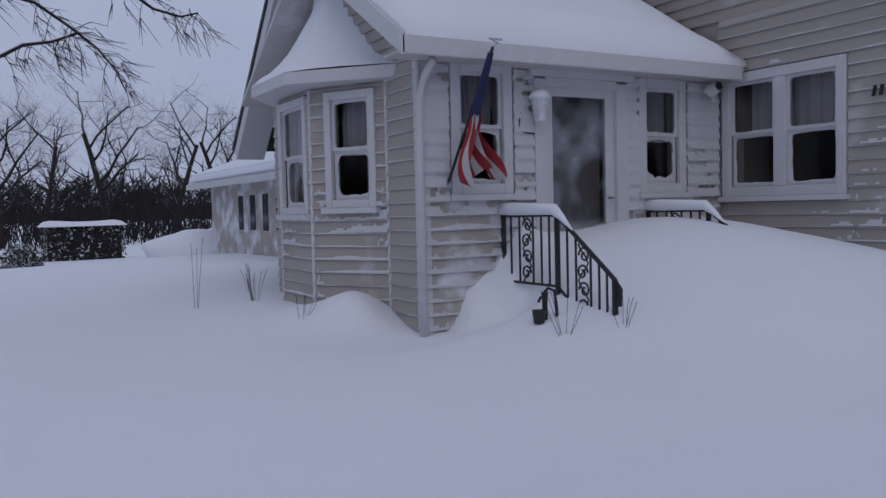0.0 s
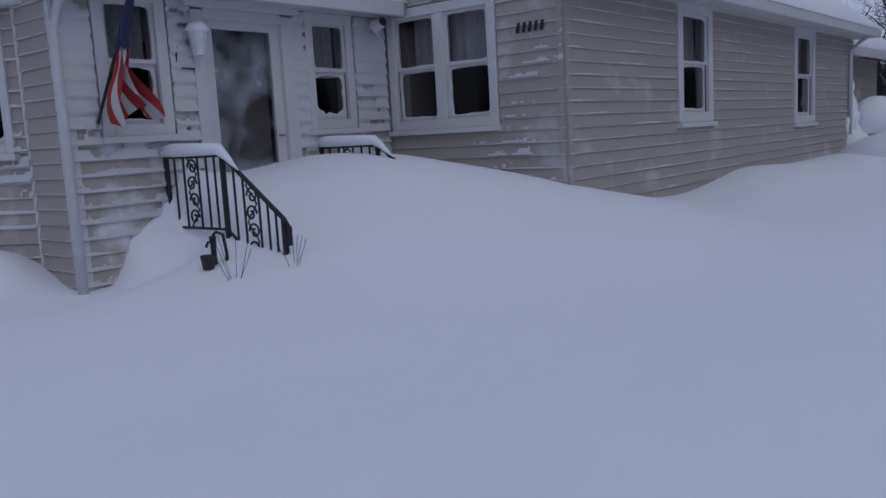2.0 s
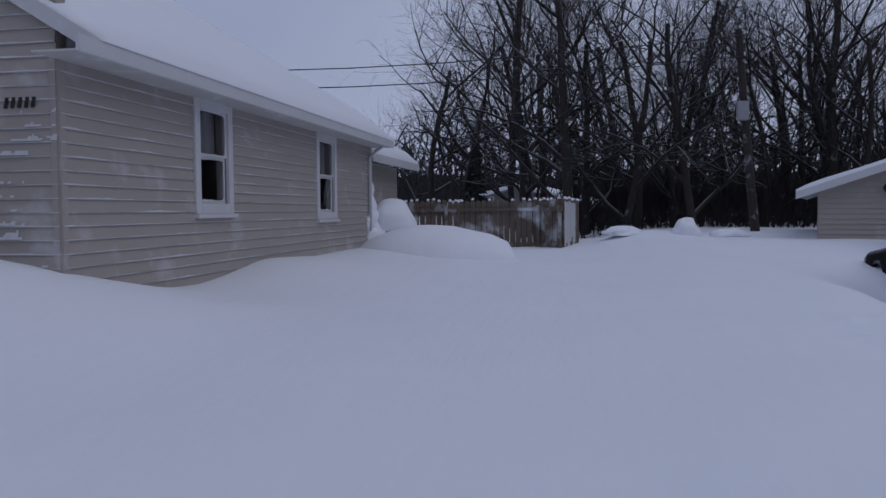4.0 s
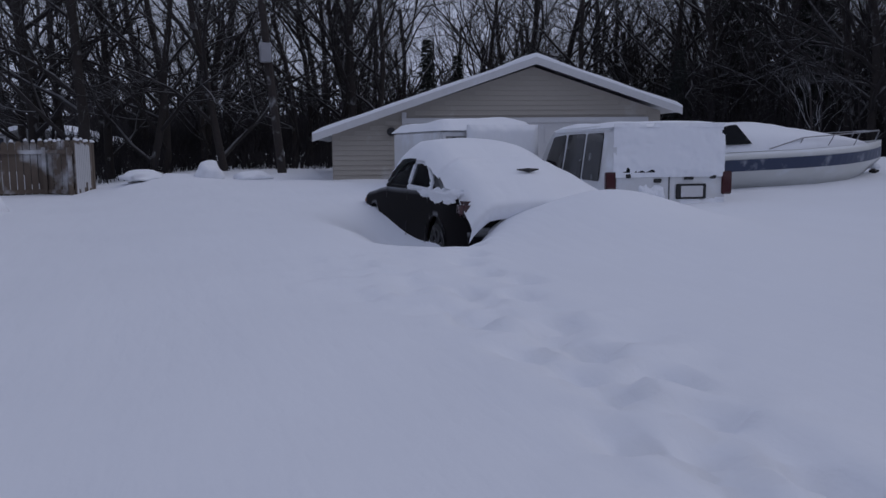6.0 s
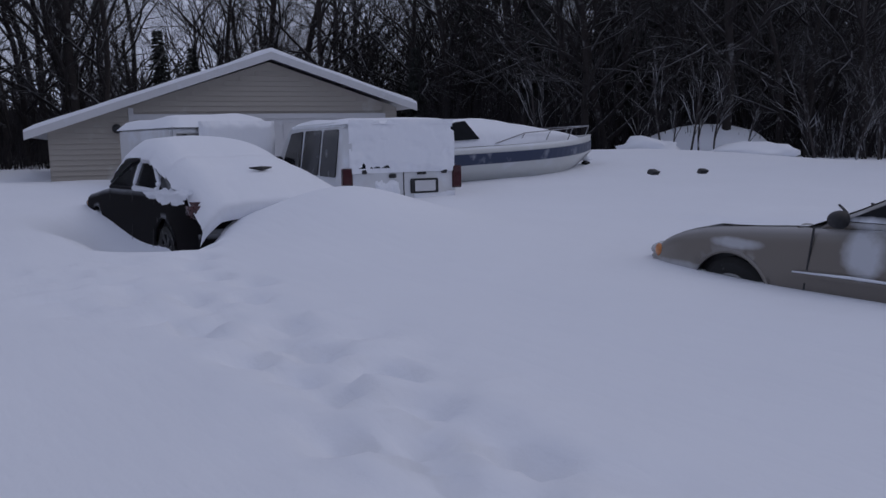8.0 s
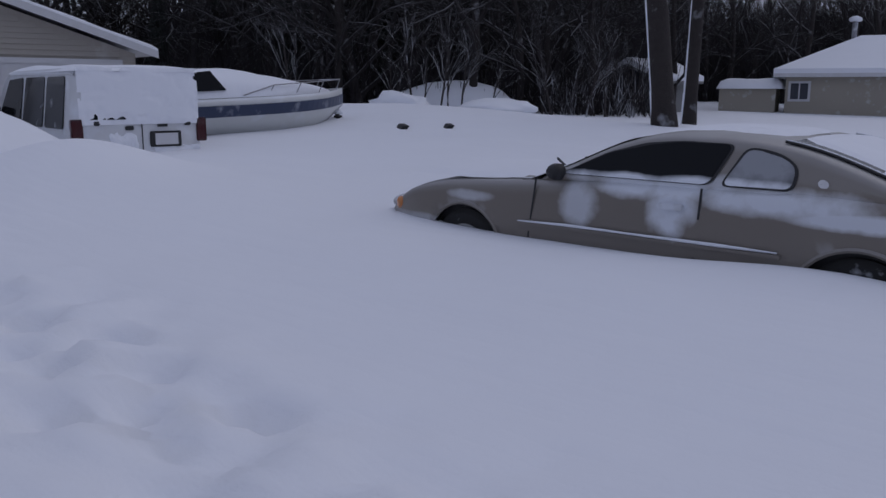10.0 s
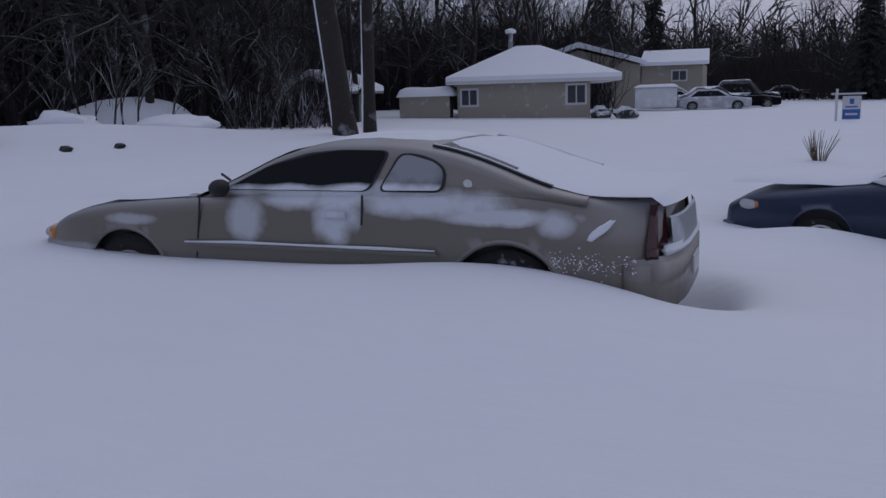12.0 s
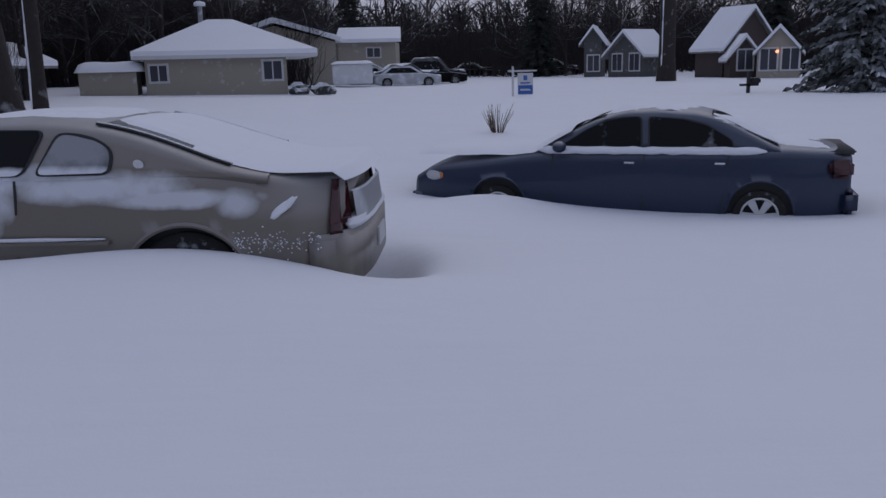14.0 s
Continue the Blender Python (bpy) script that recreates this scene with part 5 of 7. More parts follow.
def coupe_deck(u, y):
    p, n = coupe_top(u, y)
    return (u + max(0.0, (-1.75 - u) / 0.63) * (tail_lean(0.95) + tail_round(y)), y, p[2] - 0.008 - 0.05 * max(0.0, (-2.36 - u) / 0.08)), n


snow_dab(coupe, surface_patch(coupe_deck, -2.44, -1.42, -0.74, 0.735, 21, 0.022, -0.6, 60, 60, wob=0.08), label="wind-packed snow on the trunk")
snow_dab(coupe, surface_patch(coupe_top, -1.74, -0.9, -0.72, 0.66, 22, 0.02, -0.3, 150, 110, wob=0.08, gate=lambda u, v: -7 * max(0.0, v - (1.0 - 0.2 * u))), label="snow on the rear glass")
snow_dab(coupe, surface_patch(coupe_top, -0.85, 0.1, -0.66, 0.5, 23, 0.015, -0.1, 60, 60, wob=0.5))
snow_dab(coupe, surface_patch(coupe_top, 0.5, 2.15, -0.8, 0.79, 27, 0.03, -0.45, 100, 60, wob=0.25), label="snow over the hood and cowl")
snow_dab(coupe, prism([(x - 0.004, y * 0.93, 0.63) for x, y in plan[1:-1]] + [(-2.3, 0.7, 0.63), (-2.3, -0.7, 0.63)], (0, 0, 0.06), 0.022), "snow_shelf", "snow lying on the rear bumper")
# frozen spray behind the rear wheel, and a smear of snow on the quarter panel
rs = random.Random(6)
bm = bmesh.new()
for k in range(170):
    x, z = -1.7 - 0.5 * rs.random() ** 1.3, 0.60 + rs.gauss(0, 0.03)
    r = rs.uniform(0.0015, 0.005)
    y = CH * (1 - 0.03 * max(0, 1 - (x + 2.38) / 0.8)) * (1 - 0.13 * max(0, 1 - (x + 2.38) / 0.22) ** 2.2) * (0.992 if z > 0.5 else 0.985)
    bmesh.ops.create_icosphere(bm, subdivisions=1, radius=1.0, matrix=pose(x, y, z) @ Matrix.Diagonal((r * 1.4, 0.006, r, 1)))
tagged(snow_dab(coupe, bm, "snow_spatter", "specks of frozen spray behind the wheel"), kind="stuff")
bm = lump((0.1, 0.012, 0.022), 8, 0.4, flat=False)
snow_dab(coupe, bm).matrix_basis = pose(-1.99, 0.885, 0.795, 0, 40, 0)


def sedan(name, m, paint, label, snow_all, spoiler=False, rim=ALLOY):
    """A four-door saloon."""
    ob = tagged(thing(name, m), label, "car")
    H, belt, tum, hb = 0.87, 0.94, 0.4, 0.82
    tops = [(-2.2, 0.86), (-2.1, 0.94), (-1.5, 0.97), (-1.0, 0.95), (0.3, 0.93), (0.8, 0.93), (1.1, 0.90), (1.6, 0.83), (2.05, 0.78), (2.3, 0.69), (2.38, 0.58)]
    roof = [(-1.65, 0.91), (-1.42, 1.02), (-1.0, 1.24), (-0.75, 1.31), (-0.3, 1.345), (0.05, 1.33), (0.35, 1.24), (0.7, 1.06), (1.0, 0.88)]
    part("body", car_body(-2.2, 2.38, H, tops, (1.36, -1.36), 0.32), paint, ob, smooth=True)
    part("roof", cabin(-1.7, 1.04, roof, hb, belt, tum), paint, ob, smooth=True)
    f_win = [(0.72, 0.955), (0.42, 1.15), (0.2, 1.26), (0.02, 1.285), (-0.17, 1.29), (-0.19, 0.955)]
    r_win = [(-0.25, 0.955), (-0.23, 1.29), (-0.6, 1.265), (-0.82, 1.21), (-1.08, 1.05), (-1.1, 0.955)]
    for s in (1, -1):
        for poly, nm in ((f_win, "front_window"), (r_win, "rear_side_window")):
            seal = part("window_seal", side_pane(poly, s, hb, belt, tum, 0.004), PLASTICBLK, ob)
            part(nm, side_pane(poly, s, hb, belt, tum, 0.008, inset=0.018), AUTOGLASS, seal)
        for wx in (1.36, -1.36):
            wheel(ob, wx, s * 0.74, 0.29, s, rim)
            arch_lip(ob, wx, s * 0.85, s, 0.32, paint)
            bm = bmesh.new()
            bmesh.ops.create_cone(bm, cap_ends=True, segments=26, radius1=0.335, radius2=0.335, depth=0.45, matrix=pose(wx, s * 0.55, 0.33, 90))
            part("wheel_well", bm, PLASTICBLK, ob)
        for hx in ((-0.1, -1.0) if snow_all < 0.5 else ()):
            part("door_handle", box((hx - 0.02, s * 0.845, 0.775), (hx + 0.1, s * 0.875, 0.815), 0.01), paint, ob)
            snow_dab(ob, box((hx - 0.015, s * 0.85, 0.812), (hx + 0.09, s * 0.882, 0.83), 0.006), "snow_line")
        for g0, g1 in ((0.78, 0.74), (-0.2, -0.22), (-0.98, -1.05)):
            part("door_gap", prism([(g0, s * 0.868, 0.28), (g0 + 0.012, s * 0.868, 0.28), (g1 + 0.012, s * 0.838, 0.9), (g1, s * 0.838, 0.9)], (0, s * 0.004, 0)), PLASTICBLK, ob)
        bm = bmesh.new()
        bmesh.ops.create_uvsphere(bm, u_segments=14, v_segments=8, radius=1, matrix=pose(2.12, s * 0.735, 0.64, 0, 0, -s * 26) @ Matrix.Diagonal((0.14, 0.07, 0.07, 1)))
        lampob = part("headlamp", bm, LENS, ob, smooth=True)
        bm = bmesh.new()
        bmesh.ops.create_uvsphere(bm, u_segments=12, v_segments=8, radius=1, matrix=pose(2.03, s * 0.79, 0.64, 0, 0, -s * 20) @ Matrix.Diagonal((0.05, 0.03, 0.055, 1)))
        part("turn_signal", bm, AMBER, lampob, smooth=True)
        bm = box((-2.2, s * 0.52, 0.68), (-1.98, s * 0.835, 0.86), 0.04)
        part("tail_lamp", bm, TAILRED, ob, smooth=True)
        bm = bmesh.new()
        bmesh.ops.create_uvsphere(bm, u_segments=14, v_segments=8, radius=1, matrix=pose(0.66, s * 0.93, 0.985) @ Matrix.Diagonal((0.075, 0.095, 0.06, 1)))
        if snow_all < 0.5:
            part("mirror", bm, paint, ob, smooth=True)
        else:
            bm.free()
    part("rear_window", roof_quad(bmesh.new(), roof, -1.52, -0.86, 0.05, hb, belt, tum, 0.006), AUTOGLASS, ob, smooth=True)
    part("windshield", roof_quad(bmesh.new(), roof, 0.22, 0.95, 0.03, hb, belt, tum, 0.006), AUTOGLASS, ob, smooth=True)
    part("front_bumper", box((2.22, -0.74, 0.28), (2.42, 0.74, 0.5), 0.06), paint, ob, smooth=True)
    part("rear_bumper", box((-2.27, -0.76, 0.3), (-2.1, 0.76, 0.56), 0.05), paint, ob, smooth=True)
    if spoiler:
        part("spoiler", prism([(-2.24, -0.6, 0.895), (-2.12, -0.7, 0.89), (-1.92, -0.74, 0.885), (-1.92, 0.74, 0.885), (-2.12, 0.7, 0.89), (-2.24, 0.6, 0.895)], (0, 0, 0.05), 0.02), PLASTICBLK, ob, smooth=True)
        for s in (1, -1):
            part("spoiler_foot", box((-2.06, s * 0.5, 0.84), (-1.96, s * 0.54, 0.91)), paint, ob)

    def top(x, y):
        z = max(soft(tops, x, 0.12) + 0.032, soft(roof, x, 0.09) + 0.036)
        return (x, y, z - 0.05 * (y / 0.8) ** 4), (0, 0, 1)

    def flank(x, z):
        return (x, (H if z < belt else cabin_half(hb, belt, tum, z)) - 0.02, z), (0, 1, 0)

    if snow_all < 0.5:
        snow_dab(ob, surface_patch(top, 0.55, 2.3, -0.8, 0.8, 31, 0.035, -0.6, 70, 50, wob=0.25), label="snow over the hood and lower windshield")
        snow_dab(ob, surface_patch(top, -2.1, -0.85, -0.72, 0.7, 33, 0.03, 0.25, 60, 50, wob=0.7))
        snow_dab(ob, surface_patch(top, -0.8, 0.4, -0.6, 0.56, 35, 0.02, 0.35, 60, 50, wob=0.7))
        bm = bmesh.new()
        pts = [(0.9 - 0.1 * k, cabin_half(hb, belt, tum, 0.95) + 0.02, 0.945 + 0.004 * math.sin(k * 2.1)) for k in range(24)]
        add_tube(bm, pts, [0.008] + [0.033 + 0.01 * abs(math.sin(k * 1.7)) for k in range(1, 23)] + [0.008], 8)
        snow_dab(ob, bm, "snow_line", "ridge of snow along the window sills")
    return ob, top, flank


sedan("sedan_car", pose(-1.19, -10.80, -0.19, 0, 0, -23.2), NAVY, "dark blue four-door sedan sunk in snow with a rear spoiler", 0, True, rim=BRIGHTRIM)

# --- snow-buried dark car ---
dark_car, dark_top, dark_flank = sedan("buried_car", pose(13.0, -5.30, 0.19, 0, 0, 0), BLACKP, "black sedan buried under a thick hood of snow", 1, rim=PLASTICBLK)
bm = bmesh.new()
NX, NY = 46, 54
SLOPE = [(-2.5, 0.0), (-2.2, 0.1), (-1.25, 0.56), (-0.8, 0.88), (-0.4, 1.0), (1.0, 1.0)]
g = []
for i in range(NX + 1):
    row = []
    for j in range(NY + 1):
        x = -2.42 + 3.5 * i / NX
        y = -2.5 + 3.3 * j / NY + (0.05 * noise.noise(Vector((x * 6, 3, 0))) if j == NY else 0)
        p, _ = dark_top(max(x, -2.2), max(-0.8, min(0.8, y)))
        e = min(1.0, (NX - i) / 9, (NY - j) / 4)
        h = 0.2 * max(0, e) ** 0.6 * (1 + 0.35 * noise.noise(Vector((x * 1.1, y * 1.4, 5))))
        z = p[2] + h
        if x < -1.35:
            f = (-1.35 - x) / 1.07
            z = p[2] + h + 0.08 * (1 - f) - 0.34 * f ** 2.5
        z = 0.45 + (z - 0.45) * soft(SLOPE, y, 0.25)
        row.append(bm.verts.new((x, y, z)))
    g.append(row)
for i in range(NX):
    for j in range(NY):
        bm.faces.new((g[i][j], g[i + 1][j], g[i + 1][j + 1], g[i][j + 1]))
edge = [g[0][j] for j in range(NY + 1)]
low = [bm.verts.new((v.co.x + 0.1, v.co.y, v.co.z - 0.16)) for v in edge]
for j in range(NY):
    bm.faces.new((edge[j], edge[j + 1], low[j + 1], low[j]))
bmesh.ops.recalc_face_normals(bm, faces=bm.faces)
snow_dab(dark_car, bm, "snow_load", "deep rounded snow load over roof, glass and trunk")
part("lid_gap", tube([(-1.9, 0.02, 1.20), (-1.93, -0.12, 1.19), (-1.9, -0.26, 1.2)], [0.008, 0.03, 0.008], 6), PLASTICBLK, dark_car)
snow_dab(dark_car, surface_patch(dark_flank, -2.1, -0.55, 0.74, 0.99, 41, 0.03, 0.1, 90, 24, gate=lambda u, v: 1.6 * v - 1.25), label="ragged fringe of snow down the flank")
ring = rounded([(-0.25, 0.95), (-0.23, 1.29), (-0.6, 1.27), (-0.84, 1.21), (-1.1, 1.05), (-1.12, 0.95)], 0.06)
bm = tube([(q[0], cabin_half(0.82, 0.94, 0.4, q[1]) + 0.012, q[1]) for q in ring + ring[:1]], [0.03 + 0.012 * math.sin(k * 1.7) for k in range(len(ring) + 1)], 8)
snow_dab(dark_car, bm, "snow_rim", "snow packed round the rear side window")
# Black panel over the rear wheel that stands in for the shade there.
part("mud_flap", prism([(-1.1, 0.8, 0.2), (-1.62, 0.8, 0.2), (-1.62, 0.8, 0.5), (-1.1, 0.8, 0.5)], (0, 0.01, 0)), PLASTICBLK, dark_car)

# --- white van ---
van = tagged(thing("white_van", pose(14.73, -8.86, 0.12, 0, 0, -13)), "white passenger van with a snow-plastered rear door", "van")
VH = 0.95
bm = bmesh.new()
rows = []
prof = [(-2.4, 1.74), (-2.3, 1.84), (-1.5, 1.86), (0.8, 1.85), (1.05, 1.78), (1.6, 1.22), (1.75, 1.08), (2.3, 0.96), (2.45, 0.75)]
for i in range(61):
    x = -2.42 + 4.9 * i / 60
    top = soft(prof, x, 0.08)
    e = min(x + 2.42, 2.48 - x)
    k = 1 - 0.1 * max(0, 1 - e / 0.35) ** 2.5
    sec = []
    for j in range(11):
        f = j / 10
        z = 0.3 + (top - 0.36) * f
        sec.append((VH * k * (1 - 0.04 * (1 - f) ** 3 - (0.16 * max(0, z - 1.05))), z))
    yt = sec[-1][0]
    sec += [(yt - 0.05, top - 0.015), (yt * 0.6, top + 0.02), (0, top + 0.03)]
    rows.append([bm.verts.new((x, y, z)) for y, z in sec + [(-y, z) for y, z in sec[-2::-1]]])
for a, b in zip(rows, rows[1:]):
    for k in range(len(a) - 1):
        bm.faces.new((a[k], b[k], b[k + 1], a[k + 1]))
bm.faces.new(rows[0])
bm.faces.new(rows[-1][::-1])
bmesh.ops.recalc_face_normals(bm, faces=bm.faces)
part("body", bm, WHITEP, van, smooth=True)
for s in (1, -1):
    for poly in ([(-2.1, 1.02), (-2.03, 1.73), (-1.24, 1.73), (-1.28, 1.02)], [(-1.16, 1.02), (-1.12, 1.73), (-0.17, 1.73), (-0.14, 1.02)], [(-0.02, 1.02), (-0.02, 1.73), (0.75, 1.7), (1.15, 1.2), (1.12, 1.02)]):
        pts = rounded(poly, 0.06)
        part("side_window", prism([(p[0], s * (VH * (1 - 0.16 * max(0, p[1] - 1.05)) + 0.004), p[1]) for p in pts], (0, s * 0.01, 0)), AUTOGLASS, van)
    part("tail_lamp", box((-2.44, s * 0.80, 0.82), (-2.36, s * 0.955, 1.16), 0.012), TAILRED, van)
    for wx in (1.5, -1.5):
        wheel(van, wx, s * 0.84, 0.34, s)
    part("drip_rail", tube([(-2.3, s * 0.84, 1.76), (0.9, s * 0.84, 1.77)], 0.012, 5), WHITEP, van)
    part("mirror", box((1.1, s * 0.95, 1.1), (1.2, s * 1.15, 1.3), 0.02), PLASTICBLK, van)
part("rear_window", prism([(-2.43, -0.7, 1.15), (-2.43, 0.7, 1.15), (-2.41, 0.64, 1.66), (-2.41, -0.64, 1.66)], (-0.008, 0, 0)), AUTOGLASS, van)
part("bumper", box((-2.56, -0.9, 0.42), (-2.38, 0.9, 0.62), 0.03), PLASTICBLK, van)
part("licence_plate_holder", box((-2.45, -0.56, 0.76), (-2.43, -0.1, 0.98), 0.01), PLASTICBLK, van)
part("licence_plate", box((-2.47, -0.50, 0.79), (-2.452, -0.17, 0.95)), TRIM, van)
part("door_seam", box((-2.432, -0.006, 0.64), (-2.422, 0.006, 1.8)), PLASTICBLK, van)
for yy, zz, ww in ((0.62, 1.1, 0.08), (-0.66, 1.08, 0.1), (0.18, 1.03, 0.12)):
    part("hinge", box((-2.45, yy - ww / 2, zz - 0.03), (-2.424, yy + ww / 2, zz + 0.03), 0.01), PLASTICBLK, van)
part("door_handle", box((-2.45, -0.36, 1.04), (-2.43, -0.22, 1.08)), PLASTICBLK, van)


def van_back(y, z):
    return (-2.435, y, z), (-1, 0, 0)


snow_dab(van, surface_patch(van_back, -0.84, 0.84, 1.08, 1.86, 51, 0.022, -0.1, 70, 50, wob=1.1), label="snow plastered over the rear glass")
snow_dab(van, surface_patch(van_back, 0.05, 0.5, 0.5, 0.98, 52, 0.03, 0.25, 34, 34))
snow_dab(van, surface_patch(van_back, -0.85, -0.1, 0.42, 0.78, 53, 0.03, 0.1, 24, 20))
vc = cap([(-2.45, -0.85), (1.0, -0.82), (1.0, 0.82), (-2.45, 0.85)], 1.80, 0.12, 3)
snow_dab(van, vc, "roof_snow")

# --- white box camper behind the dark car ---
camper = tagged(thing("box_trailer", pose(17.2, -7.0, 0.25)), "small white box trailer under a snow cap", "trailer")
part("box_body", box((-1.4, -0.85, 0.3), (1.4, 0.95, 1.72), 0.05), WHITEP, camper)
part("frame", box((-1.45, -1.2, 0.0), (1.4, 1.2, 0.28)), PLASTICBLK, camper)
part("side_panel", box((-1.42, 0.3, 1.2), (-1.405, 0.85, 1.6)), GREYHOUSE, camper)
for yy in (0.72, 0.1):
    bm = bmesh.new()
    bmesh.ops.create_cone(bm, cap_ends=True, segments=14, radius1=0.09, radius2=0.09, depth=0.02, matrix=pose(-1.43, yy, 1.45, 0, 90, 0) @ Matrix.Diagonal((1.6, 1, 1, 1)))
    part("vent", bm, PLASTICBLK, camper)
snow_dab(camper, cap([(-1.45, -0.88), (1.5, -0.88), (1.5, 0.97), (-1.45, 0.97)], 1.70, 0.26, 6), "snow_cap")
snow_dab(camper, surface_patch(lambda y, z: ((-1.41, y, z), (-1, 0, 0)), -0.88, 0.5, 0.6, 1.8, 61, 0.16, -0.6, 40, 30, wob=0.3), "snow_bank", "deep snow blown against the front")


# --- boat on its trailer ---
boat = tagged(thing("motor_boat", pose(14.75, -11.9, 0.2, 0, 0, -97)), "white motor boat with a navy stripe under snow", "boat")
bm = bmesh.new()
rows, stripe = [], []
for i in range(33):
    f = i / 32
    x = -2.6 + 5.35 * f
    w = 1.1 * (1 - max(0, (f - 0.5) / 0.5) ** 2.3)
    sheer = 1.22 + 0.16 * f + 0.1 * f ** 4
    kz = 0.42 + 0.75 * max(0, (f - 0.62) / 0.38) ** 2.2
    chine = kz + (sheer - kz) * 0.34
    sec = [(0, kz), (w * 0.7, chine), (w * 0.92, sheer - 0.3), (w, sheer - 0.06), (w * 1.015, sheer), (w * 0.93, sheer + 0.05)]
    rows.append([bm.verts.new((x, y, z)) for y, z in [(-y, z) for y, z in sec[:0:-1]] + sec])
    stripe.append([(w * 0.945 + 0.008, sheer - 0.27), (w * 1.0 + 0.01, sheer - 0.07)])
for a, b in zip(rows, rows[1:]):
    for k in range(len(a) - 1):
        bm.faces.new((a[k], b[k], b[k + 1], a[k + 1]))
bm.faces.new(rows[0])
bmesh.ops.recalc_face_normals(bm, faces=bm.faces)
part("hull", bm, GEL, boat, smooth=True)
for s in (1, -1):
    bm2 = bmesh.new()
    vs = [[bm2.verts.new((-2.6 + 5.35 * i / 32, s * y, z)) for y, z in stripe[i]] for i in range(33)]
    for a, b in zip(vs, vs[1:]):
        bm2.faces.new((a[0], b[0], b[1], a[1]))
    bmesh.ops.recalc_face_normals(bm2, faces=bm2.faces)
    part("stripe", bm2, STRIPE, boat, "navy hull stripe")
    part("bow_rail", tube([(-0.4, s * 1.02, 1.38), (0.3, s * 0.98, 1.57), (1.6, s * 0.72, 1.65), (2.5, s * 0.2, 1.7), (2.68, 0, 1.71)], 0.011, 6), COPPER, boat)
    for x, y in ((0.3, 0.98), (1.0, 0.87), (1.7, 0.68), (2.4, 0.34)):
        part("stanchion", tube([(x - 0.12, s * y * 0.97, 1.36 + 0.03 * x), (x, s * y, 1.555 + 0.058 * x)], 0.009, 6), COPPER, boat)
    part("window", prism([(-1.5, s * 0.99, 1.44), (-0.75, s * 0.98, 1.47), (-1.0, s * 0.88, 1.80), (-1.36, s * 0.9, 1.76)], (0, s * 0.05, 0)), AUTOGLASS, boat)
bm = bmesh.new()
rows = []
for i in range(25):
    f = i / 24
    x = -2.5 + 4.95 * f
    w = 1.0 * (1 - max(0, (f - 0.45) / 0.55) ** 2.2) + 0.02
    hgt = 0.5 * math.sin(math.pi * min(1, f * 0.72 + 0.28)) ** 0.8
    rows.append([bm.verts.new((x, w * math.sin(a), 1.28 + 0.16 * f + hgt * max(0, math.cos(a)) ** 0.7 * (1 + 0.2 * noise.noise(Vector((x, a, 2)))))) for a in [-math.pi / 2 + math.pi * k / 12 for k in range(13)]])
for a, b in zip(rows, rows[1:]):
    for k in range(12):
        bm.faces.new((a[k], b[k], b[k + 1], a[k + 1]))
bmesh.ops.recalc_face_normals(bm, faces=bm.faces)
snow_dab(boat, bm, "snow_load", "smooth snow load over deck and cabin")
part("keel_stain", prism([(-2.5, 0, 0.40), (1.3, 0, 0.44), (1.6, 0.34, 0.74), (-2.5, 0.5, 0.6)], (0, 0.012, 0)), STAIN, boat, "brown waterline stain")
part("trailer_beam", box((-2.4, -0.08, 0.2), (3.1, 0.08, 0.3)), IRON, boat)
part("winch_post", box((2.55, -0.06, 0.3), (2.68, 0.06, 0.95)), IRON, boat)
part("winch", tube([(2.5, -0.14, 0.9), (2.6, 0, 0.98), (2.75, 0.2, 0.82)], 0.045, 8), IRON, boat)
snow_dab(boat, lump((0.12, 0.14, 0.09), 4, sub=2), "snow_cap").location = (2.6, 0, 1.0)
for s in (1, -1):
    wheel(boat, -0.9, s * 0.95, 0.3, s, COPPER)

# small dark things poking out of the snow beyond
for x, y, l in ((11.75, -13.5, 0.5), (11.2, -14.2, 0.3)):
    bm = prism([(-l / 2, 0, 0.02), (l / 2, 0, 0.05), (l / 2 - 0.1, 0.1, -0.1), (-l / 2 + 0.05, 0.1, -0.12)], (0, 0.12, 0), 0.01)
    ob = part("buried_debris", bm, PLASTICBLK)
    ob.location = (x, y, height(x, y) + 0.03)
    ob.rotation_euler = (0, 0, radians(-40))
    tagged(ob, "dark object poking out of the snow", "debris")

# ---------- garage ----------
garage = tagged(thing("garage", pose(20.49, -4.75, 0, 0, 0, -15)), "tan gabled garage with snow on its roof", "garage")
GX = 0.3
bm = bmesh.new()
GP = [(-0.42, 0.3), (-0.42, 1.98), (-5.01, 3.46), (-8.0, 2.46), (-8.0, 0.3)]
add_prism(bm, [(GX, y, z) for y, z in GP], (8.0, 0, 0))
part("wall", bm, GARAGE, garage)
z = 0.5
wgar = Wall((GX, -0.42, 0), (0, -1, 0), (-1, 0, 0))
k = 0
while z < 3.35:
    u0 = 0.02 if z + 0.2 < 2.0 else (z + 0.2 - 1.98) / (3.46 - 1.98) * 4.59 + 0.05
    u1 = 7.56 if z + 0.2 < 2.46 else 7.56 - (z + 0.2 - 2.46) / (3.46 - 2.46) * 2.99
    for a, b in (((u0, u1),) if z > 2.3 else ((u0, 1.7), (7.2, u1))):
        if b - a > 0.1:
            board_course(wgar, garage, a, b, z, 0.115, GARAGE, k)
    z += 0.11
    k += 1
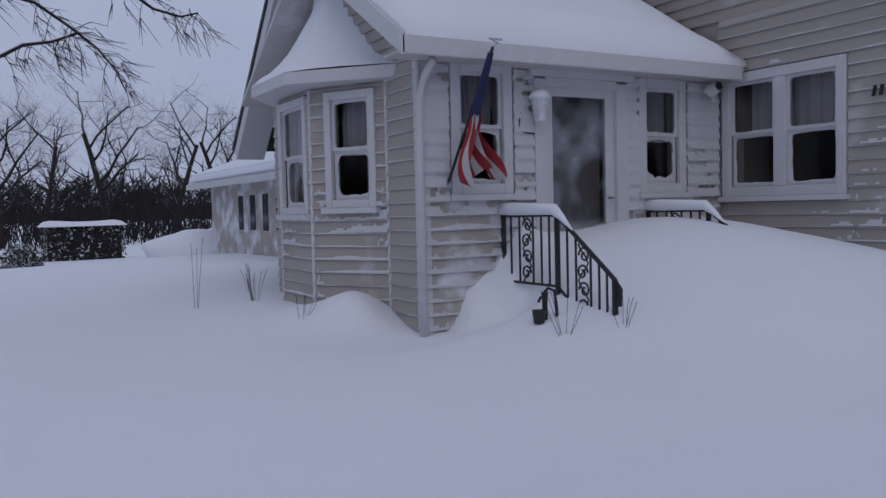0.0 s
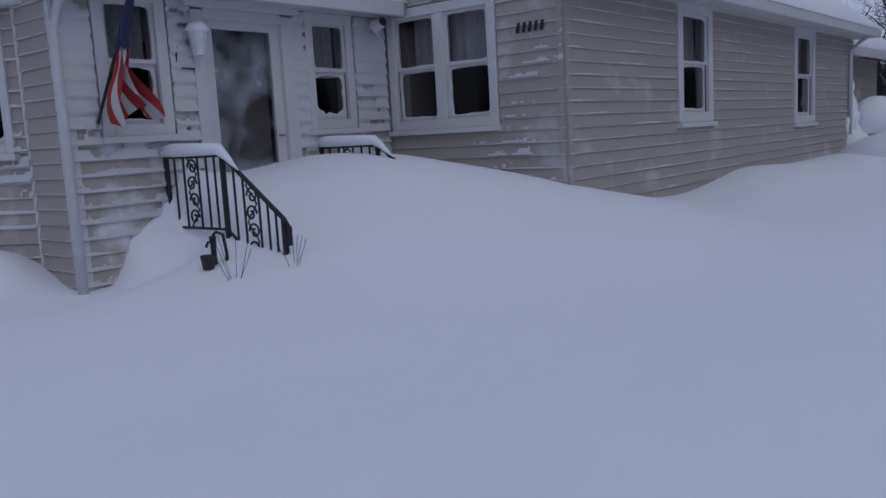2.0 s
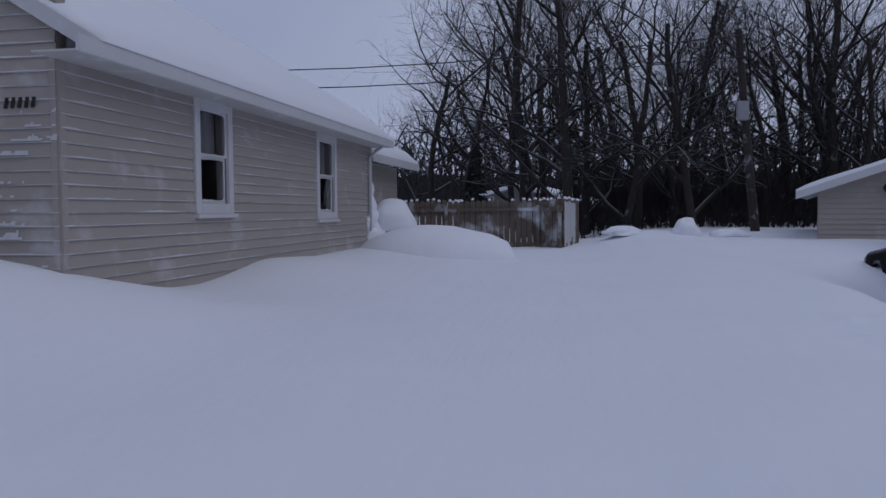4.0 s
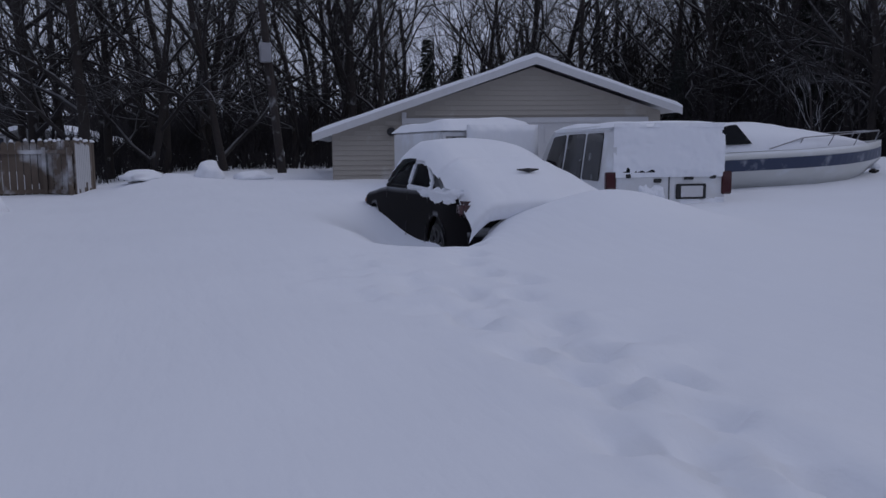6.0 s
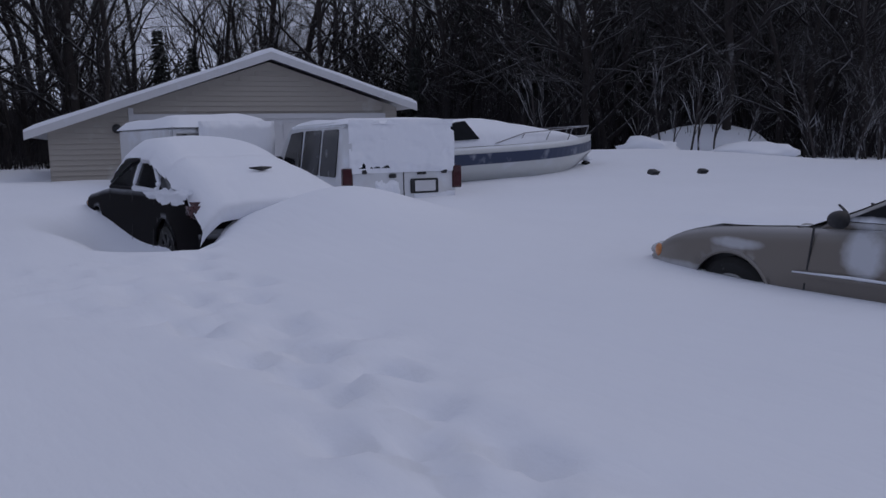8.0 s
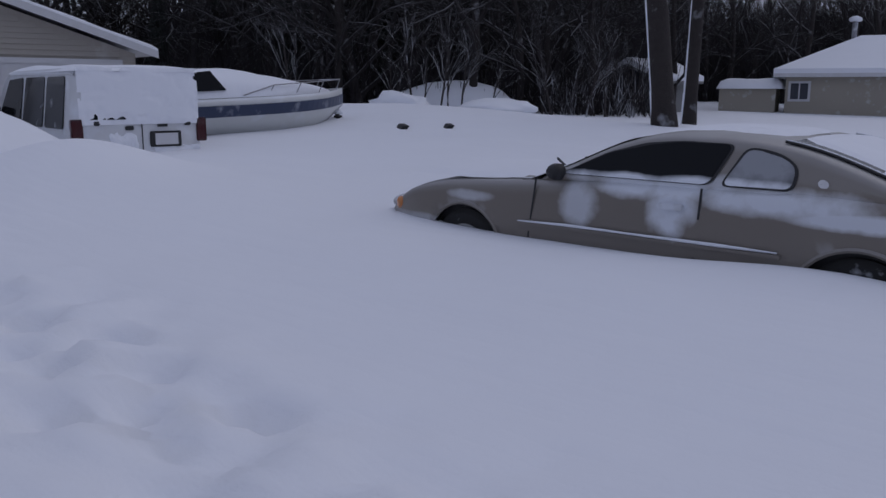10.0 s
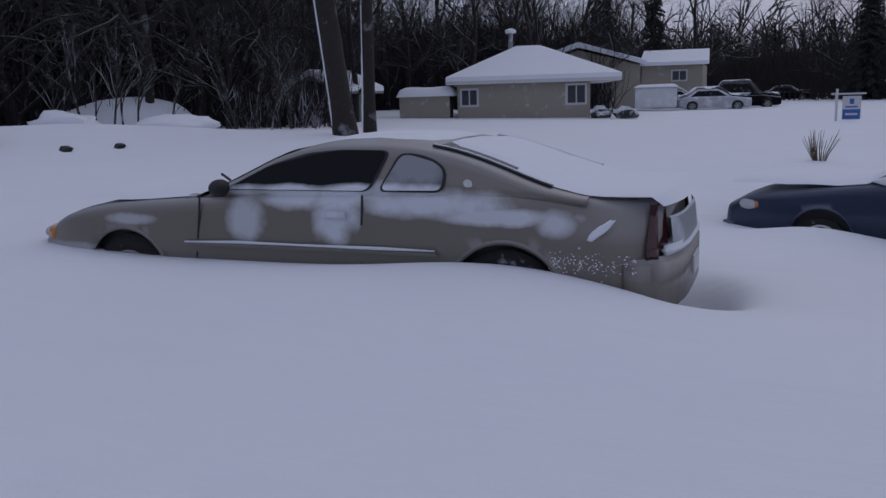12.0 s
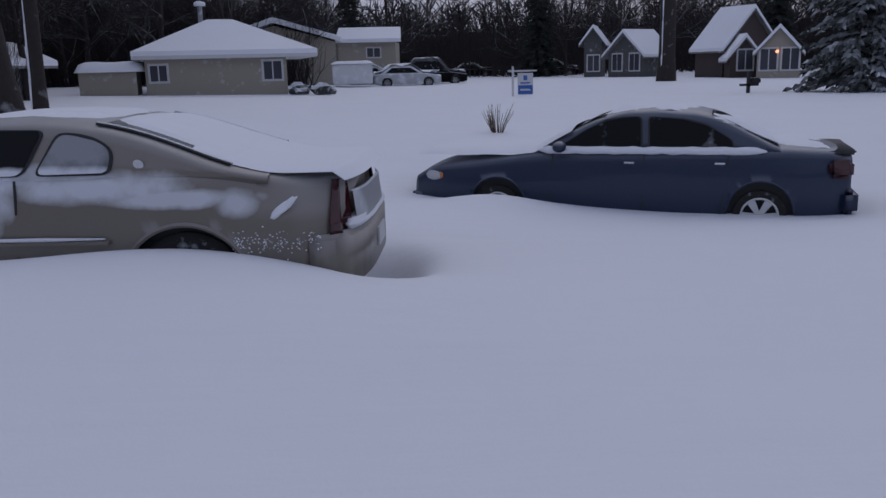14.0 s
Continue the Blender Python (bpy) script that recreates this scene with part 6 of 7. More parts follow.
for (y0, z0), (y1, z1) in (((0.0, 1.87), (-5.01, 3.55)), ((-8.40, 2.42), (-5.01, 3.55))):
    part("roof", prism([(GX - 0.32, y0, z0), (GX - 0.32, y1, z1), (GX - 0.32, y1, z1 + 0.1), (GX - 0.32, y0, z0 + 0.1)], (8.6, 0, 0)), TRIM, garage)
    part("rake_board", prism([(GX - 0.35, y0, z0 - 0.06), (GX - 0.35, y1, z1 - 0.06), (GX - 0.35, y1, z1 + 0.1), (GX - 0.35, y0, z0 + 0.1)], (0.028, 0, 0)), TRIM, garage)
    bm = bmesh.new()
    g = []
    for i in range(25):
        row = []
        for j in range(7):
            f = i / 24
            y, zz = y0 + (y1 - y0) * f, z0 + (z1 - z0) * f + 0.1
            e = min(1, f * 18 + 0.1, j * 2 + 0.3) ** 0.5
            row.append(bm.verts.new((GX - 0.34 + 8.6 * j / 6, y, zz + 0.13 * e * (1 + 0.5 * noise.noise(Vector((y * 0.9, j, 2)))))))
        g.append(row)
    base = [bm.verts.new((GX - 0.34, y0 + (y1 - y0) * i / 24, z0 + (z1 - z0) * i / 24 + 0.098)) for i in range(25)]
    for i in range(24):
        for j in range(6):
            bm.faces.new((g[i][j], g[i + 1][j], g[i + 1][j + 1], g[i][j + 1]))
        bm.faces.new((base[i], base[i + 1], g[i + 1][0], g[i][0]))
    bmesh.ops.recalc_face_normals(bm, faces=bm.faces)
    part("roof_snow", bm, SNOW, garage, "even blanket of snow on the roof", smooth=True)
gd = part("garage_door", box((GX - 0.03, -2.2, 0.3), (GX - 0.004, -7.5, 2.2)), TRIM, garage, "white panelled overhead door")
for r in range(4):
    for c in range(7):
        part("door_panel", box((GX - 0.05, -2.3 - c * 0.74, 0.36 + r * 0.46), (GX - 0.031, -2.9 - c * 0.74, 0.72 + r * 0.46), 0.008), TRIM, gd)
part("door_lintel", box((GX - 0.06, -2.0, 2.2), (GX - 0.004, -7.7, 2.32), 0.01), TRIM, garage)
part("corner_trim", box((GX - 0.04, -2.0, 0.3), (GX - 0.004, -2.1, 2.45)), TRIM, garage)
bm = bmesh.new()
bmesh.ops.create_uvsphere(bm, u_segments=12, v_segments=8, radius=0.1, matrix=Matrix.Translation((GX - 0.12, -1.75, 2.02)))
part("wall_lamp", bm, PLASTICBLK, garage, smooth=True)

# ---------- fence ----------
fence = tagged(thing("board_fence"), "weathered dog-eared board fence plastered with snow", "fence")


def fence_run(x0, y0, x1, y1, snowy):
    d = Vector((x1 - x0, y1 - y0, 0))
    n = int(d.length / 0.15)
    d.normalize()
    side = Vector((-d.y, d.x, 0))
    for k in range(n):
        p = Vector((x0, y0, 0)) + d * (k * 0.15)
        top = 1.86 + 0.05 * random.random()
        poly = [(0, 0.3), (0.135, 0.3), (0.135, top - 0.05), (0.1, top), (0.035, top), (0, top - 0.05)]
        bm = prism([p + d * a + Vector((0, 0, b)) + side * 0.012 * (k % 2) for a, b in poly], side * 0.02)
        part("fence_board", bm, WOOD, fence)
        if random.random() < 0.8:
            bm = lump((0.07, 0.05, 0.05), k, sub=1)
            ob = part("snow_cap", bm, SNOW, fence, smooth=True)
            ob.location = p + d * 0.068 + Vector((0, 0, top + 0.01))
        if random.random() < snowy:
            h0 = 0.6 + random.random() * 0.5
            bm = prism([p + d * 0.01 - side * 0.012 + Vector((0, 0, h0)), p + d * 0.125 - side * 0.012 + Vector((0, 0, h0)), p + d * 0.12 - side * 0.012 + Vector((0, 0, top - 0.1)), p + d * 0.02 - side * 0.012 + Vector((0, 0, top - 0.06))], side * 0.03)
            part("snow_plaster", bm, FROST, fence)
    for zz in (0.7, 1.6):
        part("rail", prism([Vector((x0, y0, zz)) + side * 0.05, Vector((x1, y1, zz)) + side * 0.05, Vector((x1, y1, zz + 0.09)) + side * 0.05, Vector((x0, y0, zz + 0.09)) + side * 0.05], side * 0.04), WOOD, fence)
    for t in range(int((Vector((x1 - x0, y1 - y0))).length / 2.4) + 1):
        p = Vector((x0, y0, 0)) + d * (t * 2.4)
        p += side * 0.14
        part("post", box((p.x - 0.045, p.y - 0.045, 0.2), (p.x + 0.045, p.y + 0.045, 1.75), 0.01), WOOD, fence)


fence_run(23.4, 0.9, 23.4, 5.2, 0.15)
fence_run(22.6, 0.2, 23.4, 0.9, 0.95)
fence_run(22.6, 0.2, 24.3, -0.15, 0.7)

# ---------- trees ----------


class TreeMesh:
    """Collects tapered tubes as plain lists."""

    def __init__(self):
        self.v, self.f = [], []

    def tube(self, pts, radii, n):
        base = len(self.v)
        for i, p in enumerate(pts):
            a, b = pts[max(0, i - 1)], pts[min(len(pts) - 1, i + 1)]
            d = (b - a).normalized()
            u = d.cross(Vector((0.3, 0.2, 1)) if abs(d.z) < 0.95 else Vector((1, 0, 0))).normalized()
            w = d.cross(u)
            for k in range(n):
                t = 2 * math.pi * k / n
                self.v.append(tuple(p + radii[i] * (math.cos(t) * u + math.sin(t) * w)))
        for i in range(len(pts) - 1):
            for k in range(n):
                a, b = base + i * n + k, base + i * n + (k + 1) % n
                self.f.append((a, b, b + n, a + n))

    def mesh(self, name, material, smooth=True):
        me = bpy.data.meshes.new(name)
        me.from_pydata(self.v, [], self.f)
        if smooth:
            me.polygons.foreach_set("use_smooth", [True] * len(self.f))
        me.materials.append(material)
        return me


def bare_tree(seed, tall, fork, spread, levels=5, thick=0.02, kids=(5, 4, 4, 3, 3), lean=0.0):
    """Trunk and bare crown of a winter tree, standing at the origin."""
    rnd = random.Random(seed)
    trunk, crown = TreeMesh(), TreeMesh()

    def grow(p, d, length, r, lv):
        pts, rad = [p], [r]
        n = 7 if lv == 0 else 4 if lv < 3 else 3 if lv < levels else 2
        for k in range(n):
            d = (d + Vector((rnd.uniform(-1, 1), rnd.uniform(-1, 1), rnd.uniform(-0.5, 0.9))) * (0.13 if lv == 0 else 0.3)).normalized()
            pts.append(pts[-1] + d * length / n)
            rad.append(r * (1 - (0.45 if lv == 0 else 0.62) * (k + 1) / n))
        (trunk if lv == 0 else crown).tube(pts, rad, 9 if lv == 0 else 5 if lv < 3 else 3)
        if lv >= levels:
            return
        m = kids[lv]
        for c in range(m):
            f = fork + (1 - fork) * (c + rnd.random() * 0.8) / m if lv == 0 else 0.25 + 0.75 * (c + rnd.random()) / m
            f = min(f, 1.0)
            i = min(n - 1, int(f * n))
            q = pts[i].lerp(pts[i + 1], f * n - i)
            a = rnd.uniform(0, 6.28) if lv == 0 else rnd.uniform(0, 6.28)
            side = d.orthogonal().normalized()
            side.rotate(Matrix.Rotation(a + c * 2.4, 3, d))
            nd = (d * (1 - spread * 0.6) + side * spread * rnd.uniform(0.7, 1.2) + Vector((0, 0, 0.22))).normalized()
            grow(q, nd, length * rnd.uniform(0.5, 0.72) * (0.85 if lv == 0 else 1), rad[i] * rnd.uniform(0.45, 0.65), lv + 1)

    grow(Vector((0, 0, -0.4)), Vector((lean, lean * 0.4, 1)).normalized(), tall * 0.62, tall * thick, 0)
    return trunk, crown


def plant_kind(name, seed, label, *args, **kw):
    t, c = bare_tree(seed, *args, **kw)
    ob = tagged(thing(name), label, "tree", "bare trees")
    for nm, tm, mt in (("trunk", t, BARK), ("crown", c, TWIG)):
        o = new(nm, tm.mesh(nm, mt))
        o.parent = ob
    return ob


KINDS = [plant_kind("bare_tree", 3, "bare spreading winter tree with snow-dusted limbs", 10.5, 0.22, 0.95, kids=(7, 4, 4, 3, 3)),
         plant_kind("bare_tree", 8, "bare upright winter tree of the wood", 14, 0.2, 0.75, thick=0.012, kids=(8, 5, 4, 5), levels=4),
         plant_kind("bare_tree", 15, "bare slim winter tree of the wood", 16, 0.25, 0.65, thick=0.01, kids=(9, 5, 4, 4), levels=4),
         plant_kind("bare_tree", 21, "bare forked winter tree of the wood", 13, 0.1, 0.85, thick=0.013, kids=(8, 5, 4, 5), levels=4, lean=0.08),
         plant_kind("bare_tree", 30, "bare leaning winter tree of the wood", 12, 0.12, 0.85, thick=0.012, kids=(8, 5, 4, 5), levels=4, lean=-0.15)]
used = [False] * len(KINDS)


def plant(kind, x, y, s=1.0, turn=None, z=None):
    m = pose(x, y, height(x, y) - 0.1 if z is None else z, 0, 0, random.uniform(0, 360) if turn is None else turn)
    if not used[kind]:
        used[kind] = True
        KINDS[kind].matrix_basis = m @ Matrix.Scale(s, 4)
        return KINDS[kind]
    ob = copy_thing(KINDS[kind], m)
    ob.scale = (s, s, s)
    return ob


# garden trees behind the house, seen past the bay
for k, x, y, s in ((0, 2.6, 38, 0.75), (0, 7.2, 42, 0.85), (0, 11.5, 47, 0.85), (0, -2.5, 44, 0.8), (0, 15.5, 52, 0.95), (0, 5.5, 54, 0.9)):
    plant(k, x, y, s)
# near tree whose boughs hang into view over the lawn
bt, bc = bare_tree(44, 10, 0.3, 0.7, kids=(6, 4, 4, 3), levels=4)
rb = random.Random(12)
bc = TreeMesh()
for path in (((0.2, 8.5, 4.4), (0.9, 8.25, 4.05), (1.39, 8.17, 3.62), (1.89, 8.14, 3.51), (2.15, 8.12, 3.33), (2.37, 8.09, 3.15), (2.52, 8.07, 2.96), (2.6, 8.05, 2.76)), ((0.2, 8.5, 4.8), (1.5, 8.2, 4.3), (2.3, 8.1, 3.95), (2.62, 8.05, 3.69), (2.85, 8.01, 3.52), (3.08, 7.96, 3.46), (3.23, 7.92, 3.5)), ((0.2, 8.5, 3.6), (1.0, 8.3, 3.1), (1.53, 8.16, 2.98), (1.79, 8.15, 3.14), (2.01, 8.13, 3.18), (2.23, 8.11, 3.27))):
    pts = [Vector(p) - Vector((0.2, 8.5, 0.4)) for p in path]
    bc.tube(pts, [0.026 - 0.003 * k for k in range(len(pts))], 5)
    for k in range(26):
        i = rb.randrange(2, len(pts) - 1)
        p = pts[i].lerp(pts[i + 1], rb.random())
        e = p + Vector((rb.uniform(-0.1, 0.3), rb.uniform(-0.3, 0.3), rb.uniform(-0.3, 0.06)))
        bc.tube([p, p.lerp(e, 0.5) + Vector((0, 0, 0.05)), e], [0.005, 0.004, 0.002], 3)
        for w_ in range(3):
            e2 = e + Vector((rb.uniform(-0.05, 0.2), rb.uniform(-0.12, 0.12), rb.uniform(-0.18, 0.03)))
            bc.tube([p.lerp(e, 0.6), e2], [0.004, 0.0015], 3)
yard = tagged(thing("yard_tree", pose(0.2, 8.5, 0.4)), "bare yard tree with drooping twiggy boughs", "tree")
for nm, tm_, mt in (("trunk", bt, BARK), ("crown", bc, TWIG)):
    o = new(nm, tm_.mesh(nm, mt))
    o.parent = yard
# behind the fence
for k, x, y, s, t in ((3, 33, 5.5, 0.85, 30), (0, 31, 4.0, 0.85, 200), (3, 36, 1.5, 1.0, 100), (4, 30, -1.5, 0.9, 10), (0, 34, -3.5, 0.9, 80), (4, 29.5, -3.8, 0.95, 250), (1, 38, -4.0, 0.9, 15)):
    plant(k, x, y, s, t)
rw = random.Random(5)
# the wood beyond the fence, the garage and the boat: sector from, to, near, far, count
for a0, a1, d0, d1, count in ((6, -16, 27, 44, 19), (-9, -16, 29, 42, 6), (-14, -40, 36, 54, 32), (-50, -66, 34, 58, 14), (-38, -66, 30, 58, 64), (-62, -84, 54, 80, 32), (-84, -160, 76, 118, 46)):
    wood, tries = [], 0
    while len(wood) < count and tries < 3000:
        tries += 1
        a, dist = radians(rw.uniform(a0, a1)), rw.uniform(d0, d1)
        x, y = 1.5 + dist * math.cos(a), -1 + dist * math.sin(a)
        if (16 < x < 31 and -17 < y < -2) or any(math.hypot(x - p, y - q) < 1.1 for p, q in wood):
            continue
        wood.append((x, y))
    for x, y in wood:
        plant(rw.choice((1, 2, 3, 3, 4, 4)), x, y, rw.uniform(0.75, 1.15) * (1.15 if d0 > 70 else 1))
for k, x, y, s in ((1, 14.5, -34, 0.8), (2, 17.5, -36, 0.75), (3, 19, -31, 0.7), (4, 15.5, -29, 0.6), (2, 20.5, -27, 0.75), (1, 22, -30, 0.8), (2, 24, -26, 0.8), (1, 12.5, -47, 0.9), (2, 9.5, -50, 0.9), (3, 16, -46, 0.9), (1, -31, -72, 1.1), (3, -27, -70, 1.0), (1, -35, -66, 1.1), (4, -24, -76, 1.2), (3, -20, -74, 1.1), (1, -38, -70, 1.2), (1, 21, -36, 0.9), (2, 25, -33, 0.9), (1, 27, -24, 0.9), (2, 18, -42, 1.0)):
    plant(k, x, y, s)
# two big trunks beyond the coupe
for x, y, r, l, h in ((8.57, -18.2, 0.25, 0.11, 9), (8.97, -20.6, 0.16, -0.03, 9), (-15.3, -49.2, 0.5, 0.0, 15)):
    tr = TreeMesh()
    tr.tube([Vector((l * q * h / 8 * 1.0, 0.02 * q, -0.4 + h * q / 8)) for q in range(9)], [r * (1.25 if q == 0 else 1 - 0.05 * q) for q in range(9)], 12)
    br = TreeMesh()
    rr = random.Random(int(x * 10))
    for q in range(14):
        p = Vector((l * h * 0.5, 0, h * (0.35 + 0.04 * q)))
        d = Vector((rr.uniform(-1, 1), rr.uniform(-1, 1), rr.uniform(-0.1, 0.7))).normalized()
        pts = [p]
        for w_ in range(6):
            d = (d + Vector((rr.uniform(-1, 1), rr.uniform(-1, 1), rr.uniform(-0.8, 0.5))) * 0.25).normalized()
            pts.append(pts[-1] + d * 0.6)
        br.tube(pts, [0.07 * r / 0.27 * (1 - 0.14 * w_) for w_ in range(7)], 5)
        for w_ in range(8):
            i = rr.randrange(2, 6)
            e = pts[i] + Vector((rr.uniform(-1, 1), rr.uniform(-1, 1), rr.uniform(-0.6, 0.5))) * 0.9
            br.tube([pts[i], pts[i].lerp(e, 0.5) + Vector((0, 0, 0.1)), e], [0.015, 0.01, 0.004], 3)
    ob = tagged(thing("old_tree", pose(x, y, height(x, y))), "tall dark tree trunk with snow on its windward side", "tree")
    for nm, tm, mt in (("trunk", tr, BARK), ("crown", br, TWIG)):
        o = new(nm, tm.mesh(nm, mt))
        o.parent = ob
    bm = bmesh.new()
    for q in range(8):
        w_ = 0.075
        p0, p1 = Vector((l * q * h / 8, 0, -0.4 + h * q / 8)), Vector((l * (q + 1) * h / 8, 0, -0.4 + h * (q + 1) / 8))
        off = Vector((r * 0.78, r * 0.55, 0)) * (1 - 0.05 * q)
        add_tube(bm, [p0 + off, p1 + off], w_ * (0.6 + 0.3 * noise.noise(Vector((q, x, 0)))), 6)
    part("snow_strip", bm, SNOW, ob, smooth=True)


def conifer(name, seed, tall, wide, material, label):
    rnd = random.Random(seed)
    v, f = [], []
    z = 0.4
    while z < tall:
        fz = z / tall
        rad = wide * (1 - fz) ** 0.85 + 0.08
        for b in range(9):
            a = rnd.uniform(0, 6.28)
            r = rad * rnd.uniform(0.65, 1.1)
            ca, sa = math.cos(a), math.sin(a)
            nseg = max(3, int(r / 0.28))
            for s_ in range(nseg):
                t0 = (s_ + 0.2) / nseg
                px, pz = r * t0, z - 0.3 * r * t0 ** 1.6 + rnd.uniform(-0.06, 0.06)
                for sd in (-1, 0, 1):
                    aa = a + sd * 0.75 + rnd.uniform(-0.2, 0.2)
                    ln = 0.2 + 0.3 * (1 - t0) + rnd.uniform(0, 0.12)
                    wd = 0.06 + 0.05 * rnd.random()
                    x0, y0 = px * ca, px * sa
                    x1, y1 = x0 + ln * math.cos(aa), y0 + ln * math.sin(aa)
                    nx, ny = -math.sin(aa) * wd, math.cos(aa) * wd
                    i = len(v)
                    dz = -0.1 - 0.12 * rnd.random()
                    v.extend(((x0 - nx, y0 - ny, pz), (x0 + nx, y0 + ny, pz), (x1, y1, pz + dz), (x0 * 0.5 + x1 * 0.5, y0 * 0.5 + y1 * 0.5, pz + 0.05)))
                    f.extend(((i, i + 3, i + 2), (i + 3, i + 1, i + 2), (i, i + 1, i + 3)))
        z += 0.22 + 0.1 * rnd.random()
    ob = tagged(thing(name), label, "tree", "evergreens")
    me = bpy.data.meshes.new("crown")
    me.from_pydata(v, [], f)
    me.materials.append(material)
    o = new("crown", me)
    o.parent = ob
    part("trunk", tube([(0, 0, -0.3), (0, 0, tall * 0.9)], [0.03 * tall * 0.6, 0.02], 7), BARK, ob)
    return ob


fir = conifer("evergreen_tree", 4, 11, 2.3, NEEDLE, "dark evergreen tree at the edge of the wood")
first = True
for x, y, s in ((41.5, -14.8, 0.55), (43, -17.0, 0.5), (31, -22, 0.42), (36, -25.5, 0.55), (27.5, -25.5, 0.8), (24.5, -28.5, 0.9), (31.2, 3.6, 0.34), (-14, -80, 1.1), (-30, -66, 1.0), (-34, -62, 0.9), (3.5, -78, 1.0), (8, -80, 1.1), (36, -29, 1.2), (22, -33, 0.9)):
    m = pose(x, y, height(x, y) - 0.1, 0, 0, random.uniform(0, 360)) @ Matrix.Scale(s, 4)
    if first:
        fir.matrix_basis, first = m, False
    else:
        o = copy_thing(fir, pose(x, y, height(x, y) - 0.1, 0, 0, random.uniform(0, 360)))
        o.scale = (s, s, s)
sp = conifer("snowy_spruce", 9, 8.5, 2.5, NEEDLES_SNOW, "broad spruce loaded with snow beside the street")
sp.matrix_basis = pose(-14.6, -28.6, height(-14.6, -28.6) - 0.2)

# pale snow-streaked saplings along the wood's edge
st, sc_ = bare_tree(61, 6.5, 0.3, 0.45, kids=(7, 3, 3), levels=3, thick=0.009)
young = tagged(thing("sapling"), "slim snow-streaked sapling at the wood's edge", "tree", "saplings")
for nm, tm_, mt in (("trunk", st, SNOWBARK), ("crown", sc_, SNOWTWIG)):
    o = new(nm, tm_.mesh(nm, mt))
    o.parent = young
for k in range(26):
    a, dist = radians(-42 - 23 * (k + rw.random()) / 26), rw.uniform(27, 34)
    x, y = 1.5 + dist * math.cos(a), -1 + dist * math.sin(a)
    o = young if k == 0 else copy_thing(young, Matrix.Identity(4))
    o.matrix_basis = pose(x, y, height(x, y) - 0.1, rw.uniform(-9, 9), rw.uniform(-9, 9), rw.uniform(0, 360))
    q = rw.uniform(0.35, 0.8)
    o.scale = (q, q, q)
tm = TreeMesh()
for k in range(330):
    a, dist = radians(rw.uniform(-52, -66)), rw.uniform(29, 35)
    x, y = 1.5 + dist * math.cos(a), -1 + dist * math.sin(a)
    if math.hypot(x - 19.35, y + 25.7) < 3.2:
        continue
    p = Vector((x, y, height(x, y) - 0.1))
    for q in range(3):
        h = rw.uniform(0.5, 1.9)
        e = p + Vector((rw.uniform(-0.5, 0.5), rw.uniform(-0.5, 0.5), h))
        tm.tube([p, p.lerp(e, 0.5) + Vector((rw.uniform(-0.12, 0.12), rw.uniform(-0.12, 0.12), 0.05)), e], [0.02, 0.015, 0.007], 3)
tagged(new("snowy_brush", tm.mesh("snowy_brush", SNOWTWIG, False)), "low brush caked with wind-blown snow", "brush", kind="stuff")
# undergrowth of the wood
tm = TreeMesh()
# sector from, to, near, far, stems, tallest
for a0, a1, d0, d1, count, tall in ((5, -18, 27, 46, 2400, 2.6), (-16, -38, 34, 60, 3600, 3.8), (-36, -68, 30, 62, 6500, 5.5), (-64, -86, 56, 84, 5500, 8.5), (-84, -130, 82, 125, 4500, 9.0)):
    for k in range(count):
        a, dist = radians(rw.uniform(a0, a1)), rw.uniform(d0, d1)
        x, y = 1.5 + dist * math.cos(a), -1 + dist * math.sin(a)
        if 16 < x < 30 and -17 < y < -2:
            continue
        h = rw.uniform(0.25, 1.0) * tall * (1 if dist > d0 + 4 else 0.5)
        g = dist / 40
        p = Vector((x, y, height(x, y) - 0.1))
        e = p + Vector((rw.uniform(-0.4, 0.4) * h, rw.uniform(-0.4, 0.4) * h, h))
        mid = p.lerp(e, 0.5) + Vector((rw.uniform(-0.12, 0.12) * h, rw.uniform(-0.12, 0.12) * h, 0))
        tm.tube([p, mid, e], [0.02 * g, 0.015 * g, 0.006 * g], 3)
        for s_ in range(2):
            q = mid + Vector((rw.uniform(-0.35, 0.35) * h, rw.uniform(-0.35, 0.35) * h, rw.uniform(0.1, 0.5) * h))
            tm.tube([p.lerp(mid, rw.uniform(0.4, 1)), q], [0.011 * g, 0.005 * g], 3)
for k in range(3500):
    a, d = radians(rw.uniform(60, 118)), rw.uniform(34, 60)
    x, y = 1.5 + d * math.cos(a), d * math.sin(a)
    h = rw.uniform(0.8, 2.6)
    p = Vector((x, y, height(x, y) - 0.1))
    e = p + Vector((rw.uniform(-0.4, 0.4) * h, rw.uniform(-0.4, 0.4) * h, h))
    tm.tube([p, p.lerp(e, 0.5), e], [0.025, 0.02, 0.008], 3)
tagged(new("undergrowth", tm.mesh("undergrowth", FARTWIG, False)), "tangle of dark bare brush under the trees", "brush", kind="stuff")

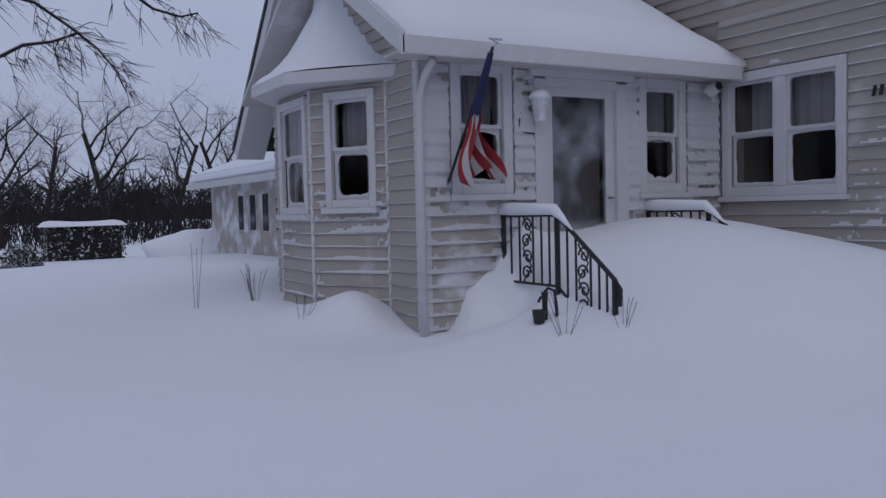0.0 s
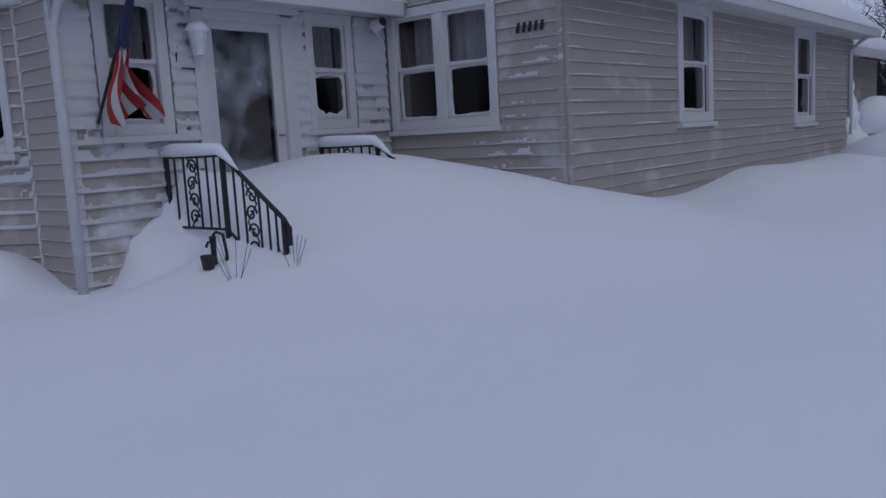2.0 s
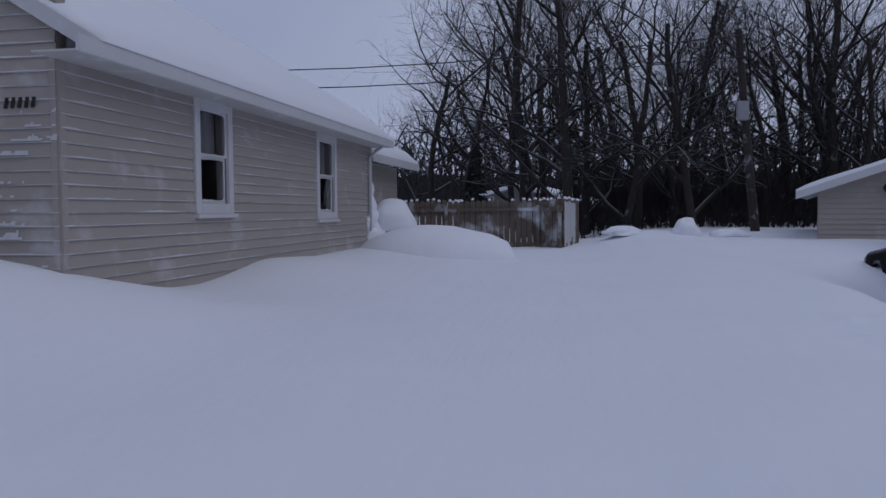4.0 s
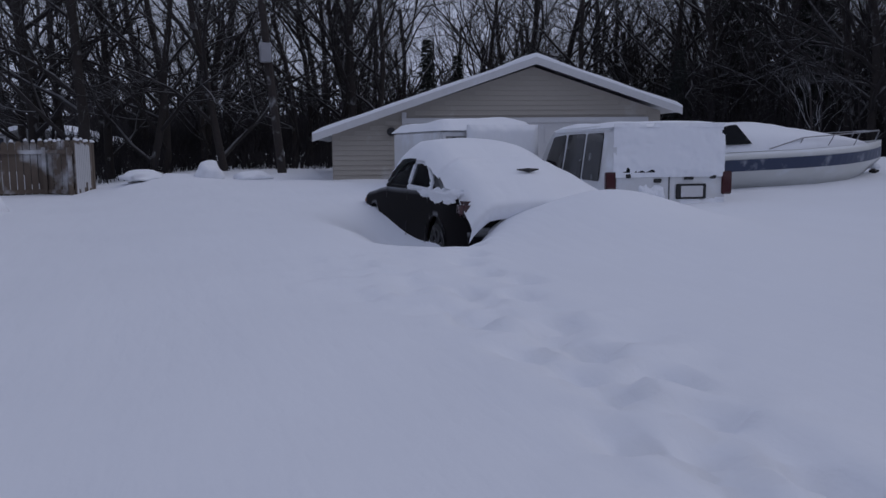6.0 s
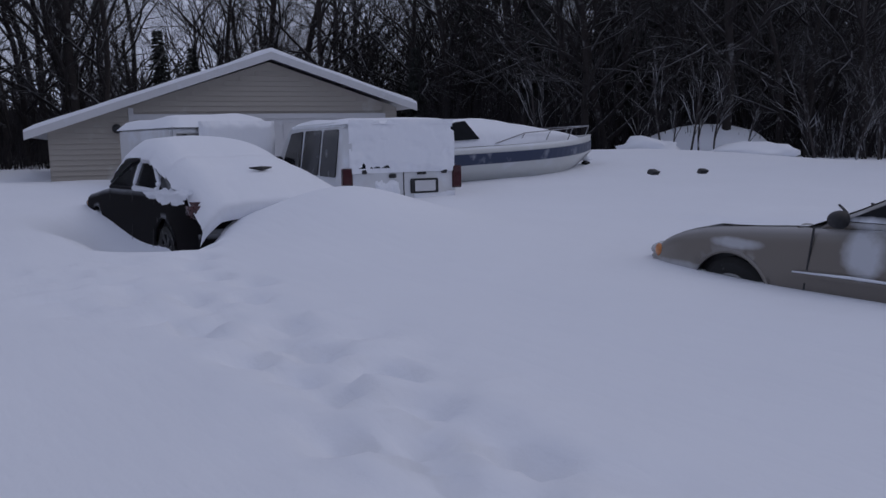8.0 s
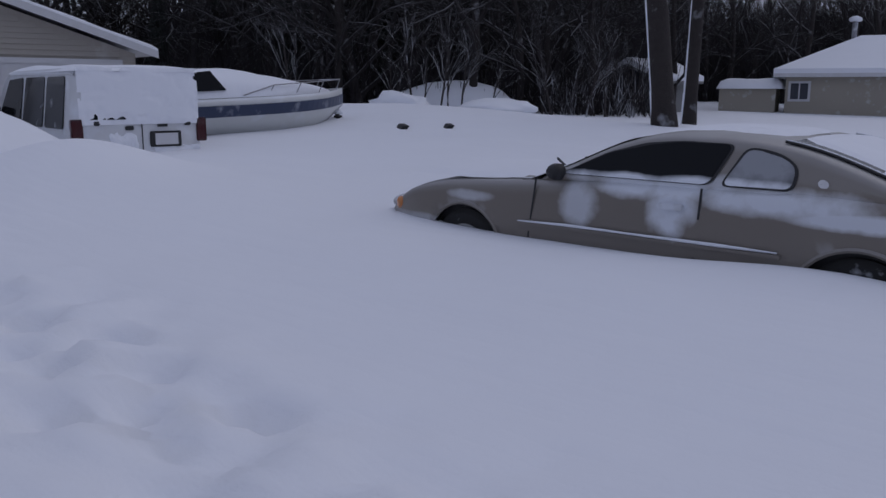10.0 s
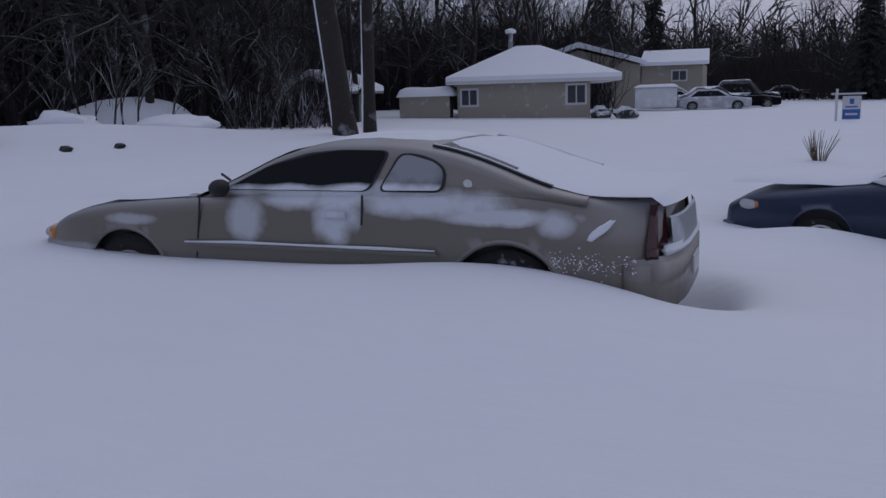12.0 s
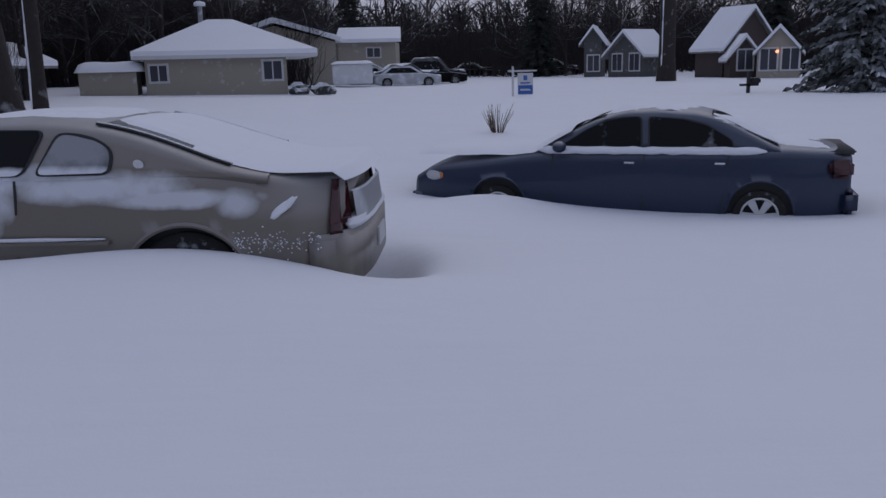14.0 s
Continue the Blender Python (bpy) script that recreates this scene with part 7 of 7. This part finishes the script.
# far tree line all round
tm = TreeMesh()
for k in range(2600):
    a, d = radians(rw.uniform(0, 360)), rw.uniform(120, 190)
    x, y = d * math.cos(a), d * math.sin(a)
    h = rw.uniform(9, 16) if not 50 < math.degrees(a) < 130 else rw.uniform(4, 8)
    p = Vector((x, y, height(x, y) - 0.3))
    tm.tube([p, p + Vector((rw.uniform(-1, 1), rw.uniform(-1, 1), h * 0.55)), p + Vector((rw.uniform(-2, 2), rw.uniform(-2, 2), h))], [0.2, 0.15, 0.05], 3)
    for q in range(9):
        s_ = p + Vector((0, 0, h * rw.uniform(0.2, 0.9)))
        e = s_ + Vector((rw.uniform(-4, 4), rw.uniform(-4, 4), rw.uniform(0.5, 4.0)))
        tm.tube([s_, s_.lerp(e, 0.5) + Vector((0, 0, rw.uniform(-0.5, 0.8))), e], [0.13, 0.1, 0.04], 3)
tagged(new("backdrop_woods", tm.mesh("backdrop_woods", FARTWIG, False)), "distant belt of bare woodland", "woods", kind="stuff")
bm = bmesh.new()
ring = []
for k in range(241):
    a = 2 * math.pi * k / 240
    deg = math.degrees(a)
    low = 50 < deg < 130
    h = (3.0 if low else 9.5) + 2.0 * noise.noise(Vector((math.cos(a) * 9, math.sin(a) * 9, 0))) + 1.2 * noise.noise(Vector((math.cos(a) * 40, math.sin(a) * 40, 3)))
    ring.append((bm.verts.new((195 * math.cos(a), 195 * math.sin(a), -2)), bm.verts.new((197 * math.cos(a), 197 * math.sin(a), h))))
for a, b in zip(ring, ring[1:]):
    bm.faces.new((a[0], b[0], b[1], a[1]))
tagged(part("backdrop", bm, FARTWIG), "dark wooded rise on the horizon", "hill", kind="structure")

# utility pole with its box
up = tagged(thing("utility_pole", pose(27.0, -5.2, 0.6)), "leaning wooden pole carrying a pale metal box", "pole")
part("pole", tube([(0, 0, -0.3), (0.05, 0.3, 3.0), (0.1, 0.55, 6.2)], [0.14, 0.12, 0.1], 9), BARK, up)
part("box", box((-0.25, 0.3, 3.55), (-0.05, 0.62, 4.1), 0.02), COPPER, up)
for z0, y1, z1 in ((6.0, 30, 7.0), (5.4, 30, 6.4)):
    pts = [(26.95 + 2 * k / 10, -4.9 + 30 * k / 10, 0.6 + z0 + (z1 - z0) * k / 10 - 0.8 * math.sin(math.pi * k / 10)) for k in range(11)]
    tagged(part("overhead_wire", tube(pts, 0.018, 4), PLASTICBLK), "thin black sagging overhead wire", "wire")

# snow-topped heaps at the edge of the wood
for x, y, s, k in ((21.5, -2.6, (0.5, 0.45, 0.5), 1), (21.9, -3.6, (0.5, 0.6, 0.25), 2), (22.0, -1.2, (0.8, 0.7, 0.25), 4), (16.8, -19.5, (1.4, 0.9, 0.5), 5), (14.6, -21.0, (1.8, 1.2, 0.45), 6), (19.5, -18.5, (0.9, 0.7, 0.35), 7)):
    ob = part("snow_mound", lump([q * 0.65 for q in s], k, 0.45), SNOW, smooth=True)
    ob.location = (x, y, height(x, y) + 0.04)
    tagged(ob, "snow-covered heap at the edge of the wood", "snow", kind="stuff")
dome = part("covered_boat", lump((1.2, 2.15, 0.95), 9, 0.12), SNOW, smooth=True)
dome.location = (19.35, -25.7, 1.1)
dome.rotation_euler = (0, 0, radians(-54))
tagged(dome, "long hooped cover under deep snow", "cover")

# ---------- neighbours ----------


def far_window(parent, p, along, w, h, out, lit=None):
    al, o = Vector(along), Vector(out)
    q = [Vector(p), Vector(p) + al * w, Vector(p) + al * w + Vector((0, 0, h)), Vector(p) + Vector((0, 0, h))]
    fr = part("window", prism([q[0] - al * 0.1 - Vector((0, 0, 0.1)), q[1] + al * 0.1 - Vector((0, 0, 0.1)), q[2] + al * 0.1 + Vector((0, 0, 0.1)), q[3] - al * 0.1 + Vector((0, 0, 0.1))], o * 0.04), TRIM, parent)
    mid = (q[0] + q[1]) / 2
    for a, b in ((q[0], mid - al * 0.03), (mid + al * 0.03, q[1])):
        part("pane", prism([a + o * 0.042, b + o * 0.042, b + o * 0.042 + Vector((0, 0, h)), a + o * 0.042 + Vector((0, 0, h))], o * 0.012), lit or DARKWIN, fr)
    return fr


nh = tagged(thing("neighbour_house"), "low tan house with a snow-covered hip roof", "house")
A, B_ = Vector((11.75, -40.3, 0)), Vector((5.6, -41.4, 0))
al = (B_ - A).normalized()
bk = Vector((al.y, -al.x, 0))
bk = bk if bk.y < 0 else -bk
quad = [A, B_, B_ + bk * 8, A + bk * 8]
part("wall", prism([p + Vector((0, 0, -0.3)) for p in quad], (0, 0, 2.65)), TANHOUSE, nh)
ev = [A - al * 0.5 - bk * 0.5, B_ + al * 1.4 - bk * 0.5, B_ + al * 1.4 + bk * 8.5, A - al * 0.5 + bk * 8.5]
part("eave", prism([p + Vector((0, 0, 2.3)) for p in ev], (0, 0, 0.16)), TRIM, nh)
c1, c2 = (A + B_) / 2 + al * -0.3 + bk * 4, (A + B_) / 2 + al * 0.9 + bk * 4
bm = bmesh.new()
ve = [bm.verts.new(p + Vector((0, 0, 2.46))) for p in ev] + [bm.verts.new(c + Vector((0, 0, 4.05))) for c in (c1, c2)]
vt = [bm.verts.new(p.co + Vector((0, 0, 0.2))) for p in ve]
for q in ((0, 1, 5, 4), (1, 2, 5), (2, 3, 4, 5), (3, 0, 4)):
    bm.faces.new([vt[i] for i in q])
for i in range(4):
    bm.faces.new((ve[i], ve[(i + 1) % 4], vt[(i + 1) % 4], vt[i]))
bmesh.ops.recalc_face_normals(bm, faces=bm.faces)
part("roof_snow", bm, SNOW, nh)
far_window(nh, A + al * 0.22 - bk * 0.003 + Vector((0, 0, 1.35)), al, 0.7, 0.68, -bk)
far_window(nh, B_ - al * 1.05 - bk * 0.003 + Vector((0, 0, 1.32)), al, 0.8, 0.8, -bk)
part("chimney", tube([c1 + Vector((0.3, 0, 3.9)), c1 + Vector((0.3, 0, 4.9))], 0.12, 8), COPPER, nh)
part("vent_cap", lump((0.3, 0.3, 0.2), 2, sub=2), SNOW, nh, smooth=True).location = c1 + Vector((0.3, 0, 4.95))
for k in range(2):
    far_window(nh, B_ + al * 0.004 + bk * (0.8 + 1.6 * k) + Vector((0, 0, 1.2)), bk, 0.7, 0.9, al)
shed = tagged(thing("garden_shed"), "small tan shed with a barrel roof of snow", "shed")
S0, S1 = Vector((14.4, -39.5, 0)), Vector((12.1, -40.1, 0))
part("wall", prism([S0 + Vector((0, 0, 0)), S1, S1 + bk * 2.4, S0 + bk * 2.4], (0, 0, 1.85)), TANHOUSE, shed)
sv = cap([(S0.x + 0.2, S0.y + 0.2), (S1.x - 0.15, S1.y + 0.2), (S1.x - 0.7, S1.y - 2.6), (S0.x - 0.3, S0.y - 2.6)], 1.8, 0.5, 2)
part("roof_snow", sv, SNOW, shed, smooth=True)
for x, y, k in ((5.0, -40.6, 1), (3.9, -40.4, 2)):
    ob = part("shrub", lump((0.5, 0.4, 0.4), k, 0.5), LEAFHEDGE)
    ob.location = (x, y, height(x, y) + 0.15)
    tagged(ob, "dark shrub half buried by the house wall", "shrub")

bh = tagged(thing("tan_house"), "two-storey tan house with snowy roofs", "house")
part("wall", prism([(12, -60, 0.3), (4.1, -61.5, 0.3), (4.1, -61.5, 3.6), (8.2, -60.7, 4.7), (12, -60, 3.6)], (-1, -8, 0)), TANHOUSE, bh)
part("roof", prism([(12.5, -59.5, 3.5), (8.2, -60.3, 4.9), (3.7, -61.2, 3.6), (3.7, -61.2, 3.9), (8.2, -60.3, 5.25), (12.5, -59.5, 3.8)], (-1, -9, 0)), SNOW, bh)
part("wing_wall", prism([(4.0, -62, 0.3), (-0.1, -62.4, 0.3), (-0.1, -62.4, 3.55), (4.0, -62, 3.55)], (-0.5, -6, 0)), TANHOUSE, bh)
part("wing_roof", prism([(4.1, -61.5, 3.5), (-0.5, -61.9, 3.5), (-0.6, -64.5, 4.4), (3.9, -64.2, 4.4)], (0, 0, 0.25)), SNOW, bh)
far_window(bh, (1.9, -62.19, 2.5), (-1, -0.09, 0), 0.9, 0.6, (0, 1, 0))
part("chimney", box((8.6, -64, 4.6), (9.1, -64.5, 5.9)), GREYHOUSE, bh)

tr2 = tagged(thing("cargo_trailer"), "white cargo trailer under snow", "trailer")
part("body", box((4.1, -54.5, 0.75), (1.6, -57, 2.0), 0.06), WHITEP, tr2)
part("snow_cap", cap([(1.5, -57.1), (4.2, -57.1), (4.2, -54.4), (1.5, -54.4)], 2.0, 0.2, 5), SNOW, tr2, smooth=True)


def far_car(name, x, y, turn, paint, label, tall=0.0, snow=0.14):
    z = height(x, y) - 0.12
    ob = tagged(thing(name, pose(x, y, z, 0, 0, turn)), label, "car", "parked cars down the street")
    tops = [(-2.2, 0.75), (-2.0, 0.9), (1.0, 0.92), (2.1, 0.75)]
    roof = [(-1.7 - tall, 0.9), (-1.1 - tall, 1.35 + tall), (0.2, 1.38 + tall), (0.95, 0.92)]
    part("body", car_body(-2.2, 2.2, 0.87, tops, (1.35, -1.35), 0.35), paint, ob, smooth=True)
    part("roof", cabin(-1.75 - tall, 1.0, roof, 0.82, 0.9, 0.35), paint, ob, smooth=True)
    for s in (1, -1):
        part("side_window", side_pane([(0.7, 0.93), (0.2, 1.26 + tall), (-1.0 - tall, 1.26 + tall), (-1.45 - tall, 0.93)], s, 0.82, 0.9, 0.35, 0.006), AUTOGLASS, ob)
        for wx in (1.35, -1.35):
            wheel(ob, wx, s * 0.75, 0.32, s)

    def top(u, v):
        q = max(soft(tops, u, 0.12) + 0.03, soft(roof, u, 0.09) + 0.03)
        return (u, v, q), (0, 0, 1)

    snow_dab(ob, surface_patch(top, -2.1, 2.1, -0.75, 0.75, x, snow, -0.5, 30, 16))
    return ob


far_car("parked_car", -0.6, -57.0, 185, SILVERP, "silver car buried in snow on the street")
far_car("parked_car", -2.8, -61.0, 180, BLACKP, "dark estate car with snow on its roof", 0.4)
far_car("parked_car", 1.6, -62.5, 185, SILVERP, "snow-covered car beside the white trailer")
far_car("parked_pickup", -16.5, -84.0, 170, BLACKP, "dark pickup far down the street", 0.2)
far_car("parked_car", -9.0, -90.0, 170, BLACKP, "dark car far down the street")
far_car("parked_car", -24.5, -62.0, 160, GREYHOUSE, "grey car in a far driveway", 0.2)


def gabled(name, x, y, turn, w, d, h, rise, material, label, over=0.4, windows=2, glow=False):
    z = height(x, y) - 0.4
    ob = tagged(thing(name, pose(x, y, z, 0, 0, turn)), label, "house", "houses across the street")
    part("wall", prism([(-w / 2, 0, 0), (w / 2, 0, 0), (w / 2, 0, h), (0, 0, h + rise), (-w / 2, 0, h)], (0, -d, 0)), material, ob)
    k = rise / (w / 2)
    for s in (1, -1):
        xe = s * (w / 2 + over)
        part("roof", prism([(xe, over, h - k * over), (0, over, h + rise), (0, over, h + rise + 0.1), (xe, over, h - k * over + 0.1)], (0, -d - 2 * over, 0)), GREYHOUSE, ob)
        part("roof_snow", prism([(xe, over - 0.02, h - k * over + 0.1), (0, over - 0.02, h + rise + 0.1), (0, over - 0.02, h + rise + 0.35), (xe, over - 0.02, h - k * over + 0.3)], (0, -d - 2 * over, 0)), SNOW, ob)
    for i in range(windows):
        far_window(ob, (-w / 2 + w * (i + 0.5) / windows - 0.5, 0.003, 0.9), (1, 0, 0), 0.9, 1.2, (0, 1, 0))
    if h > 4:
        far_window(ob, (-0.5, 0.003, h + 0.1), (1, 0, 0), 0.9, 1.0, (0, 1, 0))
    if glow:
        bm = bmesh.new()
        bmesh.ops.create_uvsphere(bm, u_segments=8, v_segments=6, radius=0.1, matrix=Matrix.Translation((0.1, 0.15, 1.95)))
        part("porch_lamp", bm, GLOW, ob, "lit orange porch lamp")
    return ob


gabled("street_house", -23.4, -56.0, 22, 4.8, 2.5, 2.3, 2.4, BROWNHOUSE, "dark brown house with a steep snowy roof", over=0.3)
gabled("street_house", -22.4, -50.0, -28, 2.4, 4, 1.9, 1.3, TANHOUSE, "small tan gabled house with a lit porch lamp", over=0.25, glow=True)
gabled("street_house", -21.9, -53.5, -10, 1.8, 2.5, 1.7, 1.1, BROWNHOUSE, "dark gabled porch of the street house", windows=1, over=0.3)
gabled("street_house", -17.6, -64.6, -58, 3.4, 2.8, 2.1, 1.5, DARKHOUSE, "grey bungalow with a snowy roof")
gabled("street_house", -16.3, -69.2, -20, 1.4, 4, 3.3, 0.9, DARKHOUSE, "dark house far down the street", windows=1)
gabled("far_shed", 15.9, -33.2, -10, 2.4, 2.4, 1.7, 0.5, GREYHOUSE, "low shed at the edge of the wood", windows=1)
gabled("far_shed", 52.0, 4.0, 80, 8, 8, 1.6, 1.0, GREYHOUSE, "low house beyond the trees", windows=2)

# estate sign by the street
sign = tagged(thing("yard_sign", pose(-3.75, -33.0, height(-3.75, -33) - 0.1, 0, 0, -8)), "white sign post with a blue and white hanging board", "sign")
part("post", box((0.12, -0.04, 0), (0.2, 0.04, 1.2), 0.005), TRIM, sign)
part("arm", box((-0.75, -0.035, 1.0), (0.35, 0.035, 1.06), 0.005), TRIM, sign)
bd = part("board", box((-0.6, -0.02, 0.15), (-0.02, 0.02, 0.95), 0.004), TRIM, sign)
part("blue_panel", box((-0.58, 0.021, 0.17), (-0.04, 0.026, 0.5)), SIGNBLUE, bd, "blue lower half")
part("bar", box((-0.5, 0.027, 0.3), (-0.12, 0.03, 0.37)), TRIM, bd)
part("bar", box((-0.5, 0.021, 0.56), (-0.12, 0.026, 0.61)), SIGNBLUE, bd)
part("emblem", box((-0.38, 0.021, 0.68), (-0.24, 0.026, 0.86)), SIGNBLUE, bd)
post = tagged(thing("mailbox", pose(-11.3, -29.8, height(-11.3, -29.8) - 0.1)), "dark mailbox post with a crossarm", "mailbox")
part("post", box((-0.05, -0.05, 0), (0.05, 0.05, 0.85)), IRON, post)
part("arm", box((-0.35, -0.05, 0.35), (0.3, 0.05, 0.43)), IRON, post)
part("box", box((-0.4, -0.12, 0.43), (-0.05, 0.12, 0.62), 0.04), IRON, post)
# twiggy bush before the blue car's hood
tm = TreeMesh()
for k in range(38):
    a = rw.uniform(0, 6.28)
    p = Vector((0.05 * math.cos(a), 0.05 * math.sin(a), -0.1))
    q = rw.random() ** 0.5
    e = Vector((0.3 * math.cos(a) * q, 0.3 * math.sin(a) * q, rw.uniform(0.28, 0.52)))
    tm.tube([p, p.lerp(e, 0.5) + Vector((0.02, 0.02, 0.02)), e], [0.008, 0.006, 0.003], 3)
o = tagged(new("twig_bush", tm.mesh("twig_bush", mat("pale_twigs", (0.16, 0.12, 0.08), 0.9))), "small bush of bare pale twigs", "bush")
o.location = (-0.5, -16.4, height(-0.5, -16.4))

# ---------- garden behind the house ----------
hedge = tagged(thing("hedge"), "clipped dark hedge with a flat snow top", "hedge")
bm = bmesh.new()
rh = random.Random(7)
for k in range(4200):
    x, y, z = rh.uniform(2.9, 4.75), rh.uniform(21.7, 22.9), rh.uniform(0.5, 1.45)
    if min(x - 2.9, 4.75 - x, y - 21.7, 22.9 - y, 1.45 - z) > 0.14:
        continue
    a, b = Vector((rh.uniform(-1, 1), rh.uniform(-1, 1), rh.uniform(-1, 1))) * 0.06, Vector((rh.uniform(-1, 1), rh.uniform(-1, 1), rh.uniform(-1, 1))) * 0.06
    p = Vector((x, y, z))
    bm.faces.new((bm.verts.new(p - a), bm.verts.new(p + b), bm.verts.new(p + a)))
part("leaves", bm, LEAFHEDGE, hedge)
part("core", box((3.0, 21.8, 0.3), (4.65, 22.8, 1.35)), TWIG, hedge)
part("snow_cap", cap([(2.85, 21.65), (4.8, 21.65), (4.8, 22.95), (2.85, 22.95)], 1.42, 0.14, 3), SNOW, hedge, smooth=True)
bm = bmesh.new()
for k in range(1600):
    q = Vector((rh.gauss(0, 1), rh.gauss(0, 1), rh.gauss(0, 1))).normalized() * rh.uniform(0.7, 1)
    p = Vector((q.x * 0.42, q.y * 0.42, abs(q.z) * 0.55))
    a, b = Vector((rh.uniform(-1, 1), rh.uniform(-1, 1), rh.uniform(-1, 1))) * 0.05, Vector((rh.uniform(-1, 1), rh.uniform(-1, 1), rh.uniform(-1, 1))) * 0.05
    bm.faces.new((bm.verts.new(p - a), bm.verts.new(p + b), bm.verts.new(p + a)))
ob = part("round_bush", bm, LEAFHEDGE)
ob.location = (2.3, 19.3, height(2.3, 19.3) - 0.05)
tagged(ob, "small round dark bush dusted with snow", "bush")
for x, y, s, k in ((6.2, 20.5, (1.3, 0.8, 0.55), 1), (7.3, 20.8, (1.2, 0.8, 0.85), 2)):
    ob = part("snow_heap", lump(s, k), SNOW, smooth=True)
    ob.location = (x, y, height(x, y) + 0.05)
    tagged(ob, "mound of snow by the rear wing", "snow", kind="stuff")
